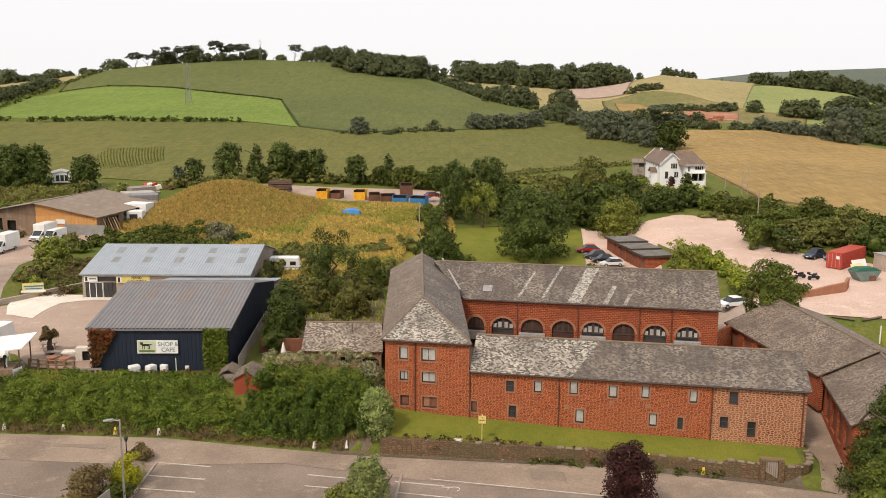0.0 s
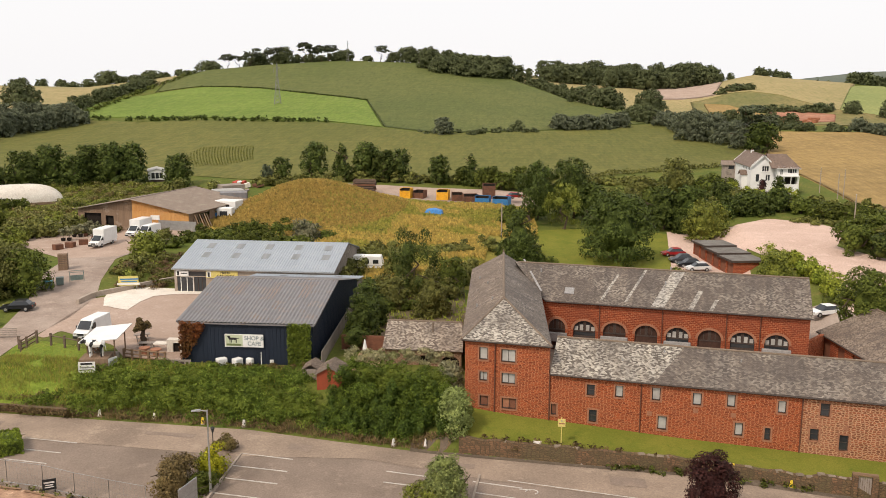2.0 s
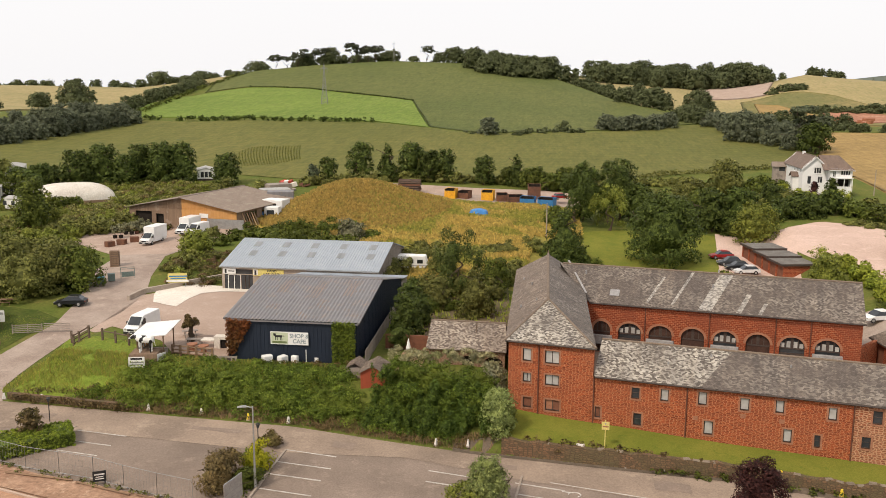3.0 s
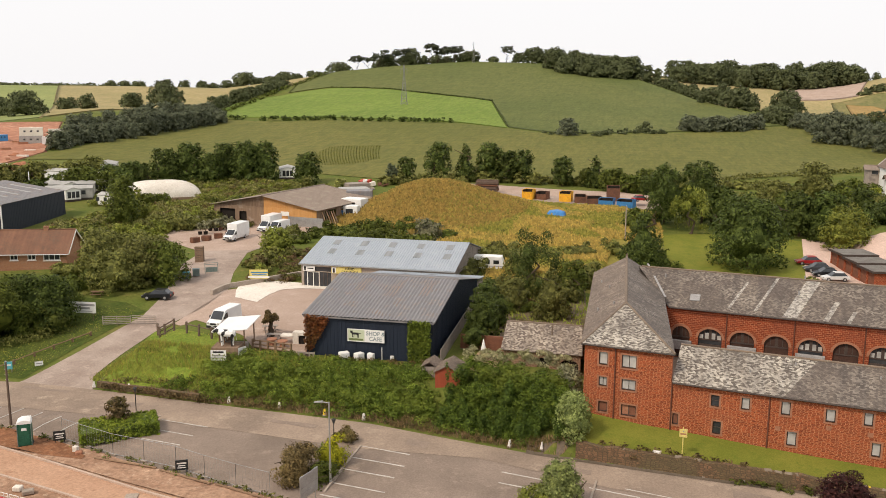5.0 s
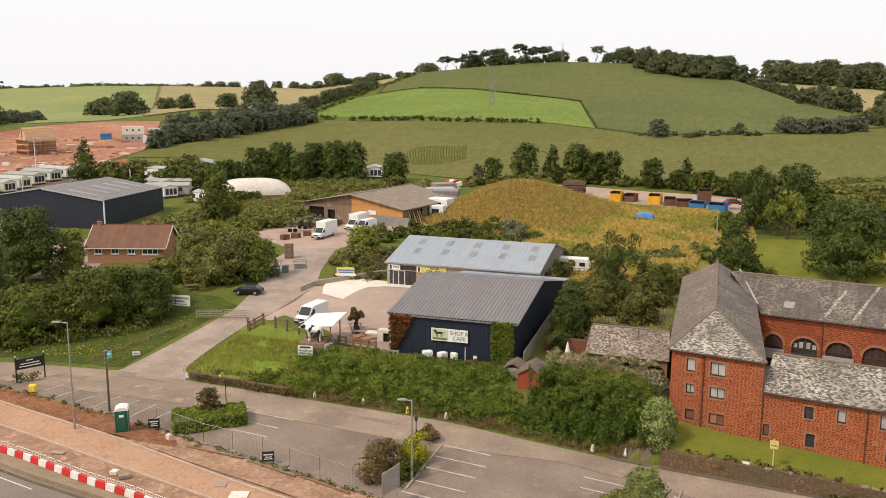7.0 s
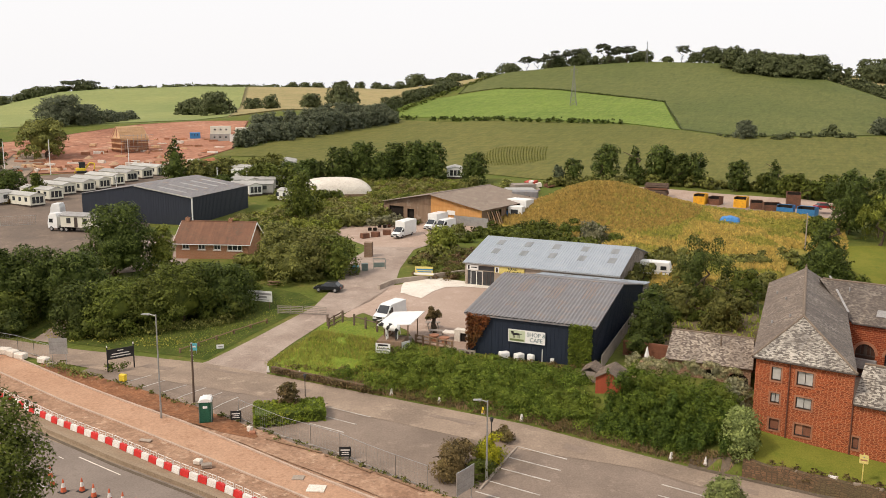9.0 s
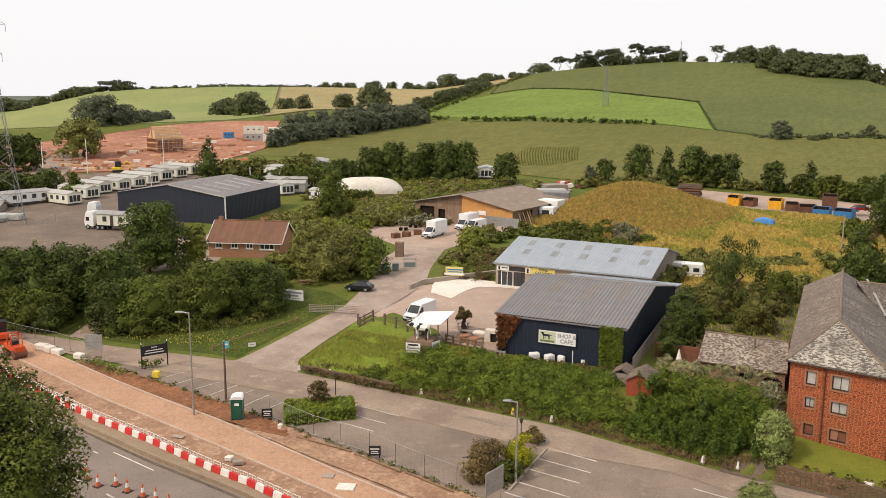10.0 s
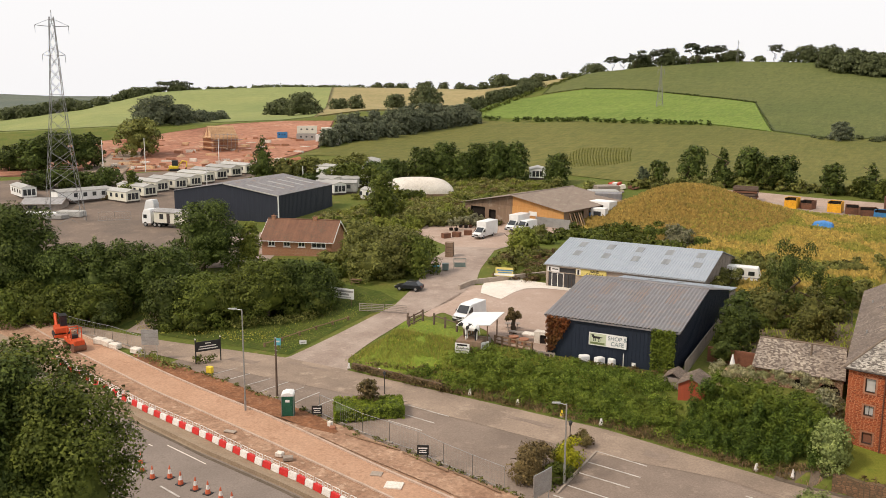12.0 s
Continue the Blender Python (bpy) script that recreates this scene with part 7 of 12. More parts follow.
def crown_core(kind, high, wide, seed):
    """The dense, shaded twigs and leaves inside a crown: a lumpy mass of loose triangles."""
    z, rx, rz = CORES[kind]
    rng = np.random.default_rng(seed)
    n, k = 9, 6
    a, e = np.meshgrid(np.arange(n) / n * 6.2832, np.linspace(-1.45, 1.45, k))
    w = (0.86 + 0.26 * rng.random(a.shape)) * (1 - 0.5 * (e + 1.45) / 2.9 if kind == "conifer" else 1)
    p = np.stack([np.cos(e) * np.cos(a) * rx * w * wide, np.cos(e) * np.sin(a) * rx * w * wide, (z + np.sin(e) * rz) * high], 2)
    q = np.roll(p, -1, 1)
    tris = np.concatenate([np.stack([p[:-1], q[:-1], q[1:]], 2).reshape(-1, 3, 3), np.stack([p[:-1], q[1:], p[1:]], 2).reshape(-1, 3, 3)])
    v = tris.reshape(-1, 3)
    ns = (v - (0, 0, z * high)) / (rx * wide, rx * wide, rz * high)
    return v, ns / np.linalg.norm(ns, axis=1, keepdims=True)


def crown_leaves(kind, high, wide, dist, seed):
    """A crown of the given size; its leaves are gathered into larger sprays the farther off it stands."""
    size = (0.0021 if dist < 330 else 0.0019) * dist
    lobes = np.array(crown_blobs(kind, seed))
    mean = math.sqrt(wide * high)
    lobes[:, :3] *= (wide, wide, high)
    lobes[:, 3:] *= (0.5 * (wide + mean), 0.5 * (wide + mean), 0.5 * (high + mean))
    each = 9 if dist < 80 else 7 if dist < 140 else 5 if dist < 330 else 3
    full = {"pine": 1.3, "conifer": 2.2, "bush": 2.6}.get(kind, 2.9)
    count = int(max(90, full * 3.14 * wide * high / size ** 2 * (1 if dist < 330 else 1.15)))
    if count > 40000:
        size, count = size * math.sqrt(count / 40000), 40000
    core = (0, 0, 0.42 * high, wide / 2, wide / 2, high / 2)
    lobed = clumps(lobes, each, seed, 0.6, None if kind == "pine" else core)
    v, f, ns = leaf_cloud(lobed, count, size, seed, 0.7, 0.3 if kind == "willow" else 0, core)
    if kind in CORES:
        iv, ins = crown_core(kind, high, wide, seed)
        v, ns = np.concatenate([v, iv]), np.concatenate([ns, ins])
    return v, np.arange(len(v)).reshape(-1, 3), ns


WORDS = {"scrub_pale": "pale olive", "leaf_pale": "pale green", "leaf": "green", "leaf_bank": "green", "leaf_bank_light": "light green", "leaf_dark": "dark green", "leaf_light": "light green", "leaf_olive": "olive green", "leaf_pine": "dark needled", "leaf_purple": "dark purple",
         "leaf_far": "dark green", "leaf_far_light": "green", "leaf_yellow": "bright yellow-green", "leaf_silver": "silvery green", "leaf_brown": "brownish green", "hedge_light": "clipped light green"}
SHAPES = {"broad": ("tree", "broadleaf tree with a rounded crown", "tree"), "full": ("tree", "dense tree with branches down to the ground", "tree"), "bush": ("shrub", "bushy shrub with dense leaves", "shrub"), "tall": ("tree", "slender upright tree", "tree"),
          "conifer": ("conifer", "conical evergreen tree", "tree"), "pine": ("pine_tree", "pine with a bare trunk and flat crown", "tree"), "willow": ("tree", "feathery drooping tree", "tree")}
grow = random.Random(11)


FAR_LEAVES, FAR_TRUNKS = {}, []


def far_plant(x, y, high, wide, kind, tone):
    """Distant trees are gathered by tone into one growth each; the far tones are paled for haze."""
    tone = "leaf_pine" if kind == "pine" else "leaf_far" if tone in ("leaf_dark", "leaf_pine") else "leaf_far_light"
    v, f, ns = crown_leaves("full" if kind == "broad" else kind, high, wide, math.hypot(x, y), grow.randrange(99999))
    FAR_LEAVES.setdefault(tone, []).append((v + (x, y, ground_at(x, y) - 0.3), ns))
    me = TRUNKS[kind, grow.randrange(3)]
    co = np.empty(len(me.vertices) * 3)
    me.vertices.foreach_get("co", co)
    FAR_TRUNKS.append(co.reshape(-1, 3) * (wide, wide, high) + (x, y, ground_at(x, y) - 0.3))


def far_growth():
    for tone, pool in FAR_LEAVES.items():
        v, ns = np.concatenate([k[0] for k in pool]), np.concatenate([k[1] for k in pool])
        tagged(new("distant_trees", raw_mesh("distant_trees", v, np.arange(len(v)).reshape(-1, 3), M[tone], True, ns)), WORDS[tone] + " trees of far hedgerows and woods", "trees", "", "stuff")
    n, out, faces = 0, [], {}
    for me in TRUNKS.values():
        faces.setdefault(len(me.vertices), [tuple(p.vertices) for p in me.polygons if len(p.vertices) == 4])
    for v in FAR_TRUNKS:
        out += [[n + i for i in f] for f in faces[len(v)]]
        n += len(v)
    tagged(new("distant_trunks", raw_mesh("distant_trunks", np.concatenate(FAR_TRUNKS), np.array(out), M["bark"])), "bare trunks of the far pines and oaks", "trees", "", "stuff")


def plant_at(x, y, high, wide, kind, tone, group=""):
    d = math.hypot(x, y)
    if d > 330:
        return far_plant(x, y, high, wide, kind, tone)
    name, text, cat = SHAPES[kind]
    ob = thing(name, WORDS[tone] + " " + text, cat, group, Matrix.Translation((x, y, ground_at(x, y) - 0.1)) @ Matrix.Rotation(grow.uniform(0, 6.28), 4, "Z"))
    v, f, ns = crown_leaves(kind, high, wide, d, grow.randrange(99999))
    part("crown", raw_mesh("crown", v, f, M[tone], True, ns), None, ob)
    t = part("trunk", TRUNKS[kind, grow.randrange(3)], None, ob)
    t.scale = (wide, wide, high)
    return ob


def plant(bearing, dist, high, wide, kind, tone):
    x, y = place(bearing, dist)
    return plant_at(x, y, high, wide * 1.05, kind, tone)


def belt(a0, d0, a1, d1, n, high, wide, kind, tone):
    """A row of like plants from one bearing and distance to another."""
    group = {"broad": "belt of trees", "bush": "row of shrubs"}.get(kind, "row of trees")
    for i in range(n):
        u = (i + grow.uniform(0.2, 0.8)) / n
        x, y = place(a0 + (a1 - a0) * u, (d0 + (d1 - d0) * u) * grow.uniform(0.985, 1.015))
        plant_at(x, y, high * grow.uniform(0.75, 1.15), wide * grow.uniform(0.9, 1.35), kind, tone, group)


def cover(name, spots, high, size, per, tone, label, category, seed, shape=(1, 1, 0.8), kind="stuff"):
    """Low growth in one mesh: leafy lumps at the given spots (x, y, radius, lift)."""
    blobs = []
    for x, y, r, lift in spots:
        blobs.append((x, y, ground_at(x, y) + lift, r * shape[0], r * shape[1], high * shape[2]))
    vs, fs, ns = leaf_cloud(clumps(blobs, 5, seed, 0.55), int(per * len(blobs)), size, seed, 0.5)
    blades = vs.reshape(-1, 3, 3)
    mid = blades.mean(1)
    ok = mid[:, 2] > height(mid[:, 0], mid[:, 1]) - 0.1
    vs, ns = blades[ok].reshape(-1, 3), ns.reshape(-1, 3, 3)[ok].reshape(-1, 3)
    return tagged(new(name, raw_mesh(name, vs, np.arange(len(vs)).reshape(-1, 3), M[tone], True, ns)), label, category, "", kind)


def scatter(n, x0, x1, y0, y1, seed, inside=None):
    rng = random.Random(seed)
    out = []
    while len(out) < n:
        x, y = rng.uniform(x0, x1), rng.uniform(y0, y1)
        if inside is None or inside(x, y):
            out.append((x, y))
    return out


def tufts(name, n, spots, high, wide, tone, label, seed):
    """Grass and weeds as narrow upright blades in fans."""
    rng = np.random.default_rng(seed)
    p = np.array(spots(n, rng))
    z = height(p[:, 0], p[:, 1])
    a = rng.normal(size=n) * 0.7
    lean = rng.normal(size=(n, 2)) * 0.35
    h = high * (0.5 + rng.random(n) * 0.9)
    w = wide * (0.6 + 0.8 * rng.random(n))
    dx, dy = np.cos(a) * w / 2, np.sin(a) * w / 2
    base = np.stack([p[:, 0], p[:, 1], z - 0.05], 1)
    tip = base + np.stack([lean[:, 0] * h, lean[:, 1] * h, h + 0.05], 1)
    e = np.stack([dx, dy, 0 * dx], 1)
    q = np.stack([base - e, base + e, tip + e * 0.55, tip - e * 0.55], 1)
    away = np.cross(q[:, 1] - q[:, 0], q[:, 2] - q[:, 0])[:, 1] > 0
    q[away] = q[away][:, ::-1]
    q = q.reshape(-1, 3)
    up = np.repeat(np.stack([lean[:, 0] * 0.6, lean[:, 1] * 0.6 - 0.45, np.ones(n)], 1), 4, 0)
    return tagged(new(name, raw_mesh(name, q, np.arange(4 * n).reshape(-1, 4), M[tone], True, up / np.linalg.norm(up, axis=1, keepdims=True))), label, "grass", "", "stuff")


# ---- planting: bearing, distance, height, width ----
# the hilltop clump of pines and oaks
plant(-20.38, 640.0, 7.3, 20.0, "broad", "leaf_far")
plant(-19.23, 645.0, 10.8, 12.6, "pine", "leaf_far")
plant(-18.50, 645.0, 9.1, 12.6, "pine", "leaf_far")
plant(-17.74, 648.0, 12.6, 15.2, "pine", "leaf_far")
plant(-17.24, 655.0, 10.3, 14.5, "broad", "leaf_far")
plant(-16.40, 652.0, 13.1, 17.0, "pine", "leaf_far")
plant(-15.72, 655.0, 12.9, 15.4, "broad", "leaf_far")
plant(-14.53, 652.0, 15.3, 12.8, "pine", "leaf_far")
plant(-13.91, 655.0, 11.7, 12.8, "pine", "leaf_far")
plant(-13.35, 652.0, 12.2, 13.6, "pine", "leaf_far")
plant(-12.80, 650.0, 12.1, 14.4, "pine", "leaf_far")
plant(-12.24, 652.0, 5.6, 11.1, "broad", "leaf_far")
plant(-11.82, 655.0, 4.4, 8.5, "broad", "leaf_far")
belt(-18.2, 660, -11.4, 660, 9, 8.6, 11.2, "broad", "leaf_far")
plant(-10.44, 652.0, 4.0, 9.4, "broad", "leaf_far")
plant(-9.49, 652.0, 11.6, 12.8, "pine", "leaf_far")
plant(-8.74, 655.0, 7.7, 12.8, "broad", "leaf_far")
plant(-7.84, 652.0, 11.5, 17.0, "broad", "leaf_far")
plant(-7.05, 655.0, 10.4, 17.1, "broad", "leaf_far")
belt(-6.8, 632, -1.3, 612, 12, 14.6, 15.4, "broad", "leaf_far")
belt(-6.4, 622, -1.5, 600, 10, 12.8, 15.1, "broad", "leaf_far")
plant(-0.65, 640.0, 15.4, 9.2, "broad", "leaf_far")
plant(-0.02, 640.0, 16.4, 5.8, "broad", "leaf_far")

# woods on the second ridge
belt(0.7, 905, 11.6, 905, 20, 20.1, 20.1, "broad", "leaf_far")
belt(1.6, 935, 11.4, 935, 16, 23.2, 22.0, "broad", "leaf_far")
belt(0.9, 900, 1.6, 900, 2, 12.9, 12.9, "broad", "leaf_far")
belt(11.8, 930, 12.6, 930, 2, 8.5, 8.5, "broad", "leaf_far")
belt(13.9, 945, 15.8, 945, 6, 7.4, 8.6, "broad", "leaf_far")
belt(19.2, 940, 22.1, 940, 7, 11.0, 13.5, "broad", "leaf_far")
belt(21.5, 930, 26.7, 930, 14, 17.0, 18.2, "broad", "leaf_far")
belt(23.8, 700, 26.8, 700, 9, 18.3, 16.4, "broad", "leaf_far")
belt(25.1, 620, 26.8, 620, 5, 16.2, 14.6, "broad", "leaf_far")
belt(17.2, 1200, 21.5, 1200, 8, 6.3, 12.5, "broad", "leaf_far")

# hedgerows and field trees of the valley to the east
belt(-0.0, 620, 3.1, 560, 8, 8.5, 10.8, "broad", "leaf")
belt(3.0, 530, 5.9, 500, 5, 12.1, 11.4, "broad", "leaf_far")
plant(7.71, 480.0, 16.1, 18.2, "broad", "leaf")
belt(1.7, 396, 6.3, 416, 7, 6.9, 8.5, "broad", "leaf_dark")
belt(6.4, 438, 8.3, 446, 3, 8.7, 8.7, "broad", "leaf")
belt(8.3, 430, 11.2, 380, 4, 9.5, 10.6, "broad", "leaf_dark")
belt(9.7, 380, 15.1, 320, 6, 11.9, 11.4, "broad", "leaf_dark")
belt(11.1, 440, 16.4, 430, 5, 7.4, 9.1, "broad", "leaf")
plant(13.86, 330.0, 15.9, 12.9, "pine", "leaf_pine")
plant(14.73, 330.0, 12.7, 9.5, "pine", "leaf_pine")
belt(15.5, 405, 19.4, 405, 5, 3.7, 5.8, "broad", "leaf")
belt(19.4, 405, 23.9, 405, 7, 5.8, 7.4, "broad", "leaf_dark")
plant(19.51, 700.0, 9.6, 13.7, "broad", "leaf")
plant(21.62, 690.0, 13.4, 18.0, "broad", "leaf")
plant(22.63, 690.0, 14.9, 19.8, "broad", "leaf")
plant(17.68, 700.0, 8.0, 11.9, "broad", "leaf")
belt(11.8, 800, 13.9, 800, 5, 7.3, 12.5, "bush", "leaf")
belt(14.3, 700, 18.4, 700, 8, 7.3, 11.9, "bush", "leaf_olive")
plant(24.53, 395.0, 15.4, 16.5, "broad", "leaf_dark")
belt(24.8, 420, 26.9, 420, 5, 6.6, 8.8, "broad", "leaf")

# hedge and trees in the crop fields
plant(-5.55, 360.0, 7.2, 8.9, "broad", "leaf_dark")
belt(-7.2, 362, -6.1, 360, 3, 1.4, 3.3, "bush", "leaf")
belt(-4.6, 362, 0.6, 384, 10, 2.2, 4.9, "bush", "leaf")
plant(-0.56, 380.0, 4.8, 8.9, "bush", "leaf")

# dark row behind the mound
plant(-13.93, 240.0, 10.8, 7.5, "broad", "leaf_dark")
plant(-12.16, 240.0, 10.4, 6.3, "conifer", "leaf_dark")
plant(-10.54, 240.0, 10.9, 7.2, "broad", "leaf_dark")
plant(-9.45, 238.0, 8.7, 6.2, "broad", "leaf_dark")
plant(-8.46, 238.0, 8.8, 7.1, "broad", "leaf_dark")
plant(-16.03, 240.0, 7.3, 5.3, "broad", "leaf_dark")
plant(-17.13, 240.0, 5.8, 2.5, "tall", "leaf_pine")
plant(-16.83, 240.0, 5.2, 2.2, "tall", "leaf_pine")
plant(-5.78, 232.0, 7.9, 6.1, "broad", "leaf_dark")
plant(-3.62, 230.0, 8.7, 5.4, "conifer", "leaf_dark")
plant(-4.29, 232.0, 4.8, 3.9, "broad", "leaf")
belt(-17.9, 236, -0.9, 236, 26, 3.4, 4.6, "bush", "leaf_olive")
belt(-11.6, 244, -8.3, 244, 5, 7.0, 4.1, "tall", "leaf_olive")
belt(-3.2, 226, 0.6, 226, 6, 5.3, 5.3, "broad", "leaf")
belt(-2.4, 232, 2.8, 232, 8, 3.9, 6.1, "bush", "leaf_olive")
belt(1.7, 240, 8.0, 240, 10, 2.0, 6.0, "bush", "leaf_olive")

# garden and boundary trees behind the mill
for bearing, dist, high, wide, kind, tone in (
        (0.2, 181, 11.6, 7.4, "willow", "leaf_dark"), (0.9, 187, 12.6, 7.0, "broad", "leaf_dark"), (2.35, 178, 9.4, 7.4, "willow", "leaf_light"), (2.9, 190, 13.4, 9.0, "broad", "leaf_dark"),
        (4.3, 187, 8.6, 7.6, "broad", "leaf_dark"), (-1.0, 176, 6.0, 5.6, "bush", "leaf"), (-0.4, 147, 9.8, 8.2, "conifer", "leaf_dark"), (-0.4, 147.4, 5.2, 7.4, "full", "leaf_dark"), (1.8, 146.5, 2.0, 3.2, "bush", "leaf"),
        (6.0, 154, 12.3, 13.4, "full", "leaf_dark"), (6.3, 205, 5.4, 9.6, "willow", "leaf_olive"), (8.9, 185, 9.0, 7.4, "full", "leaf_dark"), (10.6, 186, 9.6, 8.0, "full", "leaf_dark"),
        (11.6, 175, 8.0, 9.6, "full", "leaf_light"), (9.6, 222, 9.6, 9.2, "full", "leaf_olive"), (11.6, 213, 5.6, 8.0, "full", "leaf"), (12.4, 202, 5.4, 7.0, "full", "leaf_dark"),
        (14.2, 202, 4.0, 6.6, "full", "leaf"), (8.2, 205, 5.6, 7.6, "full", "leaf"), (7.30, 226.0, 4.6, 9.0, "broad", "leaf_olive")):
    plant(bearing, dist, high, wide, kind, tone)
belt(3.6, 188, 8.5, 190, 5, 4.6, 7.0, "broad", "leaf_dark")
belt(10.3, 182, 16.0, 198, 9, 4.7, 6.2, "full", "leaf_dark")
belt(9.5, 205, 13.5, 205, 6, 3.6, 6.2, "broad", "leaf_olive")
belt(4.3, 212, 9.5, 212, 7, 2.8, 6.4, "bush", "leaf_olive")
belt(6.5, 224, 12.7, 224, 9, 2.4, 5.4, "bush", "leaf_olive")
belt(12.7, 205, 17.3, 205, 8, 2.4, 3.5, "bush", "leaf")
plant(14.75, 217.5, 4.6, 2.6, "bush", "leaf_purple")
plant(15.75, 215.5, 5.4, 2.6, "broad", "leaf_dark")
belt(16.4, 200, 18.7, 200, 5, 2.9, 4.7, "broad", "leaf")
belt(17.0, 189, 19.8, 184, 7, 1.3, 3.6, "bush", "leaf_olive")
belt(18.4, 193, 22.7, 188, 8, 3.6, 5.6, "full", "leaf")
belt(20.6, 168, 22.7, 168, 4, 5.2, 5.6, "full", "leaf")
belt(22.2, 168, 27.4, 168, 7, 4.6, 6.1, "broad", "leaf")
plant(20.21, 160.0, 7.1, 7.7, "bush", "leaf")
plant(21.71, 156.0, 5.5, 5.1, "bush", "leaf_dark")
plant(23.45, 170.0, 7.8, 6.7, "broad", "leaf")
plant(25.34, 168.0, 7.2, 6.6, "broad", "leaf_olive")
plant(26.91, 160.0, 7.9, 7.3, "bush", "leaf_dark")
belt(21.4, 165, 27.3, 165, 9, 4.8, 6.0, "broad", "leaf_olive")
belt(23.0, 182, 27.2, 182, 7, 4.0, 5.5, "broad", "leaf")
plant(15.9, 138.0, 5.4, 5.4, "full", "leaf_light")
plant(15.98, 146.5, 2.9, 5.7, "bush", "leaf_light")
belt(16.7, 146, 20.1, 124, 12, 3.0, 3.0, "bush", "hedge_light")
plant(21.26, 112.0, 8.3, 6.6, "broad", "leaf")
plant(22.24, 128.5, 3.3, 5.0, "bush", "leaf")
belt(19.7, 126, 23.1, 126, 6, 2.0, 3.3, "bush", "leaf")
belt(9.7, 151, 10.4, 147, 2, 1.4, 1.7, "bush", "leaf_light")
plant(28.32, 75.0, 9.9, 5.4, "conifer", "leaf_dark")
plant(29.03, 74.0, 9.2, 5.3, "conifer", "leaf_dark")
plant(28.23, 68.0, 7.5, 4.4, "bush", "leaf")

# the waste ground between mound and mill
belt(-10.7, 146, -3.6, 149, 9, 2.5, 4.4, "bush", "leaf_olive")
belt(-3.2, 154, 0.6, 154, 5, 2.8, 4.6, "bush", "leaf_olive")
plant(-7.38, 122.5, 9.7, 7.2, "willow", "leaf_dark")
plant(-6.27, 110.5, 6.9, 5.0, "conifer", "leaf_olive")
plant(-8.49, 132.0, 4.4, 5.1, "full", "leaf_olive")
plant(-4.92, 121.5, 5.6, 4.8, "broad", "leaf")
belt(-5.5, 120, -3.6, 130, 4, 4.1, 3.8, "bush", "leaf_olive")
belt(-12.2, 125, -9.9, 150, 5, 3.6, 3.9, "bush", "leaf_olive")
plant(-10.52, 105.0, 6.6, 4.5, "tall", "leaf_dark")
plant(-10.84, 98.5, 6.0, 3.9, "broad", "leaf_dark")
plant(-11.42, 95.5, 3.5, 3.7, "bush", "leaf_dark")
plant(-9.69, 106.0, 3.5, 3.0, "bush", "leaf_dark")
plant(-14.7, 160, 5.8, 7.0, "bush", "leaf_silver")
belt(-20.8, 168, -14.2, 169, 10, 3.0, 5.1, "bush", "leaf")
belt(-20.2, 160, -12.8, 160, 8, 2.4, 4.8, "bush", "leaf")
belt(-14.7, 144, -10.0, 142, 7, 2.2, 4.1, "bush", "leaf_olive")
belt(-9.3, 114, -5.1, 114, 6, 1.3, 3.0, "bush", "leaf_brown")

# along the terrace edge and the road
plant(-4.5, 75.0, 4.6, 3.3, "full", "leaf_pale")
plant(-4.99, 82.0, 3.2, 3.2, "broad", "leaf_silver")
plant(-5.27, 63.5, 4.4, 3.6, "full", "leaf_pale")
plant(-6.46, 63.0, 2.4, 4.1, "bush", "leaf_light")
plant(13.05, 64.0, 5.7, 4.1, "broad", "leaf_purple")
plant(12.99, 64.0, 1.9, 2.1, "bush", "leaf_yellow")
plant(-21.55, 73.0, 1.8, 2.9, "bush", "leaf")
plant(-20.26, 76.5, 1.8, 2.3, "bush", "leaf_brown")
plant(-23.88, 69.5, 3.6, 5.4, "bush", "leaf_brown")
plant(-22.17, 69.0, 2.0, 3.6, "bush", "leaf")

# olive tree at the kiosk is built with the kiosk

# the wooded slope west of the drive
plant(-45.34, 150.0, 12.3, 11.9, "full", "leaf_dark")
plant(-56.54, 140.0, 15.3, 14.6, "full", "leaf_dark")
plant(-57.61, 140.0, 16.2, 11.0, "full", "leaf_dark")
plant(-54.02, 135.0, 10.2, 9.7, "full", "leaf_dark")
plant(-52.25, 132.0, 10.9, 8.6, "conifer", "leaf_dark")
plant(-50.4, 133.0, 10.2, 9.2, "full", "leaf_dark")
plant(-47.98, 130.0, 9.5, 9.3, "full", "leaf_dark")
plant(-48.0, 122.0, 7.2, 7.4, "full", "leaf_dark")
plant(-45.60, 121.0, 6.9, 10.3, "full", "leaf")
plant(-43.79, 120.0, 6.0, 8.6, "full", "leaf")
plant(-41.95, 120.0, 8.2, 11.0, "full", "leaf")
plant(-39.30, 122.0, 7.2, 9.6, "full", "leaf_dark")
plant(-38.09, 126.0, 5.6, 6.9, "full", "leaf")
plant(-39.13, 119.0, 3.9, 6.2, "bush", "leaf")
plant(-34.73, 136.0, 6.6, 8.9, "full", "leaf_olive")
plant(-33.20, 138.0, 7.2, 9.4, "full", "leaf_olive")
plant(-31.68, 137.0, 6.6, 7.2, "full", "leaf")
plant(-35.48, 144.0, 8.3, 7.5, "full", "leaf_olive")
plant(-42.83, 150.0, 8.0, 4.5, "full", "leaf_light")
plant(-51.80, 124.0, 4.3, 4.9, "bush", "leaf_dark")
belt(-57.8, 134, -51.4, 128, 7, 5.6, 6.6, "full", "leaf")
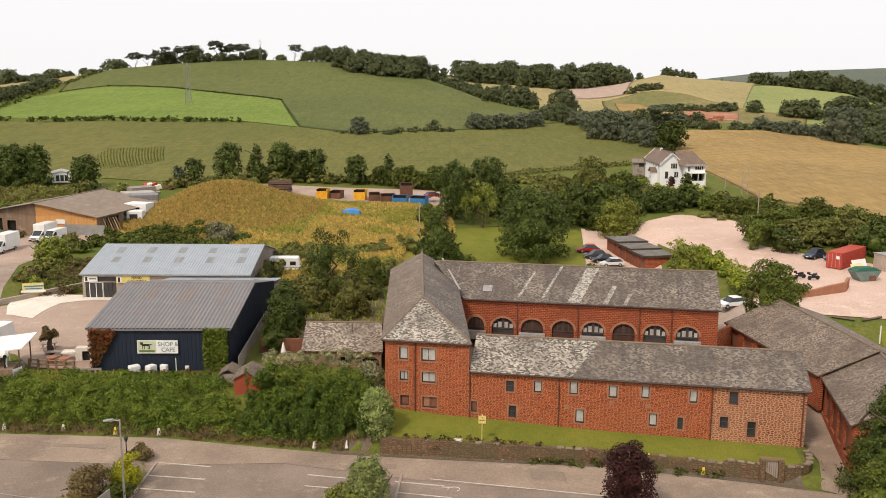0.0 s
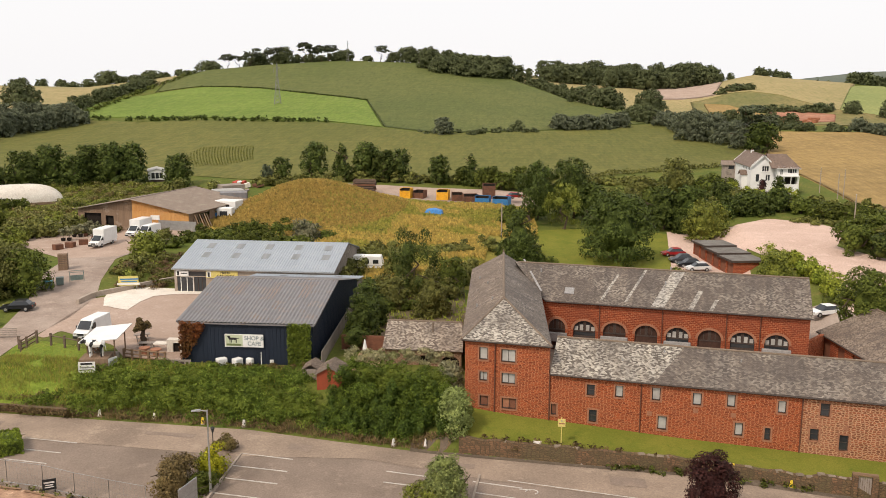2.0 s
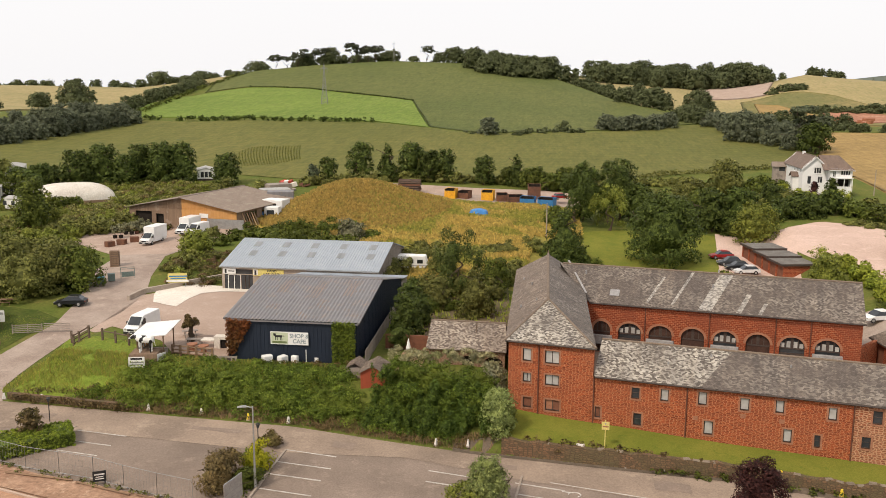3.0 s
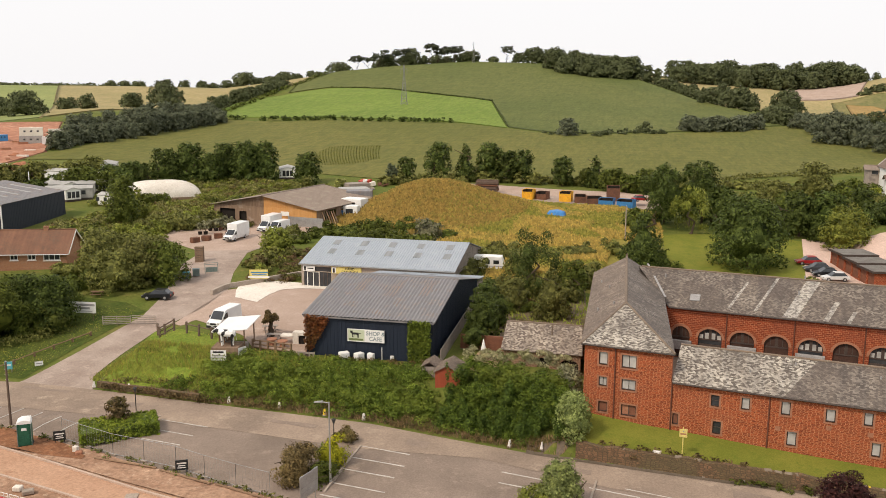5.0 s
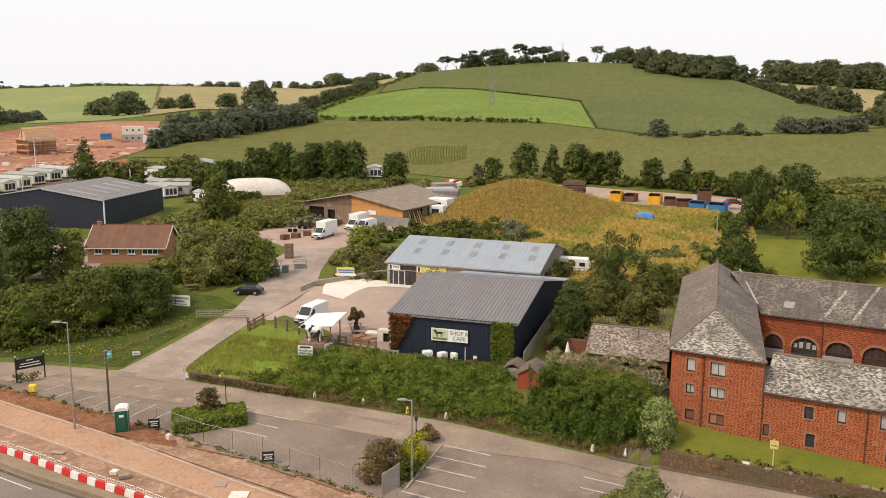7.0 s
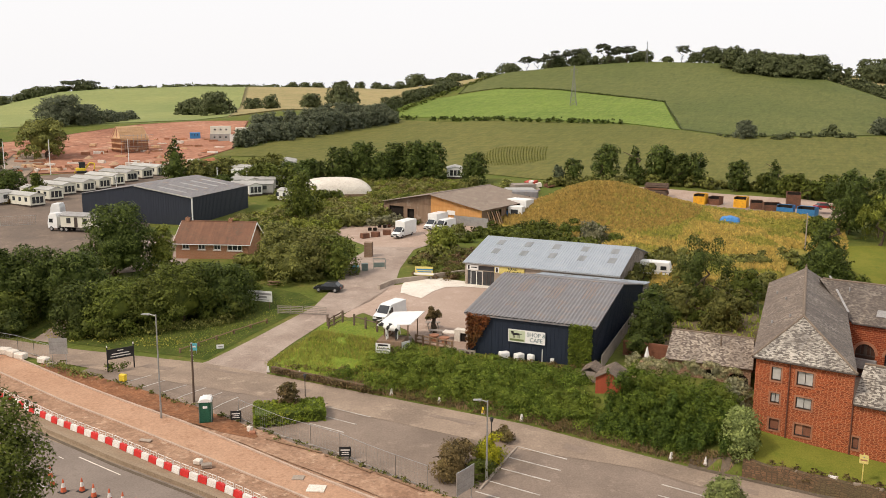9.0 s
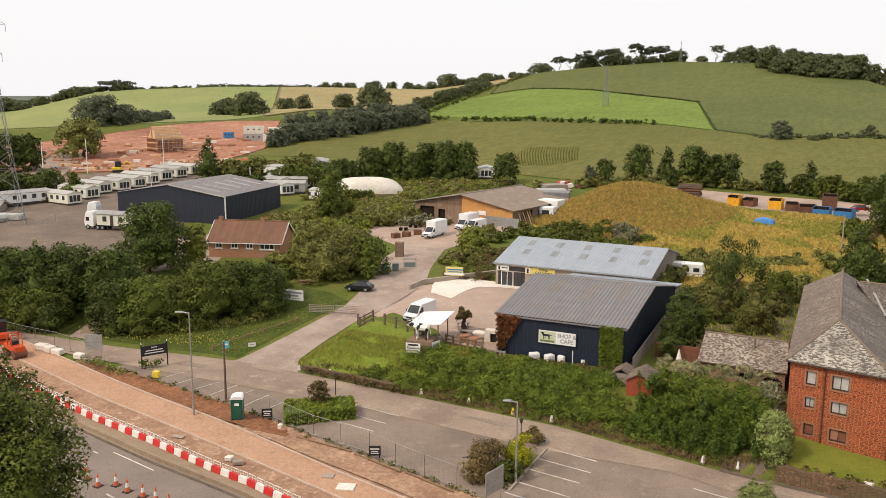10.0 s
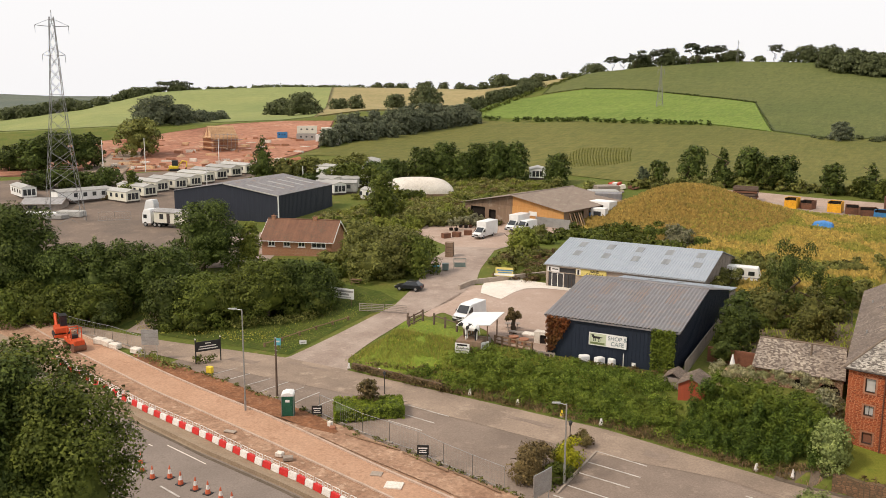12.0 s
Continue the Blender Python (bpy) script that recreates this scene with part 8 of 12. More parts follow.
belt(-48.2, 120, -40.1, 121, 7, 3.5, 4.7, "bush", "leaf")
belt(-57.6, 146, -51.9, 146, 5, 6.7, 7.6, "full", "leaf_dark")
belt(-43.6, 142, -34.7, 138, 9, 3.3, 5.1, "bush", "leaf")
belt(-35.2, 150, -32.0, 150, 6, 3.3, 4.5, "bush", "leaf_light")
belt(-37.0, 168, -32.0, 168, 9, 2.8, 5.0, "full", "leaf_olive")
belt(-36.0, 180, -31.4, 182, 9, 2.8, 4.6, "bush", "leaf_light")
belt(-33.2, 186, -28.3, 186, 8, 3.2, 4.4, "full", "leaf_olive")
plant(-34.08, 192.0, 11.5, 6.5, "full", "leaf")
plant(-33.18, 198.0, 8.7, 5.2, "bush", "leaf_light")
belt(-37.3, 176, -34.7, 176, 4, 3.0, 4.6, "bush", "leaf")
plant(-29.6, 190.0, 2.6, 3.4, "bush", "leaf_silver")
belt(-28.8, 192, -27.5, 182, 5, 2.7, 2.9, "bush", "leaf_silver")
plant(-24.67, 154.0, 4.6, 6.0, "full", "leaf_light")
plant(-25.97, 143.0, 2.4, 4.6, "bush", "leaf_brown")
plant(-25.41, 145.0, 2.4, 4.7, "bush", "leaf_olive")
belt(-26.7, 143, -23.3, 152, 5, 1.7, 3.3, "bush", "leaf_olive")
belt(-23.4, 162, -21.1, 169, 3, 2.8, 4.3, "bush", "leaf")

# tree row behind the timber barn
belt(-35.0, 250, -32.4, 250, 4, 6.2, 8.0, "broad", "leaf_dark")
for bearing, dist, high, wide in ((-31.4, 250, 10.2, 8.6), (-29.9, 252, 11.4, 9.6), (-28.6, 248, 8.6, 7.4), (-27.7, 252, 11.0, 8.6), (-26.5, 249, 11.6, 8.8), (-25.3, 250, 11.3, 8.4), (-22.55, 244, 8.9, 8.0)):
    plant(bearing, dist, high, wide, "full", "leaf_dark")
belt(-37.3, 246, -34.3, 246, 5, 5.8, 7.1, "broad", "leaf")
belt(-39.1, 250, -36.9, 250, 4, 3.6, 5.9, "broad", "leaf_dark")
belt(-23.5, 215, -18.7, 215, 7, 2.0, 4.8, "bush", "leaf")

# the long hedgerow of trees beside the building site
belt(-37.9, 347, -33.2, 376, 13, 7.4, 7.6, "full", "leaf_dark")
belt(-33.2, 376, -28.0, 434, 15, 8.8, 8.4, "full", "leaf_dark")
belt(-36.8, 366, -28.4, 450, 14, 9.4, 9.0, "full", "leaf_dark")
belt(-28.4, 490, -24.7, 560, 7, 7.5, 8.9, "broad", "leaf")
belt(-27.6, 520, -23.6, 590, 6, 7.2, 10.1, "broad", "leaf_far")
plant(-24.52, 600.0, 12.0, 18.0, "broad", "leaf_far")
plant(-31.13, 640.0, 17.9, 27.6, "broad", "leaf_far")
plant(-33.16, 640.0, 11.4, 16.7, "broad", "leaf_far")
belt(-34.6, 940, -21.1, 940, 16, 7.4, 13.5, "broad", "leaf_far")
plant(-26.36, 930.0, 14.5, 26.7, "broad", "leaf_far")
plant(-23.81, 930.0, 8.9, 26.7, "broad", "leaf_far")
plant(-21.65, 930.0, 6.0, 12.1, "broad", "leaf_far")
belt(-46.3, 948, -34.6, 948, 22, 3.1, 16.1, "bush", "leaf_far")
plant(-47.32, 940.0, 10.8, 44.2, "pine", "leaf_far")
plant(-46.72, 940.0, 8.9, 24.5, "broad", "leaf_far")

# trees on the western pasture and round the building site
plant(-39.18, 502.0, 13.2, 22.9, "broad", "leaf_far")
plant(-40.44, 534.0, 10.6, 15.3, "broad", "leaf")
plant(-41.15, 538.0, 8.4, 10.5, "broad", "leaf_far")
plant(-36.82, 580.0, 7.7, 15.1, "broad", "leaf_far")
plant(-35.73, 548.0, 9.3, 10.7, "broad", "leaf_far")
plant(-48.10, 428.0, 13.9, 25.1, "broad", "leaf_dark")
plant(-46.74, 432.0, 9.2, 16.9, "broad", "leaf_dark")
belt(-45.7, 440, -44.0, 482, 3, 6.0, 9.0, "broad", "leaf_dark")
plant(-49.32, 330.0, 13.5, 17.2, "broad", "leaf_olive")
plant(-41.80, 262.0, 13.0, 8.0, "conifer", "leaf_dark")
plant(-52.32, 300.0, 12.0, 11.0, "broad", "leaf_dark")
plant(-54.06, 300.0, 12.3, 15.7, "broad", "leaf_dark")
plant(-55.29, 300.0, 10.7, 11.7, "broad", "leaf_dark")
belt(-57.1, 310, -55.3, 310, 3, 7.3, 8.9, "broad", "leaf_dark")
plant(-49.78, 245.0, 7.1, 7.4, "bush", "leaf")
belt(-52.6, 240, -50.6, 240, 3, 4.1, 5.6, "bush", "leaf_brown")
belt(-55.4, 262, -50.9, 262, 6, 4.8, 7.5, "broad", "leaf_dark")
plant(-40.36, 262.0, 6.4, 7.5, "broad", "leaf_olive")
belt(-39.8, 272, -35.4, 272, 7, 5.3, 7.1, "broad", "leaf_olive")
belt(-56.9, 900, -52.6, 900, 8, 11.7, 20.0, "broad", "leaf_far")
belt(-53.2, 900, -48.3, 900, 8, 9.4, 15.3, "broad", "leaf_far")
belt(-49.7, 945, -46.3, 945, 6, 7.4, 14.8, "bush", "leaf_far")

# big trees on the near side of the main road
plant(-57.12, 55.0, 18.3, 9.3, "broad", "leaf")
plant(-54.29, 50.0, 16.2, 6.9, "broad", "leaf")
plant(-58.62, 52.0, 18.1, 7.5, "broad", "leaf_dark")
plant(-52.13, 46.0, 14.9, 3.6, "bush", "leaf")

# scrub and gardens round the polytunnel
belt(-38.4, 150, -33.4, 150, 6, 2.5, 4.9, "bush", "leaf_olive")
belt(-37.2, 173, -31.6, 174, 8, 2.5, 4.5, "bush", "leaf_light")
belt(-37.4, 190, -35.1, 190, 3, 2.2, 3.7, "bush", "leaf")
belt(-30.6, 189, -27.6, 186, 6, 1.6, 3.0, "bush", "leaf_silver")
belt(-28.9, 205, -23.1, 205, 8, 2.1, 4.5, "bush", "leaf_light")
belt(-34.4, 222, -31.3, 222, 4, 3.2, 4.9, "broad", "leaf")
belt(-23.5, 225, -20.2, 225, 6, 4.4, 5.9, "bush", "leaf_olive")
plant(-32.6, 150.0, 5.4, 4.6, "bush", "leaf_light")
plant(-35.88, 148.0, 8.3, 5.8, "bush", "leaf_light")

# scrub behind the barn and round the yards
belt(-31.4, 198, -21.6, 198, 12, 2.6, 5.2, "bush", "leaf_olive")
belt(-28.9, 216, -21.6, 216, 9, 2.5, 5.1, "bush", "leaf")
belt(-28.6, 186, -26.1, 186, 4, 1.7, 3.2, "bush", "leaf_olive")
belt(-26.3, 139, -23.2, 174, 8, 2.0, 3.5, "bush", "leaf_olive")
belt(-26.1, 136, -24.1, 150, 4, 1.5, 2.8, "bush", "leaf_light")
plant(-35.1, 85.0, 3.3, 2.3, "broad", "leaf_brown")
belt(17.2, 200, 21.8, 185, 10, 3.5, 4.5, "bush", "leaf")
belt(17.7, 212, 21.7, 205, 7, 2.4, 4.1, "bush", "leaf_olive")
belt(12.2, 211, 16.9, 208, 12, 4.3, 3.4, "bush", "hedge_light")
belt(11.6, 222, 13.2, 224, 4, 4.2, 4.4, "bush", "leaf")
plant(-21.12, 72.0, 2.9, 3.1, "bush", "leaf_yellow")
far_growth()


# ---- hedges, bank cover and rough grass ----
def bank_spots(n, seed, lo=0.3, hi=7.0, x0=-56, x1=-9):
    out = []
    for x, u in scatter(n, x0, x1, lo, hi, seed):
        out.append((x, float(bank_foot(x)) + u))
    return out


rngc = random.Random(5)
def clear_of_hut(x, y):
    return not (-21.6 < x < -17.8 and 79.6 < y < 86)


spots = [(x, y, rngc.uniform(0.7, 1.8), rngc.uniform(-0.25, 0.35)) for x, y in bank_spots(215, 1, 1.0, 7.0, -50, -26) if x > -44 or y - bank_foot(x) < 2.6]
spots += [(x, y, rngc.uniform(0.6, 1.4), rngc.uniform(0.0, 0.6)) for x, y in bank_spots(230, 9, 1.0, 7.0, -28, -10) if clear_of_hut(x, y)]
cover("bank_undergrowth", spots, 0.8, 0.13, 320, "leaf_bank", "tangled ivy and bramble covering the terrace bank", "undergrowth", 3)
spots = [(x, y, rngc.uniform(0.6, 1.6), rngc.uniform(0.0, 0.35)) for x, y in bank_spots(190, 2, 1.8, 7.2, -46, -20) if clear_of_hut(x, y)]
cover("bank_brambles", spots, 0.7, 0.12, 230, "leaf_bank_light", "bramble patches on the bank, lighter as if lit", "undergrowth", 4)
spots = [(x, y, rngc.uniform(0.9, 1.7), rngc.uniform(0.3, 0.75)) for x, y in bank_spots(34, 12, 1.4, 4.6, -43, -20) if clear_of_hut(x, y)]
cover("bank_bushes", spots, 1.2, 0.14, 620, "leaf_bank_light", "humped bramble bushes standing out of the bank", "undergrowth", 14)
spots = [(x, y, rngc.uniform(0.4, 0.9), 0.05) for x, y in bank_spots(150, 3, 0.3, 1.8, -50, -6)]
cover("bank_foot_weeds", spots, 0.5, 0.11, 120, "leaf_brown", "dry weeds along the foot of the bank", "undergrowth", 5)


def on_bank(n, rng):
    """Rough grass on the upper and western parts of the bank."""
    out = []
    while len(out) < n:
        x, u = rng.uniform(-60, -24), rng.uniform(1.6, 8.0)
        if rng.random() < (0.5 if x < -46 else 1.0 - (x + 46) / 30) * (0.35 + 0.1 * u) and noise.noise(Vector((x * 0.3, u * 0.5, 2))) > -0.25:
            out.append((x, float(bank_foot(x)) + u))
    return out


def on_foot(n, rng):
    return [(x, float(bank_foot(x)) + rng.uniform(0.1, 1.5)) for x in rng.uniform(-52, -6, n)]


tufts("bank_tussock", 14000, on_bank, 0.27, 0.1, "verge_blades", "long rough grass over the terrace bank", 91)
tufts("bank_seed_heads", 3600, on_bank, 0.5, 0.07, "weeds", "yellowish seeding grass over the bank", 92)
tufts("foot_grass", 3000, on_foot, 0.4, 0.08, "dead_grass", "withered brown grass at the foot of the bank", 93)
# the tall laurel hedge above the bank, hung with ivy down to the lane
spots, ivy = [], []
for i in range(210):
    x = rngc.uniform(-22, -7.2)
    tall = 2.3 if x > -17.2 else 0.2
    if not clear_of_hut(x, float(bank_foot(x)) + 5):
        continue
    spots.append((x, float(bank_foot(x)) + rngc.uniform(2.6, 7.2 if x > -17.2 else 5.0), rngc.uniform(0.7, 1.2), rngc.uniform(0.2, tall + 0.1)))
for i in range(150):
    x = rngc.uniform(-19, -5.6)
    u = rngc.uniform(0.8, 4.2 if x < -7.5 else 2.0)
    ivy.append((x, float(bank_foot(x)) + u, rngc.uniform(0.35, 0.65), rngc.uniform(0.1, 0.5 + 0.55 * u)))
cover("laurel_hedge", spots, 1.0, 0.13, 420, "leaf_bank", "tall dark green laurel hedge", "hedge", 6)
cover("hanging_ivy", ivy, 1.0, 0.13, 300, "leaf_ivy", "long dark sprays of ivy hanging over the bank", "hedge", 16, (1, 1, 1.1))
spots = [(-17.5 + 0.24 * i + rngc.uniform(-0.3, 0.3), 82.6 + rngc.uniform(-0.9, 0.8), rngc.uniform(0.4, 0.8), rngc.uniform(2.3, 3.4)) for i in range(44)]
cover("flowering_hedge", spots, 0.5, 0.11, 300, "blossom", "pale flowering climber over the hedge top", "hedge", 7)
spots = [(-33.0 + 0.55 * i + rngc.uniform(-0.3, 0.3), 85.6 + rngc.uniform(-0.5, 0.4), rngc.uniform(0.35, 0.7), 0.2) for i in range(20)]
cover("shop_border", spots, 0.5, 0.18, 60, "leaf_brown", "straggling plants along the shop front", "undergrowth", 8)
# creepers on the shop's corners
for name, x0, x1, z0, z1, y, tone, n, label in (("red_creeper", -36.7, -34.0, 3.4, 7.7, 86.75, "creeper_red", 800, "rust-coloured creeper hanging on the shop corner"),
                                              ("green_creeper", -24.8, -22.4, 3.0, 7.75, 86.85, "leaf_bank_light", 1500, "bright green creeper climbing the shop corner")):
    rr = np.random.default_rng(len(name))
    c = np.stack([x0 + (x1 - x0) * rr.random(n), y - 0.28 * rr.random(n), z0 + (z1 - z0) * rr.random(n) ** 0.8], 1)
    if tone == "creeper_red":
        c = c[(c[:, 2] > z1 - (z1 - z0) * (1.15 - (c[:, 0] - x0) / (x1 - x0)) * (0.75 + 0.4 * rr.random(n)))]
    bl = [(*p, 0.16, 0.07, 0.2) for p in c]
    vs, fs, ns = leaf_cloud(bl, len(bl) * 5, 0.17, 12, 0.3)
    tagged(new(name, raw_mesh(name, vs, fs, M[tone], True, ns)), label, "climber", "", "stuff")


def band(name, line, wide, high, tone, label, step=1.0, leaf=0.3, per=60, seed=1, category="hedge"):
    """A hedge along a line of points."""
    rng = random.Random(seed)
    out = []
    for (xa, ya), (xb, yb) in zip(line, line[1:]):
        n = max(1, round(math.hypot(xb - xa, yb - ya) / step))
        for i in range(n):
            u = (i + rng.random()) / n
            out.append((xa + (xb - xa) * u + rng.uniform(-0.3, 0.3) * wide, ya + (yb - ya) * u + rng.uniform(-0.3, 0.3) * wide, wide * rng.uniform(0.45, 0.7), high * rng.uniform(0.3, 0.55)))
    return cover(name, out, high * 0.6, leaf, per, tone, label, category, seed)


band("field_hedge", [place(-28.4, 449), place(-26.4, 438)], 2.2, 2.4, "leaf_dark", "dark field hedge", 2.2, 0.9, 40, 21)
band("field_hedge", [place(-25.4, 432), place(-18.9, 406), place(-12.9, 396)], 2.2, 2.4, "leaf_dark", "dark field hedge", 2.0, 0.9, 40, 22)
band("field_hedge", [place(-21.1, 546), place(-19.3, 542), place(-17.2, 533), place(-15.1, 513), place(-12.9, 495), place(-10.5, 476)], 1.6, 0.9, "leaf_dark", "low hedge between two crops", 1.6, 0.6, 20, 23)
band("field_hedge", [place(-28.2, 456), place(-24.3, 556), place(-20.8, 616)], 2.6, 2.6, "leaf", "overgrown field boundary", 3, 0.9, 30, 24)
band("garden_hedge", [(40.5, 150), (43.5, 137), (46.0, 126), (47.8, 117)], 1.9, 1.9, "hedge_light", "light green hedge beside the gravel lot", 0.6, 0.26, 60, 25)
band("field_margin", [place(0.6, 243), place(2.8, 246.5), place(8.0, 261), place(12.3, 277)], 3.0, 1.6, "leaf_olive", "rough weedy margin of the crop", 1.0, 0.5, 26, 33, "undergrowth")
band("verge_growth", [(-79, 69.6), (-70, 68.5), (-61, 67.2), (-53, 65.8), (-46, 63.8), (-38, 62.2), (-30, 60.2), (-26, 59.4)], 0.8, 0.5, "leaf_olive", "weeds between car park and works", 0.9, 0.18, 24, 26, "undergrowth")
band("verge_growth", [(-84, 69.9), (-80, 69.2), (-75, 68.3)], 1.5, 0.9, "leaf_olive", "weedy strip beside the lane", 0.7, 0.2, 40, 27, "undergrowth")
def clipped_hedge(line, wide, high, tone, label, seed):
    """A hedge cut square: a dark core under a close skin of leaves."""
    rng = random.Random(seed)
    (xa, ya), (xb, yb) = line
    long = math.hypot(xb - xa, yb - ya)
    dx, dy = (xb - xa) / long, (yb - ya) / long
    blobs = []
    for i in range(int(long * (wide + 2 * high) * 16)):
        u, v = rng.uniform(0, long), rng.uniform(-high, wide + high)
        s, z = (-wide / 2, -v) if v < 0 else (wide / 2, v - wide) if v > wide else (v - wide / 2, high)
        x, y = xa + dx * u - dy * s, ya + dy * u + dx * s
        k = rng.uniform(0.1, 0.2)
        blobs.append((x, y, ground_at(x, y) + z - 0.06 * rng.random(), k, k, k * 0.8))
    for s in (0, long):
        for i in range(int(wide * high * 16)):
            v, z = rng.uniform(-wide / 2, wide / 2), rng.uniform(0, high)
            x, y = xa + dx * s - dy * v, ya + dy * s + dx * v
            blobs.append((x, y, ground_at(x, y) + z, 0.16, 0.16, 0.14))
    b = thing("bed_hedge", label, "hedge", "car park hedges", None)
    vs, fs, ns = leaf_cloud(blobs, len(blobs) * 22, 0.11, seed, 0.5)
    part("leaves", raw_mesh("leaves", vs, fs, M[tone], True, ns), None, b)
    z = ground_at((xa + xb) / 2, (ya + yb) / 2)
    part("core", soft_box(0, long, -wide / 2 + 0.1, wide / 2 - 0.1, 0, high - 0.12, 0.1), M["leaf_dark"], b, "", pose(xa, ya, z, 0, 0, math.degrees(math.atan2(dy, dx))))


clipped_hedge([(-50.8, 66.4), (-45.4, 70.5)], 3.6, 1.2, "hedge_green", "clipped dense green hedge in a car park bed", 28)
band("sign_hedge", [(-75.2, 71.4), (-73.4, 72.6)], 1.1, 1.1, "leaf", "low hedge under the entrance sign", 0.4, 0.2, 60, 30)
band("wall_growth", [(-3, 73.6), (6, 72.4), (16, 71.2)], 0.8, 0.7, "leaf_brown", "ivy and dry growth on the lawn wall", 0.7, 0.18, 40, 31, "undergrowth")
band("wall_growth", [(8, 71.5), (14, 70.9), (24, 68.5)], 0.8, 0.6, "leaf", "weeds at the foot of the lawn wall", 0.7, 0.18, 40, 32, "undergrowth")


def on_mound(n, rng):
    out = []
    while len(out) < n:
        x, y = rng.uniform(-68, -22), rng.uniform(158, 210)
        if ((x + 47) / 21) ** 2 + ((y - 185) / 25) ** 2 < 1:
            out.append((x, y))
    return out


tufts("mound_herbage", 25000, on_mound, 0.75, 0.42, "gold_grass", "billowing dry grass and seed heads on the mound", 49)
spots = [(x, y, rngc.uniform(0.5, 1.2), rngc.uniform(-0.3, 0.0)) for x, y in on_mound(330, np.random.default_rng(50))]
cover("mound_weeds", spots, 0.5, 0.24, 70, "weeds", "yellow-green weeds among the dry grass", "undergrowth", 51)


def on_waste(n, rng):
    """Spots on the waste ground beside the mound."""
    out = []
    while len(out) < n:
        x, y = rng.uniform(-42, 2), rng.uniform(118, 200)
        if (y > 148 or x > -25) and (y > 128 or x < -30) and (y > 166 or x < -7):
            out.append((x, y))
    return out


def dry_patch(x, y):
    """Drier drifts of grass: broad, soft-edged and uneven."""
    return noise.noise(Vector((x * 0.045, y * 0.045, 3))) + 0.6 * noise.noise(Vector((x * 0.13, y * 0.13, 8))) + (0.35 if y < 176 and x > -26 else -0.15)


def on_dry(n, rng):
    return [p for p in on_waste(n * 4, rng) if dry_patch(*p) > 0.12][:n]


def on_lush(n, rng):
    return [p for p in on_waste(n * 4, rng) if dry_patch(*p) < 0.2][:n]


for name, n, where, high, tone, label, seed in (("waste_weeds", 15000, on_lush, 0.6, "weeds", "billowing yellow-green weeds on waste ground", 52), ("waste_grass", 13000, on_dry, 0.8, "gold_grass", "dry golden grass on waste ground", 54)):
    p = where(n, np.random.default_rng(seed))
    tufts(name, len(p), lambda k, rng: p, high, 0.42, tone, label, seed + 1)
for name, n, tone, label, seed in (("waste_thicket", 160, "weeds", "clumps of tall yellow-green weeds", 57), ("waste_scrub", 110, "leaf_olive", "low olive scrub on waste ground", 56)):
    spots = [(x, y, rngc.uniform(0.6, 1.6), rngc.uniform(-0.3, 0.1)) for x, y in on_waste(n, np.random.default_rng(seed))]
    cover(name, spots, 0.7, 0.24, 90, tone, label, "undergrowth", seed + 1)
spots = [(*place(rngc.uniform(-7.0, -3.6), rngc.uniform(184, 192)), rngc.uniform(0.3, 0.8), 0.5) for _ in range(26)]
cover("yellow_flowers", spots, 0.4, 0.2, 40, "weed_flower", "flowering yellow weeds by the scrap yard", "flowers", 58)


def on_verges(n, rng):
    out = []
    while len(out) < n:
        x = rng.uniform(-105, -46)
        d = rng.uniform(0.3, 24)
        y = float(bank_foot(x)) + d
        if x > -58.5 + (-0.1 * d) and d < 13 and y < 92 + 0.0 * x:
            out.append((x, y))
        elif x < -68.2 and d > 0.8:
            out.append((x, y))
    return out


tufts("bank_grass", 14000, on_verges, 0.12, 0.07, "verge_blades", "rough bright grass on the verges", 44)
tufts("bank_grass", 3000, on_verges, 0.16, 0.07, "weeds", "seeding grass on the verges", 45)


def garden_rough(n, rng):
    return [(rng.uniform(-24, -6), rng.uniform(98, 122)) for _ in range(n)]


drape("garden_soil", [(-20.5, 93), (-14, 93), (-6.5, 100)], [(-20.5, 127), (-14, 127), (-9, 127)], 30, 20, 0.06, M["garden"], "brown gravelly soil of an overgrown garden", "garden")
belt(-10.8, 112, -5.2, 116, 9, 2.0, 3.0, "bush", "leaf")
belt(-10.6, 120, -4.8, 124, 8, 3.4, 3.6, "full", "leaf_olive")
belt(-9.0, 104, -6.0, 106, 5, 1.6, 2.2, "bush", "leaf_brown")
plant(-8.6, 113, 5.0, 3.0, "tall", "leaf_olive")
tufts("garden_weeds", 1600, garden_rough, 0.4, 0.2, "verge_blades", "overgrown garden weeds", 46)


# a patch where the maize stands in separate, curving rows
rows = []
for k in range(25):
    for i in range(46):
        u = i / 45
        if u > 0.35 + 0.65 * min(1, k / 6) or u < 0.25 * max(0, (k - 14) / 10):
            continue
        rows.append((*place(-22.1 + 0.182 * k - 0.55 * u + 0.5 * u * u, 276 + 48 * u), rngc.uniform(0.16, 0.26), 0.3))
cover("maize_rows", rows, 0.36, 0.28, 5, "maize_leaf", "young maize standing in separate rows", "crop", 61)


def in_scrub(x, y):
    if x > -103 and y < 175 or x > -95 or (x < -122 and y < 182) or y < 142 + 0.35 * (-95 - x):
        return False
    return all(math.hypot(x - a, y - b) > r for a, b, r in ((-122.4, 197.5, 11.5), (-140.8, 199.0, 8), (-150.5, 205.5, 8), (-139.5, 186.2, 7), (-121.5, 183.2, 5), (-145, 193, 7), (-160, 212, 8)))


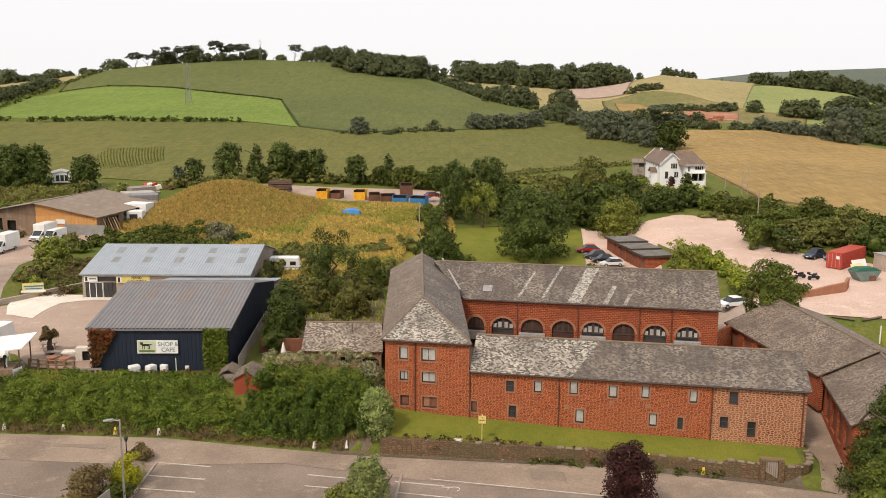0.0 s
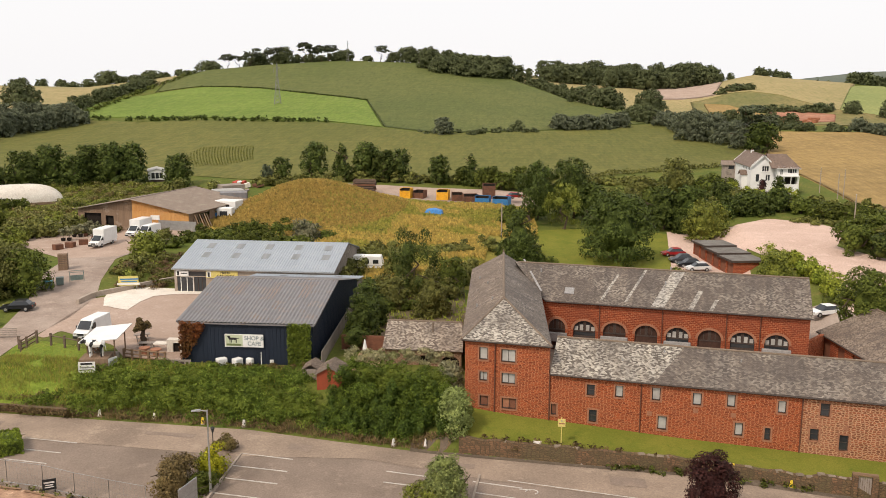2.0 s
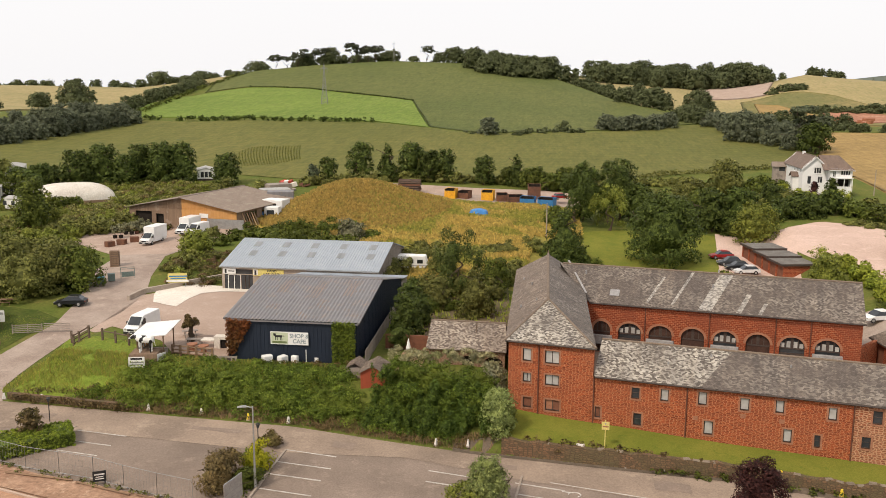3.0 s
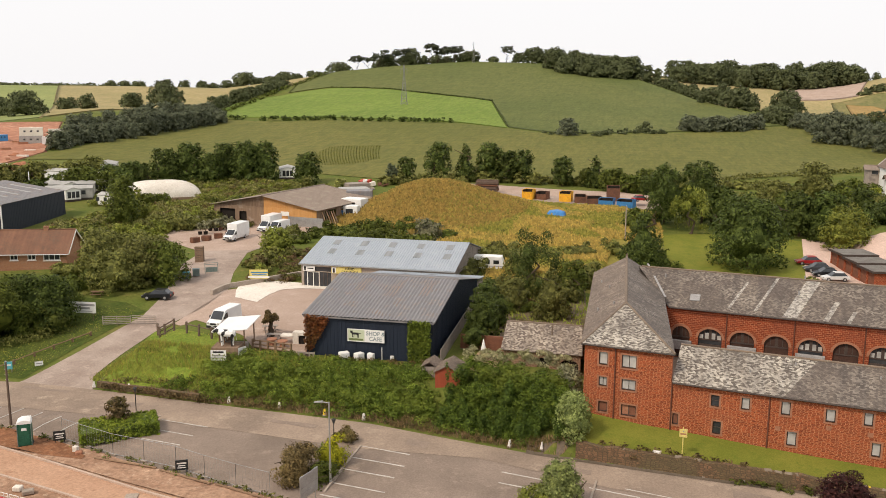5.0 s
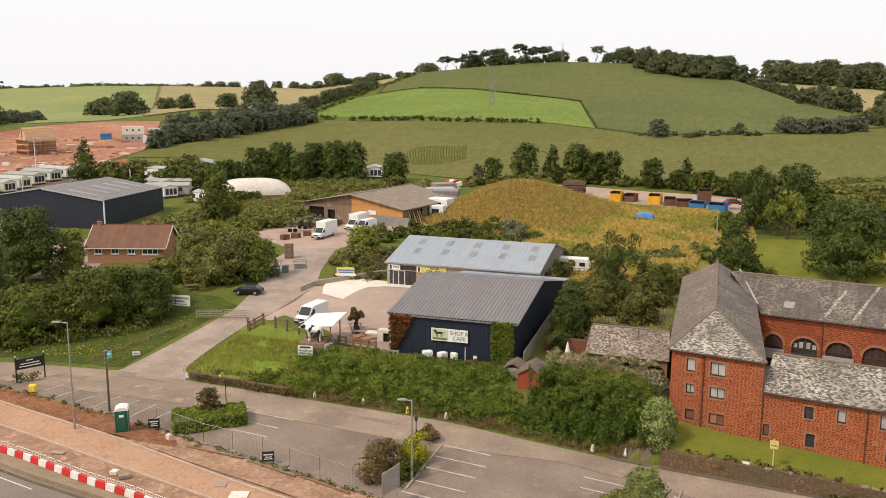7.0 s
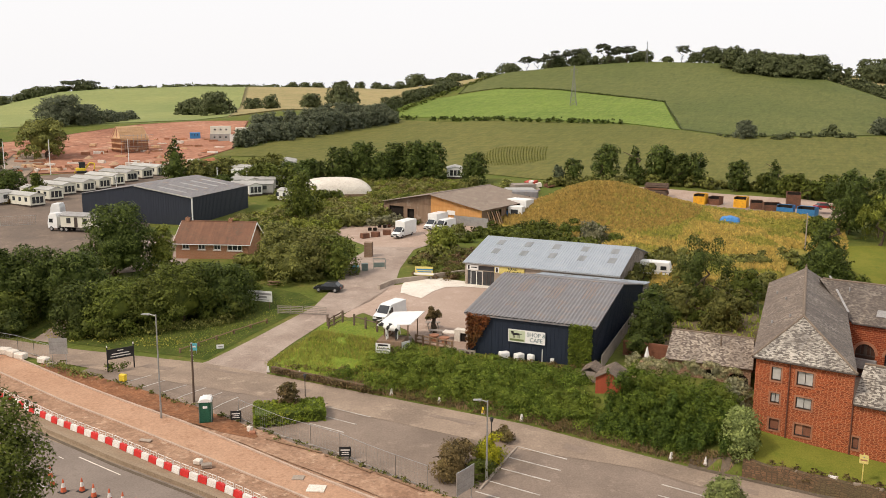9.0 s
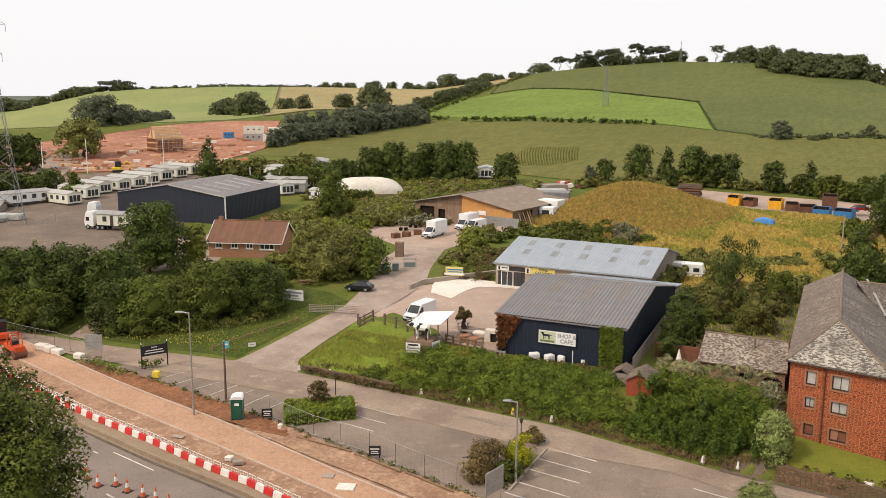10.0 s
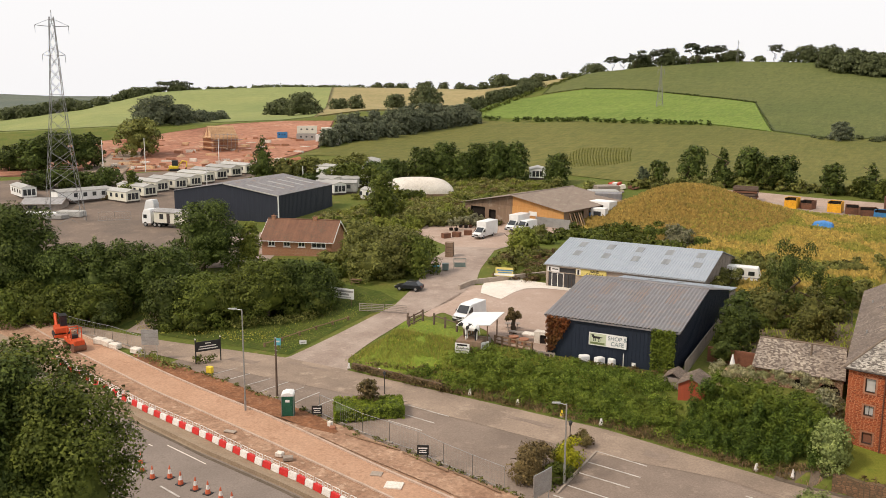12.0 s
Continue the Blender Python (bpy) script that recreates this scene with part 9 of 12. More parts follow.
for name, n, tone, label, seed in (("garden_scrub", 420, "scrub_pale", "straggling olive scrub in the nursery ground", 71), ("nursery_scrub", 300, "leaf_light", "light green shrubs and saplings in the nursery", 73), ("rough_scrub", 150, "leaf_light", "dense green scrub round the nursery", 75), ("dry_scrub", 120, "leaf_brown", "dry brown weeds in the nursery ground", 77)):
    spots = [(x, y, rngc.uniform(0.8, 2.0), rngc.uniform(0.0, 0.9)) for x, y in scatter(n, -152, -93, 145, 222, seed, in_scrub)]
    cover(name, spots, 1.1, 0.3, 120, tone, label, "undergrowth", seed + 1)
# the low retaining wall under the drive bank
wall_line = [(-58.0 + 0.8 * i, float(bank_foot(-58.0 + 0.8 * i)) + 0.35) for i in range(17)]
tagged(part("bank_wall", box_line(wall_line, 0.22, -0.2, 0.68), M["old_wall"], None), "low brown stone wall under the grass bank", "wall", "", "structure")
band("wall_growth", [(-57, 78.6), (-54, 78.4), (-50, 78.1), (-46.5, 77.8), (-43, 77.7)], 0.9, 1.0, "leaf_brown", "dry brown growth over the bank wall", 0.5, 0.16, 60, 79, "undergrowth")

spots = [(x, y, rngc.uniform(0.6, 1.5), rngc.uniform(0.0, 0.7)) for x, y in scatter(90, -68, -50.5, 119.8, 142, 81, lambda x, y: x > -59.6 + (y - 119.7) * -0.363 and not (x > -53 and y < 134))]
cover("apron_scrub", spots, 0.6, 0.2, 150, "leaf_olive", "straggling weeds and shrubs behind the apron wall", "undergrowth", 82)
spots = [(x, y, rngc.uniform(0.6, 1.3), rngc.uniform(0.0, 0.5)) for x, y in scatter(90, -68, -50.5, 119.8, 142, 83, lambda x, y: x > -59.6 + (y - 119.7) * -0.363 and not (x > -53 and y < 134))]
cover("apron_weeds", spots, 0.5, 0.2, 120, "dead_grass", "dry brown weeds behind the apron wall", "undergrowth", 84)

band("verge_scrub", [(-95, 82.0), (-88, 82.5), (-82, 84.0), (-76, 87.0), (-73, 92.0)], 3.0, 1.3, "leaf_olive", "low scrub under the trees by the drive", 0.6, 0.22, 60, 71, "undergrowth")
band("verge_weeds", [(-95, 79.5), (-84, 80.0), (-76, 82.0), (-72, 86.0)], 3.6, 0.6, "weeds", "seeding weeds on the grass slope", 0.9, 0.18, 26, 72, "undergrowth")
band("bank_foot_weeds", [(-58, 80.2), (-52, 80.4), (-47, 80.6)], 0.9, 0.6, "leaf_brown", "dry weeds along the foot of the grass bank", 0.5, 0.16, 26, 73, "undergrowth")


# ---- vehicles ----
def wheel_part(parent, x, y, r, w=0.2):
    bm = bmesh.new()
    rod(bm, (x, y - w / 2, r), (x, y + w / 2, r), r, r, 14)
    tyre = part("wheel", bm, M["rubber"], parent)
    bm = bmesh.new()
    s = math.copysign(1, y)
    rod(bm, (x, y + s * (w / 2 - 0.01), r), (x, y + s * (w / 2 + 0.012), r), r * 0.62, r * 0.58, 12)
    part("rim", bm, M["steel"], tyre)


def profile_body(pts, half, tuck):
    """A body from a side outline (x, z, share of the width), rounded."""
    bm = bmesh.new()
    a = [bm.verts.new((x, -half * k, z)) for x, z, k in pts]
    b = [bm.verts.new((x, half * k, z)) for x, z, k in pts]
    bm.faces.new(a)
    bm.faces.new(b[::-1])
    for i in range(len(a)):
        j = (i + 1) % len(a)
        bm.faces.new((a[j], a[i], b[i], b[j]))
    bmesh.ops.bevel(bm, geom=list(bm.edges), offset=tuck, segments=2, affect="EDGES", profile=0.6)
    return bm


def car(x, y, heading, colour, label, tall=1.45, long=4.2, z=None):
    """Nose along +x at heading 0."""
    g = (ground_at(x, y) + 0.08) if z is None else z
    b = thing("car", label, "car", "", pose(x, y, g, 0, 0, heading))
    p = paint(*colour)
    h = long / 2
    part("body", profile_body([(-h, 0.35, 1), (h, 0.32, 1), (h, 0.62, 0.97), (h * 0.52, 0.86, 0.98), (-h * 0.9, 0.92, 0.98), (-h, 0.8, 0.97)], 0.86, 0.07), p, b)
    part("cabin", profile_body([(-h * 0.88, 0.86, 0.95), (h * 0.5, 0.82, 0.95), (h * 0.12, tall - 0.02, 0.76), (-h * 0.55, tall, 0.76)], 0.85, 0.05), M["car_glass"], b, "dark car windows")
    part("roof", profile_body([(-h * 0.62, tall - 0.05, 0.79), (h * 0.14, tall - 0.07, 0.79), (h * 0.08, tall + 0.02, 0.72), (-h * 0.52, tall + 0.03, 0.72)], 0.85, 0.03), p, b)
    for s in (-1, 1):
        part("headlight", boxes((h - 0.12, h + 0.01, s * 0.62 - 0.16, s * 0.62 + 0.16, 0.55, 0.68)), M["blind"], b)
        part("tail_light", boxes((-h - 0.01, -h + 0.1, s * 0.66 - 0.12, s * 0.66 + 0.12, 0.62, 0.8)), M["red_paint"], b)
        for wx in (-h * 0.6, h * 0.62):
            wheel_part(b, wx, s * 0.78, 0.32)
    part("number_plate", boxes((h, h + 0.015, -0.26, 0.26, 0.4, 0.5)), M["white"], b)
    return b


def van(x, y, heading, label, colour=("van_white", (0.78, 0.78, 0.76)), long=5.3, tall=2.25, z=None):
    g = (ground_at(x, y) + 0.08) if z is None else z
    b = thing("van", label, "van", "", pose(x, y, g, 0, 0, heading))
    p = paint(*colour)
    h = long / 2
    part("body", profile_body([(-h, 0.4, 1), (h, 0.38, 1), (h, 0.95, 0.96), (h * 0.72, 1.2, 0.95), (h * 0.42, tall - 0.1, 0.86), (h * 0.3, tall, 0.84), (-h, tall, 0.84)], 0.98, 0.09), p, b)
    s = math.hypot(h * 0.3, tall - 1.3)
    bm = bmesh.new()
    slab(bm, [(h * 0.735, -0.78, 1.24), (h * 0.735, 0.78, 1.24), (h * 0.46, 0.72, tall - 0.16), (h * 0.46, -0.72, tall - 0.16)], -0.03)
    part("windscreen", bm, M["car_glass"], b)
    for k in (-1, 1):
        bm = bmesh.new()
        pts = [(h * 0.66, k * 0.965, 1.25), (h * 0.28, k * 0.965, 1.25), (h * 0.28, k * 0.9, tall - 0.35), (h * 0.44, k * 0.9, tall - 0.35)]
        f = [bm.verts.new(v) for v in pts]
        g2 = [bm.verts.new((v[0], v[1] + k * 0.02, v[2])) for v in pts]
        bm.faces.new(f), bm.faces.new(g2[::-1])
        for i in range(4):
            j = (i + 1) % 4
            bm.faces.new((f[j], f[i], g2[i], g2[j]))
        part("side_window", bm, M["car_glass"], b)
        part("mirror", boxes((h * 0.6, h * 0.64, k * 1.02 - 0.08, k * 1.02 + 0.08, 1.3, 1.6)), M["black"], b)
        part("headlight", boxes((h - 0.15, h + 0.012, k * 0.7 - 0.14, k * 0.7 + 0.14, 0.72, 0.95)), M["blind"], b)
        for wx in (-h * 0.55, h * 0.6):
            wheel_part(b, wx, k * 0.88, 0.35)
    part("bumper", boxes((h - 0.1, h + 0.06, -0.94, 0.94, 0.3, 0.58)), M["black"], b)
    part("grille", boxes((h - 0.05, h + 0.02, -0.45, 0.45, 0.66, 0.9)), M["black"], b)
    part("number_plate", boxes((h + 0.06, h + 0.07, -0.26, 0.26, 0.4, 0.5)), M["white"], b)
    return b


def box_van(x, y, heading, label):
    b = van(x, y, heading, label, long=6.6, tall=2.2)
    part("cargo_box", soft_box(-3.35, 1.35, -1.08, 1.08, 0.75, 3.2, 0.05), paint("van_white", (0.78, 0.78, 0.76)), b, "tall white cargo box")
    return b


van(-51.6, 96.4, -94, "white panel van parked at the yard edge", z=3.0)
box_van(-77.4, 150.4, -93, "white box van parked on the yard")
box_van(-75.0, 160.2, -95, "white box van parked by the barn")
van(-72.2, 158.8, -100, "white van parked beside the box van")
car(-68.4, 108.3, 193, ("car_black", (0.015, 0.016, 0.018)), "black hatchback parked at the drive's edge")
car(26.9, 158.6, 190, ("car_red", (0.32, 0.02, 0.02)), "dark red car in the garage court")
car(27.6, 154.0, 190, ("car_slate", (0.05, 0.055, 0.06)), "dark grey car in the garage court", 1.5)
car(28.4, 151.0, 190, ("car_black", (0.015, 0.016, 0.018)), "black car in the garage court")
car(29.4, 148.2, 190, ("car_silver", (0.62, 0.62, 0.61)), "silver car in the garage court")
car(39.2, 114.4, 200, ("van_white", (0.78, 0.78, 0.76)), "white car parked behind the barn")
car(61.6, 141.2, 215, ("car_navy", (0.03, 0.04, 0.075)), "dark blue car on the gravel lot", 1.6)
car(64.3, 139.6, 215, ("car_blue", (0.05, 0.09, 0.2)), "blue car on the gravel lot", 1.6)
car(-93.0, 172.5 - 6, 60, ("car_slate", (0.05, 0.055, 0.06)), "dark car among the nursery plants")
car(-97.5, 161.0, 100, ("car_black", (0.015, 0.016, 0.018)), "black car among the nursery plants")
car(64.0, 191.5, 10, ("car_slate", (0.05, 0.055, 0.06)), "dark car parked below the white house")
car(-2.5, 207.0, 30, ("car_red", (0.32, 0.02, 0.02)), "red car body among scrap metal", z=7.2)


def trailer_caravan(x, y, heading):
    g = ground_at(x, y)
    b = thing("touring_caravan", "white touring caravan behind the shed", "caravan", "", pose(x, y, g, 0, 0, heading))
    part("body", profile_body([(-2.6, 0.55, 1), (2.4, 0.55, 1), (2.7, 1.1, 1), (2.35, 2.5, 0.97), (-2.3, 2.55, 0.97), (-2.7, 1.2, 1)], 1.1, 0.1), M["white"], b)
    for k in (-1.6, 0.0, 1.5):
        part("window", boxes((k - 0.45, k + 0.45, -1.13, -1.06, 1.35, 1.95)), M["car_glass"], b)
    part("stripe", boxes((-2.5, 2.5, -1.125, -1.07, 0.95, 1.05)), paint("grey_stripe", (0.3, 0.3, 0.32)), b)
    for s in (-1, 1):
        wheel_part(b, 0.2, s * 1.0, 0.32)
    part("drawbar", rods([((2.4, 0, 0.5), (3.6, 0, 0.45), 0.06)]), M["steel"], b)


trailer_caravan(-25.2, 134.6, 5)


def lorry():
    x, y = -147.5, 130.0
    g = ground_at(x, y) + 0.1
    b = thing("lorry", "white lorry carrying a mobile home", "lorry", "", pose(x, y, g, 0, 0, 188))
    w = paint("van_white", (0.78, 0.78, 0.76))
    part("cab", profile_body([(0, 0.7, 1), (2.3, 0.6, 1), (2.45, 1.6, 0.97), (2.2, 3.0, 0.95), (1.9, 3.7, 0.9), (0.3, 3.75, 0.9), (0, 3.0, 1)], 1.25, 0.1), w, b)
    part("windscreen", slab(bmesh.new(), [(2.47, -1.05, 1.75), (2.47, 1.05, 1.75), (2.25, 1.0, 2.75), (2.25, -1.0, 2.75)], -0.03), M["car_glass"], b)
    part("side_window", boxes((1.1, 1.95, 1.2, 1.27, 1.8, 2.6)), M["car_glass"], b)
    part("chassis", boxes((-13, 0.1, -0.6, 0.6, 0.8, 1.1)), M["black"], b)
    for wx in (1.5, -1.0, -2.2, -10.2, -11.4):
        for s in (-1, 1):
            wheel_part(b, wx, s * 1.1, 0.5, 0.3)
    hm = thing("mobile_home", "pale grey mobile home loaded on the lorry", "mobile home", "", pose(x, y, g + 1.1, 0, 0, 188))
    part("body", boxes((-13.5, -1.2, -1.6, 1.6, 0, 2.4)), M["cream"], hm)
    part("roof", slab(slab(bmesh.new(), [(-13.8, 1.8, 2.4), (-0.9, 1.8, 2.4), (-0.9, 0, 3.0), (-13.8, 0, 3.0)], 0.1), [(-0.9, -1.8, 2.4), (-13.8, -1.8, 2.4), (-13.8, 0, 3.0), (-0.9, 0, 3.0)], 0.1), M["lead"], hm)
    for k in (-3.2, -7.2, -10.5):
        part("window", boxes((k - 0.5, k + 0.5, 1.58, 1.64, 0.8, 1.9)), M["glass"], hm)
    part("door", boxes((-5.4, -4.6, 1.58, 1.65, 0.05, 2.1)), M["dark_frame"], hm)
    c = thing("lorry", "white lorry cab parked by the barn", "lorry", "", pose(-157.5, 139.5, ground_at(-157.5, 139.5) + 0.1, 0, 0, 200))
    part("cab", profile_body([(0, 0.7, 1), (2.3, 0.6, 1), (2.45, 1.6, 0.97), (2.2, 3.0, 0.95), (1.9, 3.9, 0.9), (0.3, 3.95, 0.9), (0, 3.0, 1)], 1.25, 0.1), w, c)
    part("windscreen", slab(bmesh.new(), [(2.47, -1.05, 1.75), (2.47, 1.05, 1.75), (2.25, 1.0, 2.75), (2.25, -1.0, 2.75)], -0.03), M["car_glass"], c)
    part("chassis", boxes((-6.5, 0.1, -0.6, 0.6, 0.8, 1.1)), M["black"], c)
    for wx in (1.5, -4.0, -5.4):
        for s in (-1, 1):
            wheel_part(c, wx, s * 1.1, 0.5, 0.3)


lorry()


def excavator(x, y, heading, label, size=1.0):
    g = ground_at(x, y) + 0.1
    b = thing("mini_excavator", label, "excavator", "", pose(x, y, g, 0, 0, heading) @ Matrix.Scale(size, 4))
    for s in (-1, 1):
        part("track", soft_box(-1.1, 1.1, s * 0.8 - 0.2, s * 0.8 + 0.2, 0, 0.5, 0.12), M["rubber"], b)
    part("undercarriage", boxes((-0.7, 0.7, -0.6, 0.6, 0.2, 0.55)), M["rust"], b)
    part("house", soft_box(-1.3, 0.9, -0.8, 0.8, 0.56, 1.25, 0.1), M["orange_paint"], b)
    cab = part("cab", boxes((-0.5, -0.42, -0.72, -0.64, 1.25, 2.5), (-0.5, -0.42, 0.0, 0.08, 1.25, 2.5), (0.72, 0.8, -0.72, -0.64, 1.25, 2.5), (0.72, 0.8, 0.0, 0.08, 1.25, 2.5)), M["black"], b)
    part("cab_glass", boxes((-0.46, 0.76, -0.68, 0.04, 1.27, 2.45)), M["car_glass"], cab)
    part("cab_roof", soft_box(-0.6, 0.9, -0.78, 0.14, 2.5, 2.62, 0.04), M["black"], cab)
    part("boom", rods([((0.7, 0.35, 1.0), (1.8, 0.35, 2.4), 0.16), ((1.8, 0.35, 2.4), (2.9, 0.35, 2.2), 0.14)], 4), M["orange_paint"], b)
    part("dipper", rods([((2.9, 0.35, 2.25), (2.7, 0.35, 0.8), 0.12)], 4), M["orange_paint"], b)
    part("bucket", profile_body([(2.4, 0.3, 1), (2.9, 0.25, 1), (2.95, 0.8, 1), (2.6, 0.85, 1)], 0.35, 0.03), M["rust"], b)
    part("blade", boxes((-1.6, -1.5, -0.95, 0.95, 0.05, 0.45)), M["orange_paint"], b)
    return b


excavator(-99.0, 70.6, 150, "orange mini excavator on the footway works", 1.05)
excavator(-116.0, 74.4, 20, "red mini excavator at the end of the works", 1.3)


def roller(x, y, heading):
    g = ground_at(x, y) + 0.1
    b = thing("road_roller", "small orange road roller on the works", "roller", "", pose(x, y, g, 0, 0, heading) @ Matrix.Scale(1.3, 4))
    for wx in (-0.95, 0.95):
        bm = bmesh.new()
        rod(bm, (wx, -0.6, 0.42), (wx, 0.6, 0.42), 0.42, 0.42, 18)
        part("drum", bm, M["rust"], b)
    part("body", soft_box(-1.3, 1.3, -0.5, 0.5, 0.62, 1.15, 0.08), M["orange_paint"], b)
    part("seat", boxes((-0.3, 0.2, -0.3, 0.3, 1.15, 1.5)), M["black"], b)
    for sx in (-0.6, 0.3):
        part("roll_bar", rods([((sx, -0.5, 1.1), (sx, -0.5, 2.2), 0.05), ((sx, 0.5, 1.1), (sx, 0.5, 2.2), 0.05), ((sx, -0.5, 2.2), (sx, 0.5, 2.2), 0.05)]), M["orange_paint"], b)


roller(-92.6, 67.8, 165)


# ---- street furniture and the works ----
def street_lamp(x, y, high, arm, heading, base=0.0):
    b = thing("street_lamp", "grey steel street lamp with a flat head", "street lamp", "", pose(x, y, base, 0, 0, heading))
    part("column", rods([((0, 0, -0.3), (0, 0, 1.6), 0.11), ((0, 0, 1.6), (0, 0, high), 0.085, 0.06)], 10), M["steel"], b)
    part("arm", rods([((0, 0, high - 0.1), (arm * 0.5, 0, high - 0.02), 0.04)], 6), M["steel"], b)
    part("lamp_head", profile_body([(arm * 0.4, high - 0.1, 1), (arm * 1.0, high - 0.12, 0.7), (arm * 0.98, high - 0.02, 0.6), (arm * 0.42, high + 0.06, 0.9)], 0.16, 0.02), M["steel"], b)


street_lamp(-25.0, 63.7, 6.95, 1.25, 187)
street_lamp(-59.7, 63.05, 10.75, 1.6, 190, -0.25)


def pole(x, y, high, label, material="pole_wood", r=0.13, base=None):
    g = ground_at(x, y) if base is None else base
    b = thing("utility_pole", label, "pole", "", pose(x, y, g))
    part("shaft", rods([((0, 0, -0.4), (0, 0, high), r, r * 0.7)], 8), M[material], b)
    part("cap", rods([((0, 0, high + 0.002), (0, 0, high + 0.1), r * 0.85, r * 0.5)], 8), M["steel"], b)
    for k in range(3):
        part("step_iron", rods([((-r - 0.1, 0, high - 0.8 - 0.5 * k), (r + 0.1, 0, high - 0.8 - 0.5 * k), 0.02)]), M["steel"], b)
    return b


pole(-59.6, 67.8, 6.4, "dark wooden utility pole beside the car park")
pole(-4.6, 166.4, 6.6, "pale slender pole on the waste ground", "kerb", 0.13)
pole(62.1, 169.5, 7.0, "pale wooden pole beside the gravel lot", "kerb")
pole(70.3, 203.2, 6.5, "grey wooden pole near the white house", "kerb")
pole(73.4, 208.4, 6.8, "grey wooden pole near the white house", "kerb")
pole(70.7, 216.8, 6.0, "grey wooden pole near the white house", "kerb")
pole(52.8, 101.0, 2.2, "short white post on the grass verge", "white", 0.1)
for px, py, h in ((-245.3, 182.9, 9), (-229.9, 183.2, 10), (-218.8, 190.3, 10.5), (-204.0, 207.5, 10), (-178.0, 176.0, 6.0), (-160.0, 196.0, 5.0)):
    pole(px, py, h, "pale lamp column on the estate ground", "white", 0.14)


def pylon(x, y, base, high, half, heading, label, r, arms):
    b = thing("pylon", label, "pylon", "", pose(x, y, base, 0, 0, heading))

    def corner(k, u):
        w = half * np.interp(u, (0, 0.36, 0.62, 1.0), (0.66, 0.40, 0.22, 0.075))
        sx, sy = ((1, 1), (-1, 1), (-1, -1), (1, -1))[k % 4]
        return Vector((sx * w, sy * w, u * high))
    levels = [0, 0.1, 0.2, 0.29, 0.37, 0.45, 0.52, 0.58, 0.64, 0.7, 0.76, 0.82, 0.88, 0.94, 1.0]
    for k in range(4):
        part("leg", rods([(corner(k, a), corner(k, c), r) for a, c in zip(levels, levels[1:])], 4), M["grey_metal"], b)
        for q in [q for a, c in zip(levels, levels[1:]) for q in ((corner(k, a), corner(k + 1, c), r * 0.55), (corner(k + 1, a), corner(k, c), r * 0.55))] + [(corner(k, a), corner(k + 1, a), r * 0.5) for a in (0.29, 0.45, 0.64)]:
            part("brace", rods([q], 4), M["grey_metal"], b)
    for u, w in arms:
        z = u * high
        for s in (-1, 1):
            part("cross_arm", rods([((s * 0.3, -0.5, z), (s * w, 0, z + 0.2), r * 0.7), ((s * 0.3, 0.5, z), (s * w, 0, z + 0.2), r * 0.7), ((s * 0.3, 0, z + high * 0.035), (s * w, 0, z + 0.25), r * 0.6)], 4), M["grey_metal"], b)
            part("insulator", rods([((s * w, 0, z + 0.2), (s * w, 0, z - 2.4 * r / 0.12), r * 0.9, r * 0.5)], 5), M["grey_metal"], b)
    part("peak", rods([((0, 0, high * 0.98), (0, 0, high * 1.03), r)], 4), M["grey_metal"], b)
    return b


pylon(-171.0, 125.3, 1.6, 46.2, 6.0, 62, "tall grey lattice pylon behind trees", 0.07, ((0.82, 2.3), (0.955, 3.4)))
PX, PY = place(-16.2, 466)
pylon(PX, PY, ground_at(PX, PY), 20.5, 2.6, 20, "pale lattice pylon standing in a green field", 0.12, ((0.9, 1.6),))
PX, PY = place(-11.7, 640)
pylon(PX, PY, ground_at(PX, PY), 15, 1.2, 20, "faint lattice mast on the hilltop", 0.05, ((0.9, 1.0),))


def toilet():
    b = thing("portable_toilet", "dark green portable toilet with a white roof", "portable toilet", "", pose(-55.0, 64.2, -0.15, 0, 0, 34))
    part("cabin", soft_box(-0.6, 0.6, -0.6, 0.6, 0.12, 2.2, 0.04), M["toilet_green"], b)
    part("skid", boxes((-0.65, 0.65, -0.65, 0.65, 0, 0.118)), M["black"], b)
    bm = profile_body([(-0.66, 2.2, 1), (0.66, 2.2, 1), (0.55, 2.42, 1), (0.2, 2.55, 1), (-0.2, 2.55, 1), (-0.55, 2.42, 1)], 0.64, 0.03)
    part("roof", bm, M["white"], b)
    part("door", boxes((-0.42, 0.42, -0.64, -0.602, 0.2, 2.05)), M["toilet_green"], b)
    part("notice", boxes((-0.22, 0.22, -0.655, -0.642, 1.6, 1.85)), M["white"], b)
    for x in (-0.58, 0.58):
        part("corner_post", boxes((x - 0.03, x + 0.03, -0.635, -0.602, 0.14, 2.18)), M["bin_green"], b)


toilet()

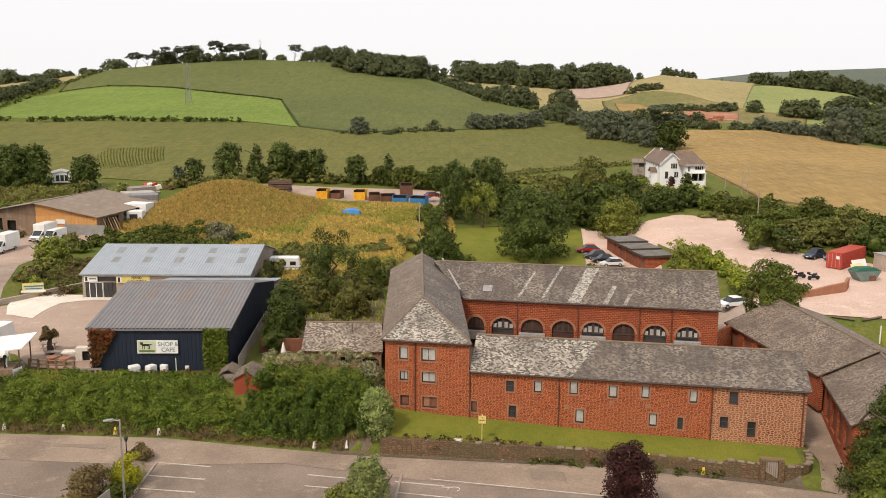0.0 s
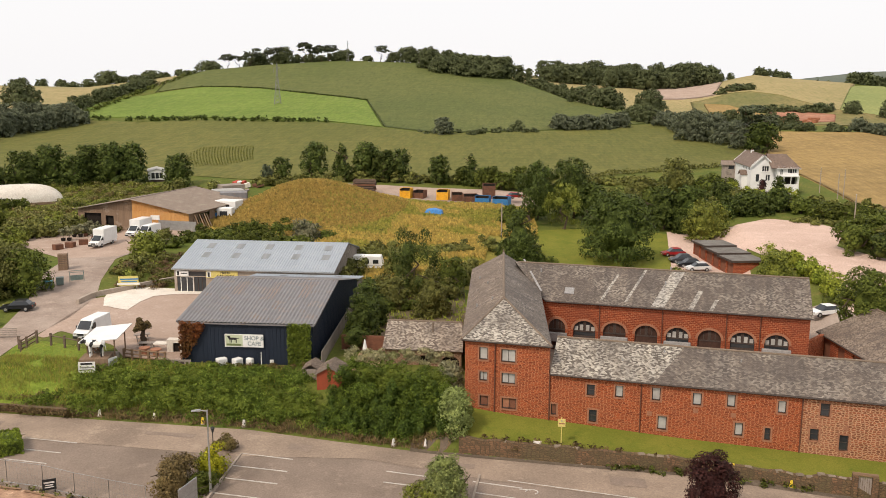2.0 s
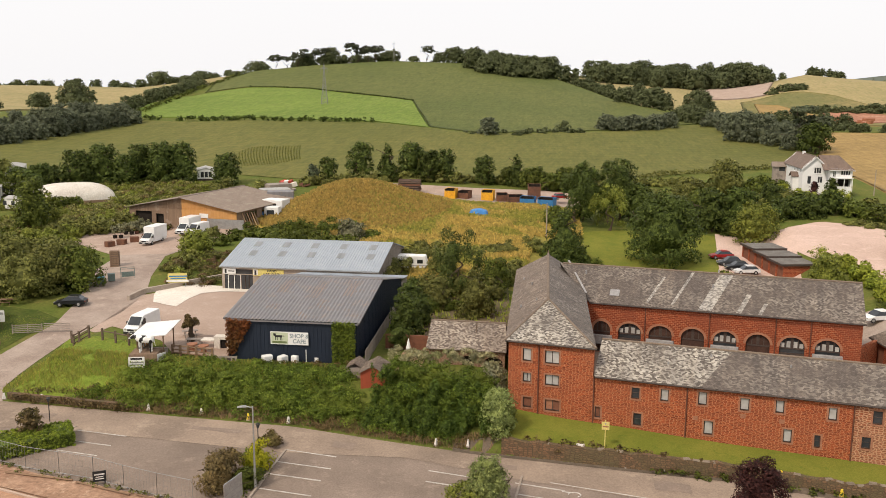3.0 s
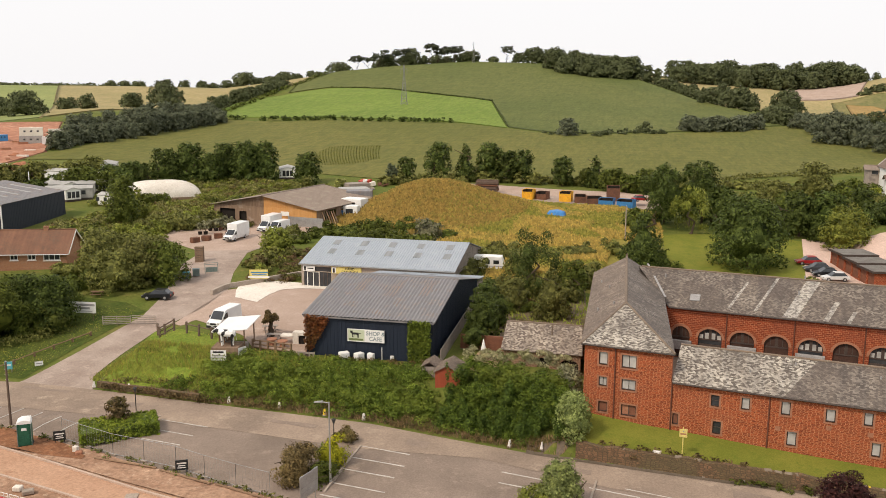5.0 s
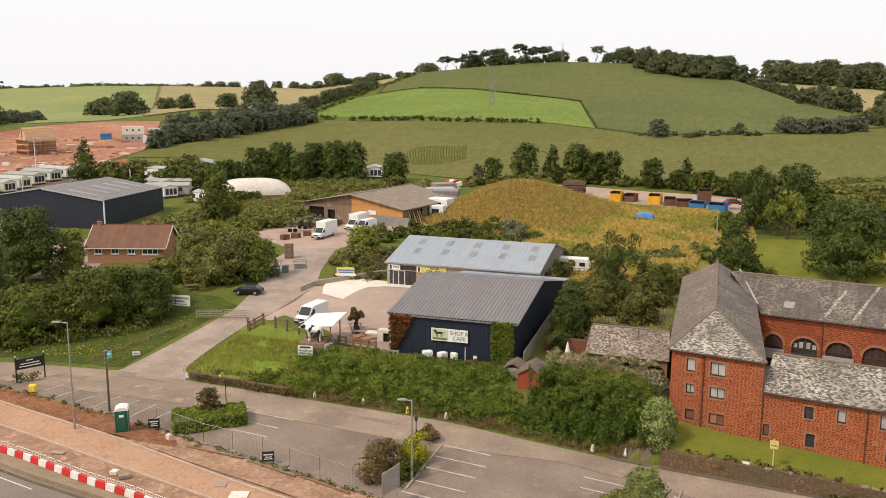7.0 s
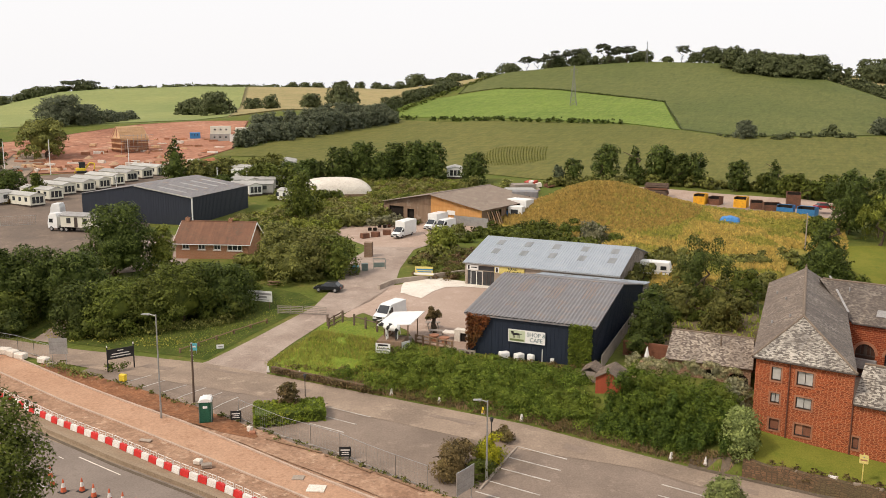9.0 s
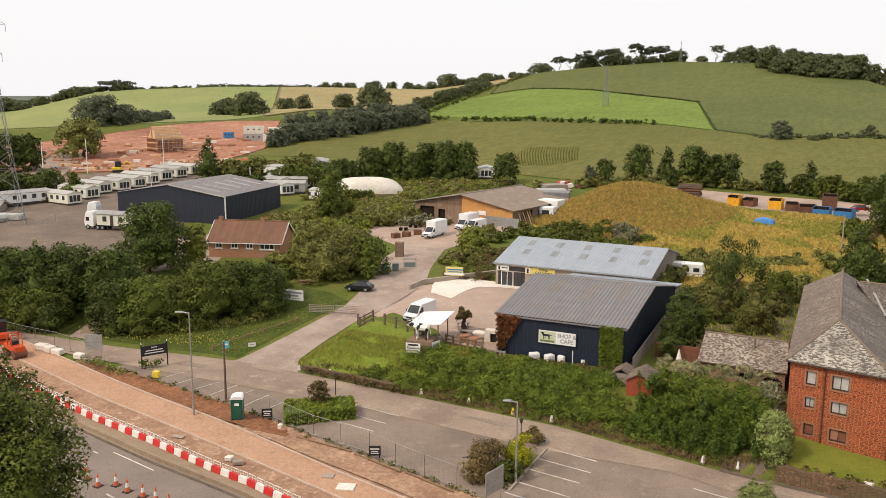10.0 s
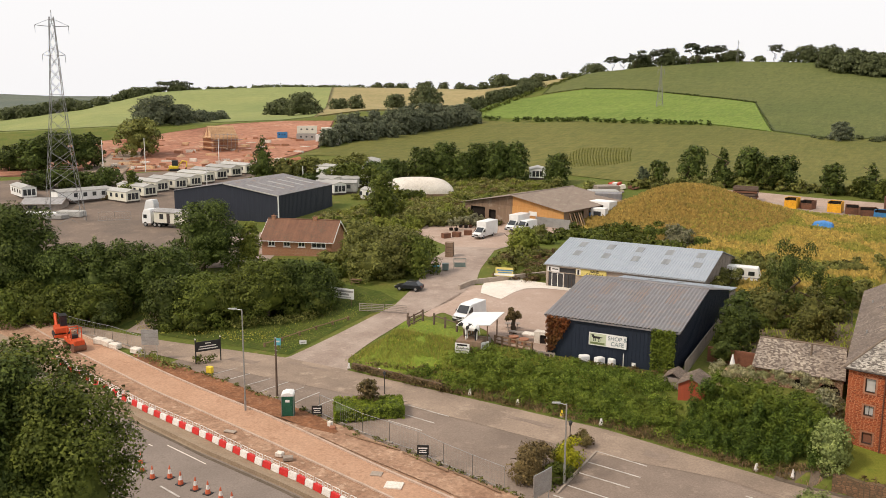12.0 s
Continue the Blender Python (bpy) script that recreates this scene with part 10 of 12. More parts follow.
for i, (x, y) in enumerate(((-36.0, 78.0), (-30.9, 77.5), (-26.7, 77.3), (-11.6, 74.3), (-8.6, 73.9), (5.4, 72.2), (8.6, 71.9), (17.9, 70.7), (22.3, 69.3), (-54.1, 79.2), (-41.8, 78.3), (-58.3, 79.0), (-0.6, 73.0), (1.8, 72.9))):
    lying = i > 11
    tone = "yellow" if i in (1, 7, 8) else "barrier_white"
    b = thing("marker_block", "fallen pale concrete marker block" if lying else "pale concrete marker block beside the lane", "bollard", "markers along the lane", pose(x, y, ground_at(x, y) + (0.25 if lying else 0.02), 80 if lying else 0, 0, 20 * i))
    part("block", boxes((-0.2, 0.2, -0.16, 0.16, 0, 0.12)), M["kerb"], b)
    bm = bmesh.new()
    box(bm, -0.17, 0.17, -0.13, 0.13, 0.121, 0.72, None, 0.09)
    part("marker", bm, M[tone], b)
    part("plate", boxes((-0.05, 0.05, -0.125, -0.1, 0.3, 0.45)), M["black"], b)

# plastic barriers between the main road and the works
line = [(-90, 62.3), (-78.6, 59.5), (-68.1, 56.9), (-58.3, 55.1), (-49.5, 53.1), (-44.6, 52.3), (-36, 50.2)]


def along(pts, step):
    out, rest = [], 0.0
    for (xa, ya), (xb, yb) in zip(pts, pts[1:]):
        d = math.hypot(xb - xa, yb - ya)
        s = rest
        while s < d:
            u = s / d
            out.append((xa + (xb - xa) * u, ya + (yb - ya) * u, math.degrees(math.atan2(yb - ya, xb - xa))))
            s += step
        rest = s - d
    return out


first = {}
for i, (x, y, a) in enumerate(along(line, 1.12)):
    red = i % 2 == 0
    m = pose(x, y + 0.8, -0.18, 0, 0, a)
    if red not in first:
        b = thing("road_barrier", ("red" if red else "white") + " plastic road barrier with a mesh top", "barrier", "barriers along the works", m)
        part("block", profile_body([(-0.53, 0, 1), (0.53, 0, 1), (0.53, 0.55, 0.55), (-0.53, 0.55, 0.55)], 0.24, 0.03), M["barrier_red" if red else "barrier_white"], b)
        part("mesh_top", rods([((-0.46, 0, 0.5), (-0.46, 0, 1.0), 0.03), ((0.46, 0, 0.5), (0.46, 0, 1.0), 0.03), ((-0.46, 0, 1.0), (0.46, 0, 1.0), 0.03), ((0, 0, 0.5), (0, 0, 1.0), 0.015), ((-0.46, 0, 0.75), (0.46, 0, 0.75), 0.015)], 5), M["barrier_white"], b)
        first[red] = b
    else:
        copy_thing(first[red], m)

cone = None
for x, y in ((-57.2, 47.6), (-55.4, 47.1), (-54.2, 47.9), (-52.5, 47.5), (-50.7, 47.4), (-49.3, 47.4), (-47.6, 47.1), (-46.2, 46.9), (-58.6, 48.6)):
    m = pose(x, y, -0.17) @ Matrix.Scale(1.12, 4)
    if cone:
        copy_thing(cone, m)
        continue
    cone = thing("traffic_cone", "faded orange and white traffic cone", "traffic cone", "cones on the main road", m)
    part("foot", boxes((-0.26, 0.26, -0.26, 0.26, 0, 0.05)), M["black"], cone)
    part("lower_band", rods([((0, 0, 0.05), (0, 0, 0.34), 0.19, 0.13)], 10), M["cone_orange"], cone)
    part("white_band", rods([((0, 0, 0.34), (0, 0, 0.64), 0.132, 0.08)], 10), M["barrier_white"], cone)
    part("tip", rods([((0, 0, 0.64), (0, 0, 0.9), 0.08, 0.03)], 10), M["cone_orange"], cone)

for k, pts in enumerate(([(-125, 79.4), (-91.7, 70.7), (-78.2, 67.6), (-67, 65.1), (-56.6, 63.0), (-48.8, 61.0), (-39.4, 58.4), (-20, 53.9)], [(-125, 76.4), (-93.3, 67.7), (-72.4, 62.4), (-62.5, 60.4), (-53.5, 58.4), (-43.9, 56.2), (-38.6, 55.0), (-20, 50.4)], [(-90, 61.0), (-78, 58.5), (-66.6, 55.7), (-55, 53.3), (-45.5, 51.8), (-20, 46.7)], [(-90, 60.3), (-78, 57.8), (-66.6, 55.0), (-55, 52.6), (-45.5, 51.1), (-20, 46.0)])):
    fine = [(x, y) for x, y, _ in along(pts, 1.5)]
    # the fourth line is a dark strip in place of the kerb's shadow
    ob = part("kerb_line", box_line(fine, (0.1, 0.1, 0.2, 0.16)[k], -0.2, (0.26, 0.17, 0.42, 0.1)[k]), M[("kerb_pink", "kerb_pink", "footway", "gutter")[k]], None)
    tagged(ob, ("new pale kerb beside the works", "new pale kerb beside the works", "high dusty kerb of the main road", "dark strip drawn for the shadow of the main road kerb")[k], "kerb", "", "structure")

# chunks, covers and kerb stones lying about the works
for x, y, w, d, h, a, tone, label in ((-91.3, 70.6, 1.6, 1.0, 0.8, 10, "concrete", "pale concrete block beside the works"), (-89.6, 70.4, 1.4, 1.0, 0.8, -8, "concrete", "pale concrete block beside the works"),
                                      (-88.0, 70.2, 1.5, 0.9, 0.7, 4, "concrete", "pale concrete block beside the works"), (-84.2, 70.2, 1.4, 0.9, 0.7, 0, "concrete", "pale concrete block beside the works"),
                                      (-82.2, 69.7, 1.2, 0.8, 0.4, 30, "kerb", "heap of pale rough stones"), (-37.1, 56.3, 1.5, 1.2, 0.12, 20, "concrete", "pale inspection cover slab"), (-39.6, 57.4, 1.0, 0.8, 0.1, 20, "kerb", "grey square manhole cover"),
                                      (-57.0, 58.0, 1.2, 0.5, 0.1, 10, "kerb", "grey square drain cover"), (-48.0, 55.8, 0.9, 0.6, 0.35, 40, "kerb", "broken concrete by the barriers"), (-49.2, 56.1, 0.7, 0.6, 0.4, 10, "concrete", "broken concrete by the barriers"),
                                      (-49.6, 64.0, 0.5, 0.4, 0.55, 0, "concrete", "rough pale stone at the verge"), (-48.9, 63.5, 0.6, 0.5, 0.35, 30, "surround", "rough pale stone at the verge"), (-59.0, 69.2, 0.9, 0.25, 0.3, 30, "white", "white plank at the pole"),
                                      (-83.5, 60.8, 1.2, 0.4, 0.3, 0, "concrete", "kerb stone lying on the verge"), (-71.0, 69.4, 0.8, 0.5, 0.8, 10, "yellow", "yellow grit bin by the entrance sign")):
    bm = boxes((-w / 2, w / 2, -d / 2, d / 2, 0, h))
    bmesh.ops.bevel(bm, geom=list(bm.edges), offset=min(w, d, h) * 0.15, segments=1, affect="EDGES")
    tagged(part("stone_block" if tone != "yellow" else "grit_bin", bm, M[tone], None, "", pose(x, y, ground_at(x, y) + 0.08, 0, 0, a)), label, "block")


def mesh_fence(pts, high=2.0, step=3.5, label="temporary steel mesh fence on feet"):
    b = thing("mesh_fence", label, "fence", "", pose(pts[0][0], pts[0][1], 0))
    ox, oy = pts[0]
    row = along(pts, step)
    for (xa, ya, _), (xb, yb, _) in zip(row, row[1:]):
        za, zb = ground_at(xa, ya) + 0.1, ground_at(xb, yb) + 0.1
        pa, pb = Vector((xa - ox, ya - oy, za)), Vector((xb - ox, yb - oy, zb))
        up = Vector((0, 0, high))
        fr = part("fence_panel", rods([(pa, pa + up, 0.025), (pb, pb + up, 0.025), (pa + up, pb + up, 0.025), (pa + Vector((0, 0, 0.1)), pb + Vector((0, 0, 0.1)), 0.025)], 5), M["steel"], b)
        wires = [(pa.lerp(pb, u), pa.lerp(pb, u) + up, 0.006) for u in (0.1, 0.2, 0.3, 0.4, 0.5, 0.6, 0.7, 0.8, 0.9)] + [(pa + up * u, pb + up * u, 0.006) for u in (0.25, 0.5, 0.75)]
        part("wire_mesh", rods(wires, 3), M["steel"], fr)
        part("foot", boxes((pa.x - 0.3, pa.x + 0.3, pa.y - 0.12, pa.y + 0.12, pa.z - 0.05, pa.z + 0.1)), M["kerb"], b)


mesh_fence([(-52.6, 66.2), (-45.9, 64.2), (-38.8, 63.1), (-34.4, 61.6), (-28.5, 60.2)])
mesh_fence([(-105, 73.4), (-97, 72.4), (-90.5, 72.3), (-82, 70.7)], 1.9)
mesh_fence([(-164, 128.5), (-157.6, 134.5)], 2.0, 3.5, "steel yard gates of the sales ground")

# wooden rails along the verge by the fence
for i, (xa, ya, xb, yb) in enumerate(((-47, 63.0, -40.5, 62.5), (-40, 62.2, -34.5, 60.8), (-34, 60.9, -28.8, 59.5))):
    tagged(part("timber_rail", rods([((xa, ya, ground_at(xa, ya) + 0.22), (xb, yb, ground_at(xb, yb) + 0.22), 0.09)], 4), M["wood"], None), "low timber edging rail on the verge", "rail")


def board_sign(x, y, heading, w, h, lift, label, face, bars, posts=True, back="steel", name="sign", post_mat="steel", z=None):
    g = ground_at(x, y) if z is None else z
    b = thing(name, label, "sign", "", pose(x, y, g, 0, 0, heading))
    part("board", boxes((-w / 2, w / 2, -0.03, 0.03, lift, lift + h)), M[face], b)
    for bx, bz, bw, bh, tone in bars:
        part("print_bar", boxes((bx - bw / 2, bx + bw / 2, -0.042, -0.031, lift + bz - bh / 2, lift + bz + bh / 2)), M[tone], b)
    if posts:
        for s in (-1, 1):
            part("post", rods([((s * w * 0.38, 0.06, -0.3), (s * w * 0.38, 0.06, lift + h), 0.04)], 8), M[post_mat], b)
    return b


def entrance_sign():
    b = thing("entrance_sign", "black entrance sign with pale lettering on posts", "sign", "", pose(-74.2, 72.4, 0, 0, 0, 62))
    for s in (-1.5, 1.5):
        p = part("post", boxes((s - 0.06, s + 0.06, -0.06, 0.06, -0.2, 3.0)), M["black"], b)
        part("finial", rods([((s, 0, 3.0), (s, 0, 3.2), 0.09, 0.02)], 8), M["barrier_white"], p)
    part("board", boxes((-1.44, 1.44, -0.04, 0.04, 1.5, 2.7)), M["black"], b)
    for z, w in ((2.45, 0.7), (2.1, 2.0), (1.8, 2.3)):
        part("print_bar", boxes((-w / 2, w / 2, -0.055, -0.041, z - 0.06, z + 0.06)), M["barrier_white"], b)


entrance_sign()
board_sign(-38.0, 62.4, 28, 1.05, 0.9, 0.35, "small black car park notice with pale print", "black", [(0, 0.62, 0.8, 0.12, "barrier_white"), (0, 0.4, 0.6, 0.08, "barrier_white"), (0, 0.22, 0.7, 0.08, "barrier_white")], name="notice_board", post_mat="black")
board_sign(-52.3, 65.4, 34, 1.05, 0.9, 0.35, "small black car park notice with pale print", "black", [(0, 0.62, 0.8, 0.12, "barrier_white"), (0, 0.4, 0.6, 0.08, "barrier_white"), (0, 0.22, 0.7, 0.08, "barrier_white")], name="notice_board", post_mat="black")
board_sign(-24.9, 58.9, 78, 2.4, 1.9, 1.3, "grey back of a large road sign on posts", "steel", [(0, 0.95, 2.3, 0.05, "lead"), (0, 0.5, 2.3, 0.05, "lead")], name="road_sign")
board_sign(-80.7, 69.4, 25, 2.1, 1.9, 1.9, "grey back of a road sign on posts", "steel", [(0, 0.95, 2.0, 0.05, "lead"), (0, 0.5, 2.0, 0.05, "lead"), (0, 1.4, 2.0, 0.05, "lead")], name="road_sign")
board_sign(-73.3, 97.9, 5, 4.0, 1.5, 1.1, "white nursery banner with grey print on posts", "white", [(0.3, 1.1, 3.2, 0.28, "lead"), (0.3, 0.65, 1.8, 0.28, "lead"), (-1.5, 0.55, 0.5, 0.5, "bin_green"), (0.3, 0.25, 2.4, 0.1, "lead")], name="nursery_sign", post_mat="wood")
board_sign(3.57, 73.1, 0, 0.66, 0.72, 1.45, "yellow notice on a yellow post on the lawn", "sign_yellow", [(0, 0.55, 0.12, 0.12, "lead"), (0, 0.3, 0.5, 0.12, "surround")], False, name="lawn_notice", z=1.6)
tagged(part("notice_post", rods([((3.57, 73.18, 1.2), (3.57, 73.18, 3.9), 0.045)], 8), M["sign_yellow"], None), "yellow steel post carrying the lawn notice", "post")
board_sign(-57.6, 118.8, 15, 2.8, 1.4, 0.8, "yellow and white banner on the apron wall", "sign_yellow", [(0.1, 0.95, 2.6, 0.2, "skip_blue"), (0.1, 0.6, 2.2, 0.16, "skip_blue"), (0, 0.25, 3.2, 0.3, "white")], name="banner")
board_sign(-70.5, 80.6, 30, 0.8, 0.9, 0.5, "small teal notice on a post by the drive", "teal", [(0, 0.5, 0.5, 0.2, "white")], name="notice_board")
board_sign(-68.4, 83.0, 40, 0.9, 0.5, 0.1, "small white notice low in the grass", "white", [(0, 0.25, 0.6, 0.1, "lead")], name="notice_board")

# the wall and railings along the lawn, and its gate piers
wall_line = [(x, y) for x, y, _ in along([(-5.5, 73.5), (5, 72.3), (14, 71.5), (20, 70.3), (26, 68.6), (29.6, 67.9), (31.0, 68.6), (31.7, 70.4), (31.9, 71.6)], 0.8)]
b = thing("lawn_wall", "low mossy stone wall holding up the lawn", "wall", "", None)
n = len(wall_line)
cut = [i for i, p in enumerate(wall_line) if 25.0 < p[0] < 26.2]
bm = bmesh.new()


def level(i):
    x = wall_line[i][0]
    return np.interp(x, [-8, 5, 20, 32], [1.3, 1.2, 0.95, 0.8]) + 0.25 + (0.35 if x > 24 else 0)


rows = []
for i, (x, y) in enumerate(wall_line):
    t = level(i) + 0.12 * math.sin(i * 1.7) * (0.5 + 0.5 * math.sin(i * 0.6))
    j, k = max(i - 1, 0), min(i + 1, n - 1)
    d = Vector((wall_line[k][0] - wall_line[j][0], wall_line[k][1] - wall_line[j][1])).normalized()
    s = Vector((-d.y, d.x)) * 0.24
    rows.append([bm.verts.new((x + q * s.x, y + q * s.y, z)) for q, z in ((-1.15, -0.4), (-0.85, t), (1, t + 0.02), (1, -0.4))])
for p, q in zip(rows, rows[1:]):
    for k in range(4):
        j = (k + 1) % 4
        bm.faces.new((p[k], p[j], q[j], q[k]))
bm.faces.new(rows[0]), bm.faces.new(rows[-1][::-1])
part("stonework", bm, M["old_wall"], b)
rng = random.Random(3)
bm = bmesh.new()
for i, (x, y) in enumerate(wall_line):
    if rng.random() < (0.85 if x > 9 else 0.2):
        box(bm, -0.3, 0.3, -0.2, 0.2, 0, rng.uniform(0.06, 0.16), pose(x, y, level(i) - 0.02, rng.uniform(-5, 5), rng.uniform(-5, 5), rng.uniform(-30, 20)), 0.04)
cap = part("coping_stones", bm, M["coping"], b)
cap["kind"] = "stuff"
g = thing("stone_gateway", "small stone gateway with a weathered wooden gate", "gate", "", pose(27.6, 68.1, 0, 0, 0, -12))
for x in (-0.75, 0.75):
    part("pier", boxes((x - 0.22, x + 0.22, -0.3, 0.25, -0.2, 1.95)), M["old_wall"], g)
part("lintel", boxes((-0.95, 0.95, -0.2, 0.2, 1.952, 2.1)), M["wood"], g)
for i in range(6):
    part("board", boxes((-0.5 + 0.17 * i, -0.36 + 0.17 * i, -0.05, 0.0, 0.1, 1.85)), M["grey_boards"], g)

# bay lines in the car park
stripes = [((-70.5, 69.2), (-69.7, 72.5)), ((-67.6, 69.0), (-67.0, 71.7)), ((-64.6, 68.4), (-63.8, 71.5)), ((-61.9, 67.9), (-61.3, 71.7)), ((-59.2, 67.6), (-58.7, 71.2)), ((-56.6, 67.2), (-56.2, 70.8)),
           ((-54.0, 66.8), (-53.5, 70.0)), ((-46.0, 72.4), (-40.7, 71.8)), ((-45.8, 70.1), (-41.0, 69.5)), ((-45.3, 67.8), (-41.1, 67.3)), ((-25.0, 71.2), (-20.0, 70.4)), ((-24.8, 68.6), (-19.8, 67.9)),
           ((-24.9, 66.3), (-20.0, 65.6)), ((-25.0, 63.9), (-20.1, 63.2)), ((-25.1, 61.6), (-20.2, 60.9)), ((-11.4, 68.9), (-7.2, 68.1)), ((-11.3, 66.8), (-7.4, 66.1)), ((-3.9, 67.7), (0.2, 66.9)), ((-3.7, 65.7), (0.8, 64.8)), ((-1.0, 68.2), (14.5, 65.0))]
for (xa, ya), (xb, yb) in stripes:
    fine = [(xa + (xb - xa) * u / 6, ya + (yb - ya) * u / 6) for u in range(7)]
    ob = part("bay_line", box_line(fine, 0.06, 0.02, 0.066), M["white_line"], None)
    tagged(ob, "worn white bay line", "road marking", "", "structure")
for i in range(5):
    xa = -60 + 6.4 * i
    ya = 47.6 - 1.25 * i
    tagged(part("lane_line", box_line([(xa, ya), (xa + 1.4, ya - 0.3), (xa + 2.8, ya - 0.6)], 0.08, 0.1, 0.14), M["white_line"], None), "white lane marking", "road marking", "", "structure")
bm = bmesh.new()
for i in range(10):
    a0, a1 = 4.2 * i / 10 - 1.0, 4.2 * (i + 1) / 10 - 1.0
    rod(bm, (1.0 + 0.5 * math.cos(a0), 66.3 + 0.4 * math.sin(a0), 0.045), (1.0 + 0.5 * math.cos(a1), 66.3 + 0.4 * math.sin(a1), 0.045), 0.05)
rod(bm, (0.9, 66.6, 0.045), (0.0, 66.7, 0.045), 0.05)
tagged(part("bay_symbol", bm, M["white_line"], None), "worn white wheelchair bay symbol", "road marking", "", "structure")
for k, (x, y, w, d, a) in enumerate(((-24.9, 71.1, -24.9, 62.0, 0), (-46.6, 73.2, -51.5, 68.0, 0), (-3.4, 69.0, -4.0, 60.0, 0))):
    tagged(part("bed_kerb", box_line([(x, y), ((x + w) / 2, (y + d) / 2), (w, d)], 0.09, -0.1, 0.14), M["kerb"], None), "low concrete kerb of a planted bed", "kerb", "", "structure")
for px, py in ((-49.9, 74.0), (-27.4, 70.9)):
    l = thing("garden_lantern", "black lantern post in a planted bed", "lamp post", "", pose(px, py, 0.0))
    part("post", rods([((0, 0, 0), (0, 0, 2.1), 0.045)], 8), M["black"], l)
    part("lantern", rods([((0, 0, 2.1), (0, 0, 2.45), 0.1, 0.2)], 6), M["glass"], l)
    part("cap", rods([((0, 0, 2.452), (0, 0, 2.6), 0.24, 0.04)], 6), M["black"], l)

# repairs and stains in the lane
rng = random.Random(66)
for i, (x, y, w, d, a) in enumerate(((-52, 75.2, 3.4, 1.5, 2), (-33, 74.6, 5.0, 0.8, -4), (-20, 73.0, 2.2, 1.4, -8), (-6, 70.9, 4.2, 0.9, -9), (9, 69.0, 3.0, 1.8, -10), (-71, 75.0, 4.0, 1.2, 4), (-63, 77.2, 6.0, 0.7, -2), (22, 65.4, 3.6, 1.0, -14), (-84, 73.2, 3.0, 1.4, 3))):
    pts = [(x + (u - 0.5) * w * math.cos(radians(a)), y + (u - 0.5) * w * math.sin(radians(a)) + 0.08 * rng.uniform(-1, 1)) for u in (0, 0.2, 0.4, 0.6, 0.8, 1.0)]
    near = [(p[0], p[1] - d / 2 + rng.uniform(-0.1, 0.1)) for p in pts]
    far = [(p[0], p[1] + d / 2 + rng.uniform(-0.1, 0.1)) for p in pts]
    drape("road_patch", near, far, 10, 4, 0.075, M["asphalt_patch"], "patch of newer asphalt in the lane", "road")


# ---- the shop yard: kiosk, tables, fences ----
def kiosk():
    z = 3.1
    b = thing("coffee_kiosk", "timber coffee kiosk with a white canopy roof", "kiosk", "", pose(-45.9, 83.2, z, 0, 0, 12))
    part("planter_base", boxes((-0.3, 2.6, -0.2, 2.2, -0.6, 1.25)), M["old_boards"], b)
    part("counter", boxes((-0.1, 3.0, 2.4, 3.0, 0, 1.1)), M["grey_boards"], b)
    for x, y in ((0.1, 1.6), (2.9, 1.6), (0.1, 6.0), (2.9, 6.0)):
        part("post", boxes((x - 0.06, x + 0.06, y - 0.06, y + 0.06, -0.2, 2.8 - 0.02 * y)), M["wood"], b)
    part("back_panel", boxes((0.02, 0.1, 1.7, 5.9, 0, 2.6)), M["grey_boards"], b)
    part("shelf", boxes((0.12, 0.7, 2.0, 5.8, 1.0, 1.06), (0.12, 0.6, 2.0, 5.8, 1.7, 1.76)), M["wood"], b)
    part("canopy", slab(bmesh.new(), [(-0.6, 0.9, 2.75), (3.3, 1.2, 3.0), (3.5, 7.2, 3.1), (-0.3, 6.9, 2.85)], 0.08), M["white"], b, "white sheet canopy")
    for i in range(9):
        part("bottle", rods([((0.35, 2.3 + 0.38 * i, 1.06), (0.35, 2.3 + 0.38 * i, 1.4), 0.07, 0.04)], 6), M["larch" if i % 2 else "white"], b)
    s = board_sign(-45.2, 82.7, 12, 1.7, 1.15, 0.0, "white printed board on the kiosk base", "white", [(0, 0.95, 1.2, 0.2, "black"), (0, 0.55, 1.4, 0.14, "lead"), (0, 0.3, 1.3, 0.12, "lead")], False, name="kiosk_sign", z=3.05)
    s = board_sign(-43.1, 84.2, 70, 1.2, 0.9, 0.1, "white notice on the kiosk's side", "white", [(0, 0.45, 0.9, 0.3, "lead")], False, name="kiosk_sign", z=3.3)
    # a model cow stands on the base
    bm = bmesh.new()
    for p, q, r0, r1 in (((-0.1, 0, 1.15), (0.95, 0, 1.12), 0.3, 0.33), ((0.95, 0, 1.12), (1.1, 0, 1.1), 0.33, 0.2), ((-0.1, 0, 1.15), (-0.45, 0, 1.35), 0.24, 0.15), ((-0.42, 0, 1.38), (-0.78, 0, 1.2), 0.16, 0.1)):
        rod(bm, p, q, r0, r1, 10)
    for x in (0.0, 0.85):
        for y in (-0.16, 0.16):
            rod(bm, (x, y, 0.95), (x, y, 0.1), 0.1, 0.06, 7)
    rod(bm, (1.1, 0, 1.25), (1.2, 0, 0.6), 0.03, 0.02, 5)
    m, nd, l, sh = shade("black_and_white_patches", 0.5)
    l.new(blend(nd, l, ramp(nd, l, noise_tex(nd, l, coords(nd, l, True), 1.6, 1), 0.48, 0.52), (0.75, 0.74, 0.7), (0.02, 0.02, 0.02)), sh.inputs["Base Color"])
    tagged(part("model_cow", bm, m, None, "", pose(-45.3, 83.9, z + 1.18, 0, 0, 8) @ Matrix.Scale(1.35, 4)), "black and white model cow standing on the kiosk base", "statue")


kiosk()


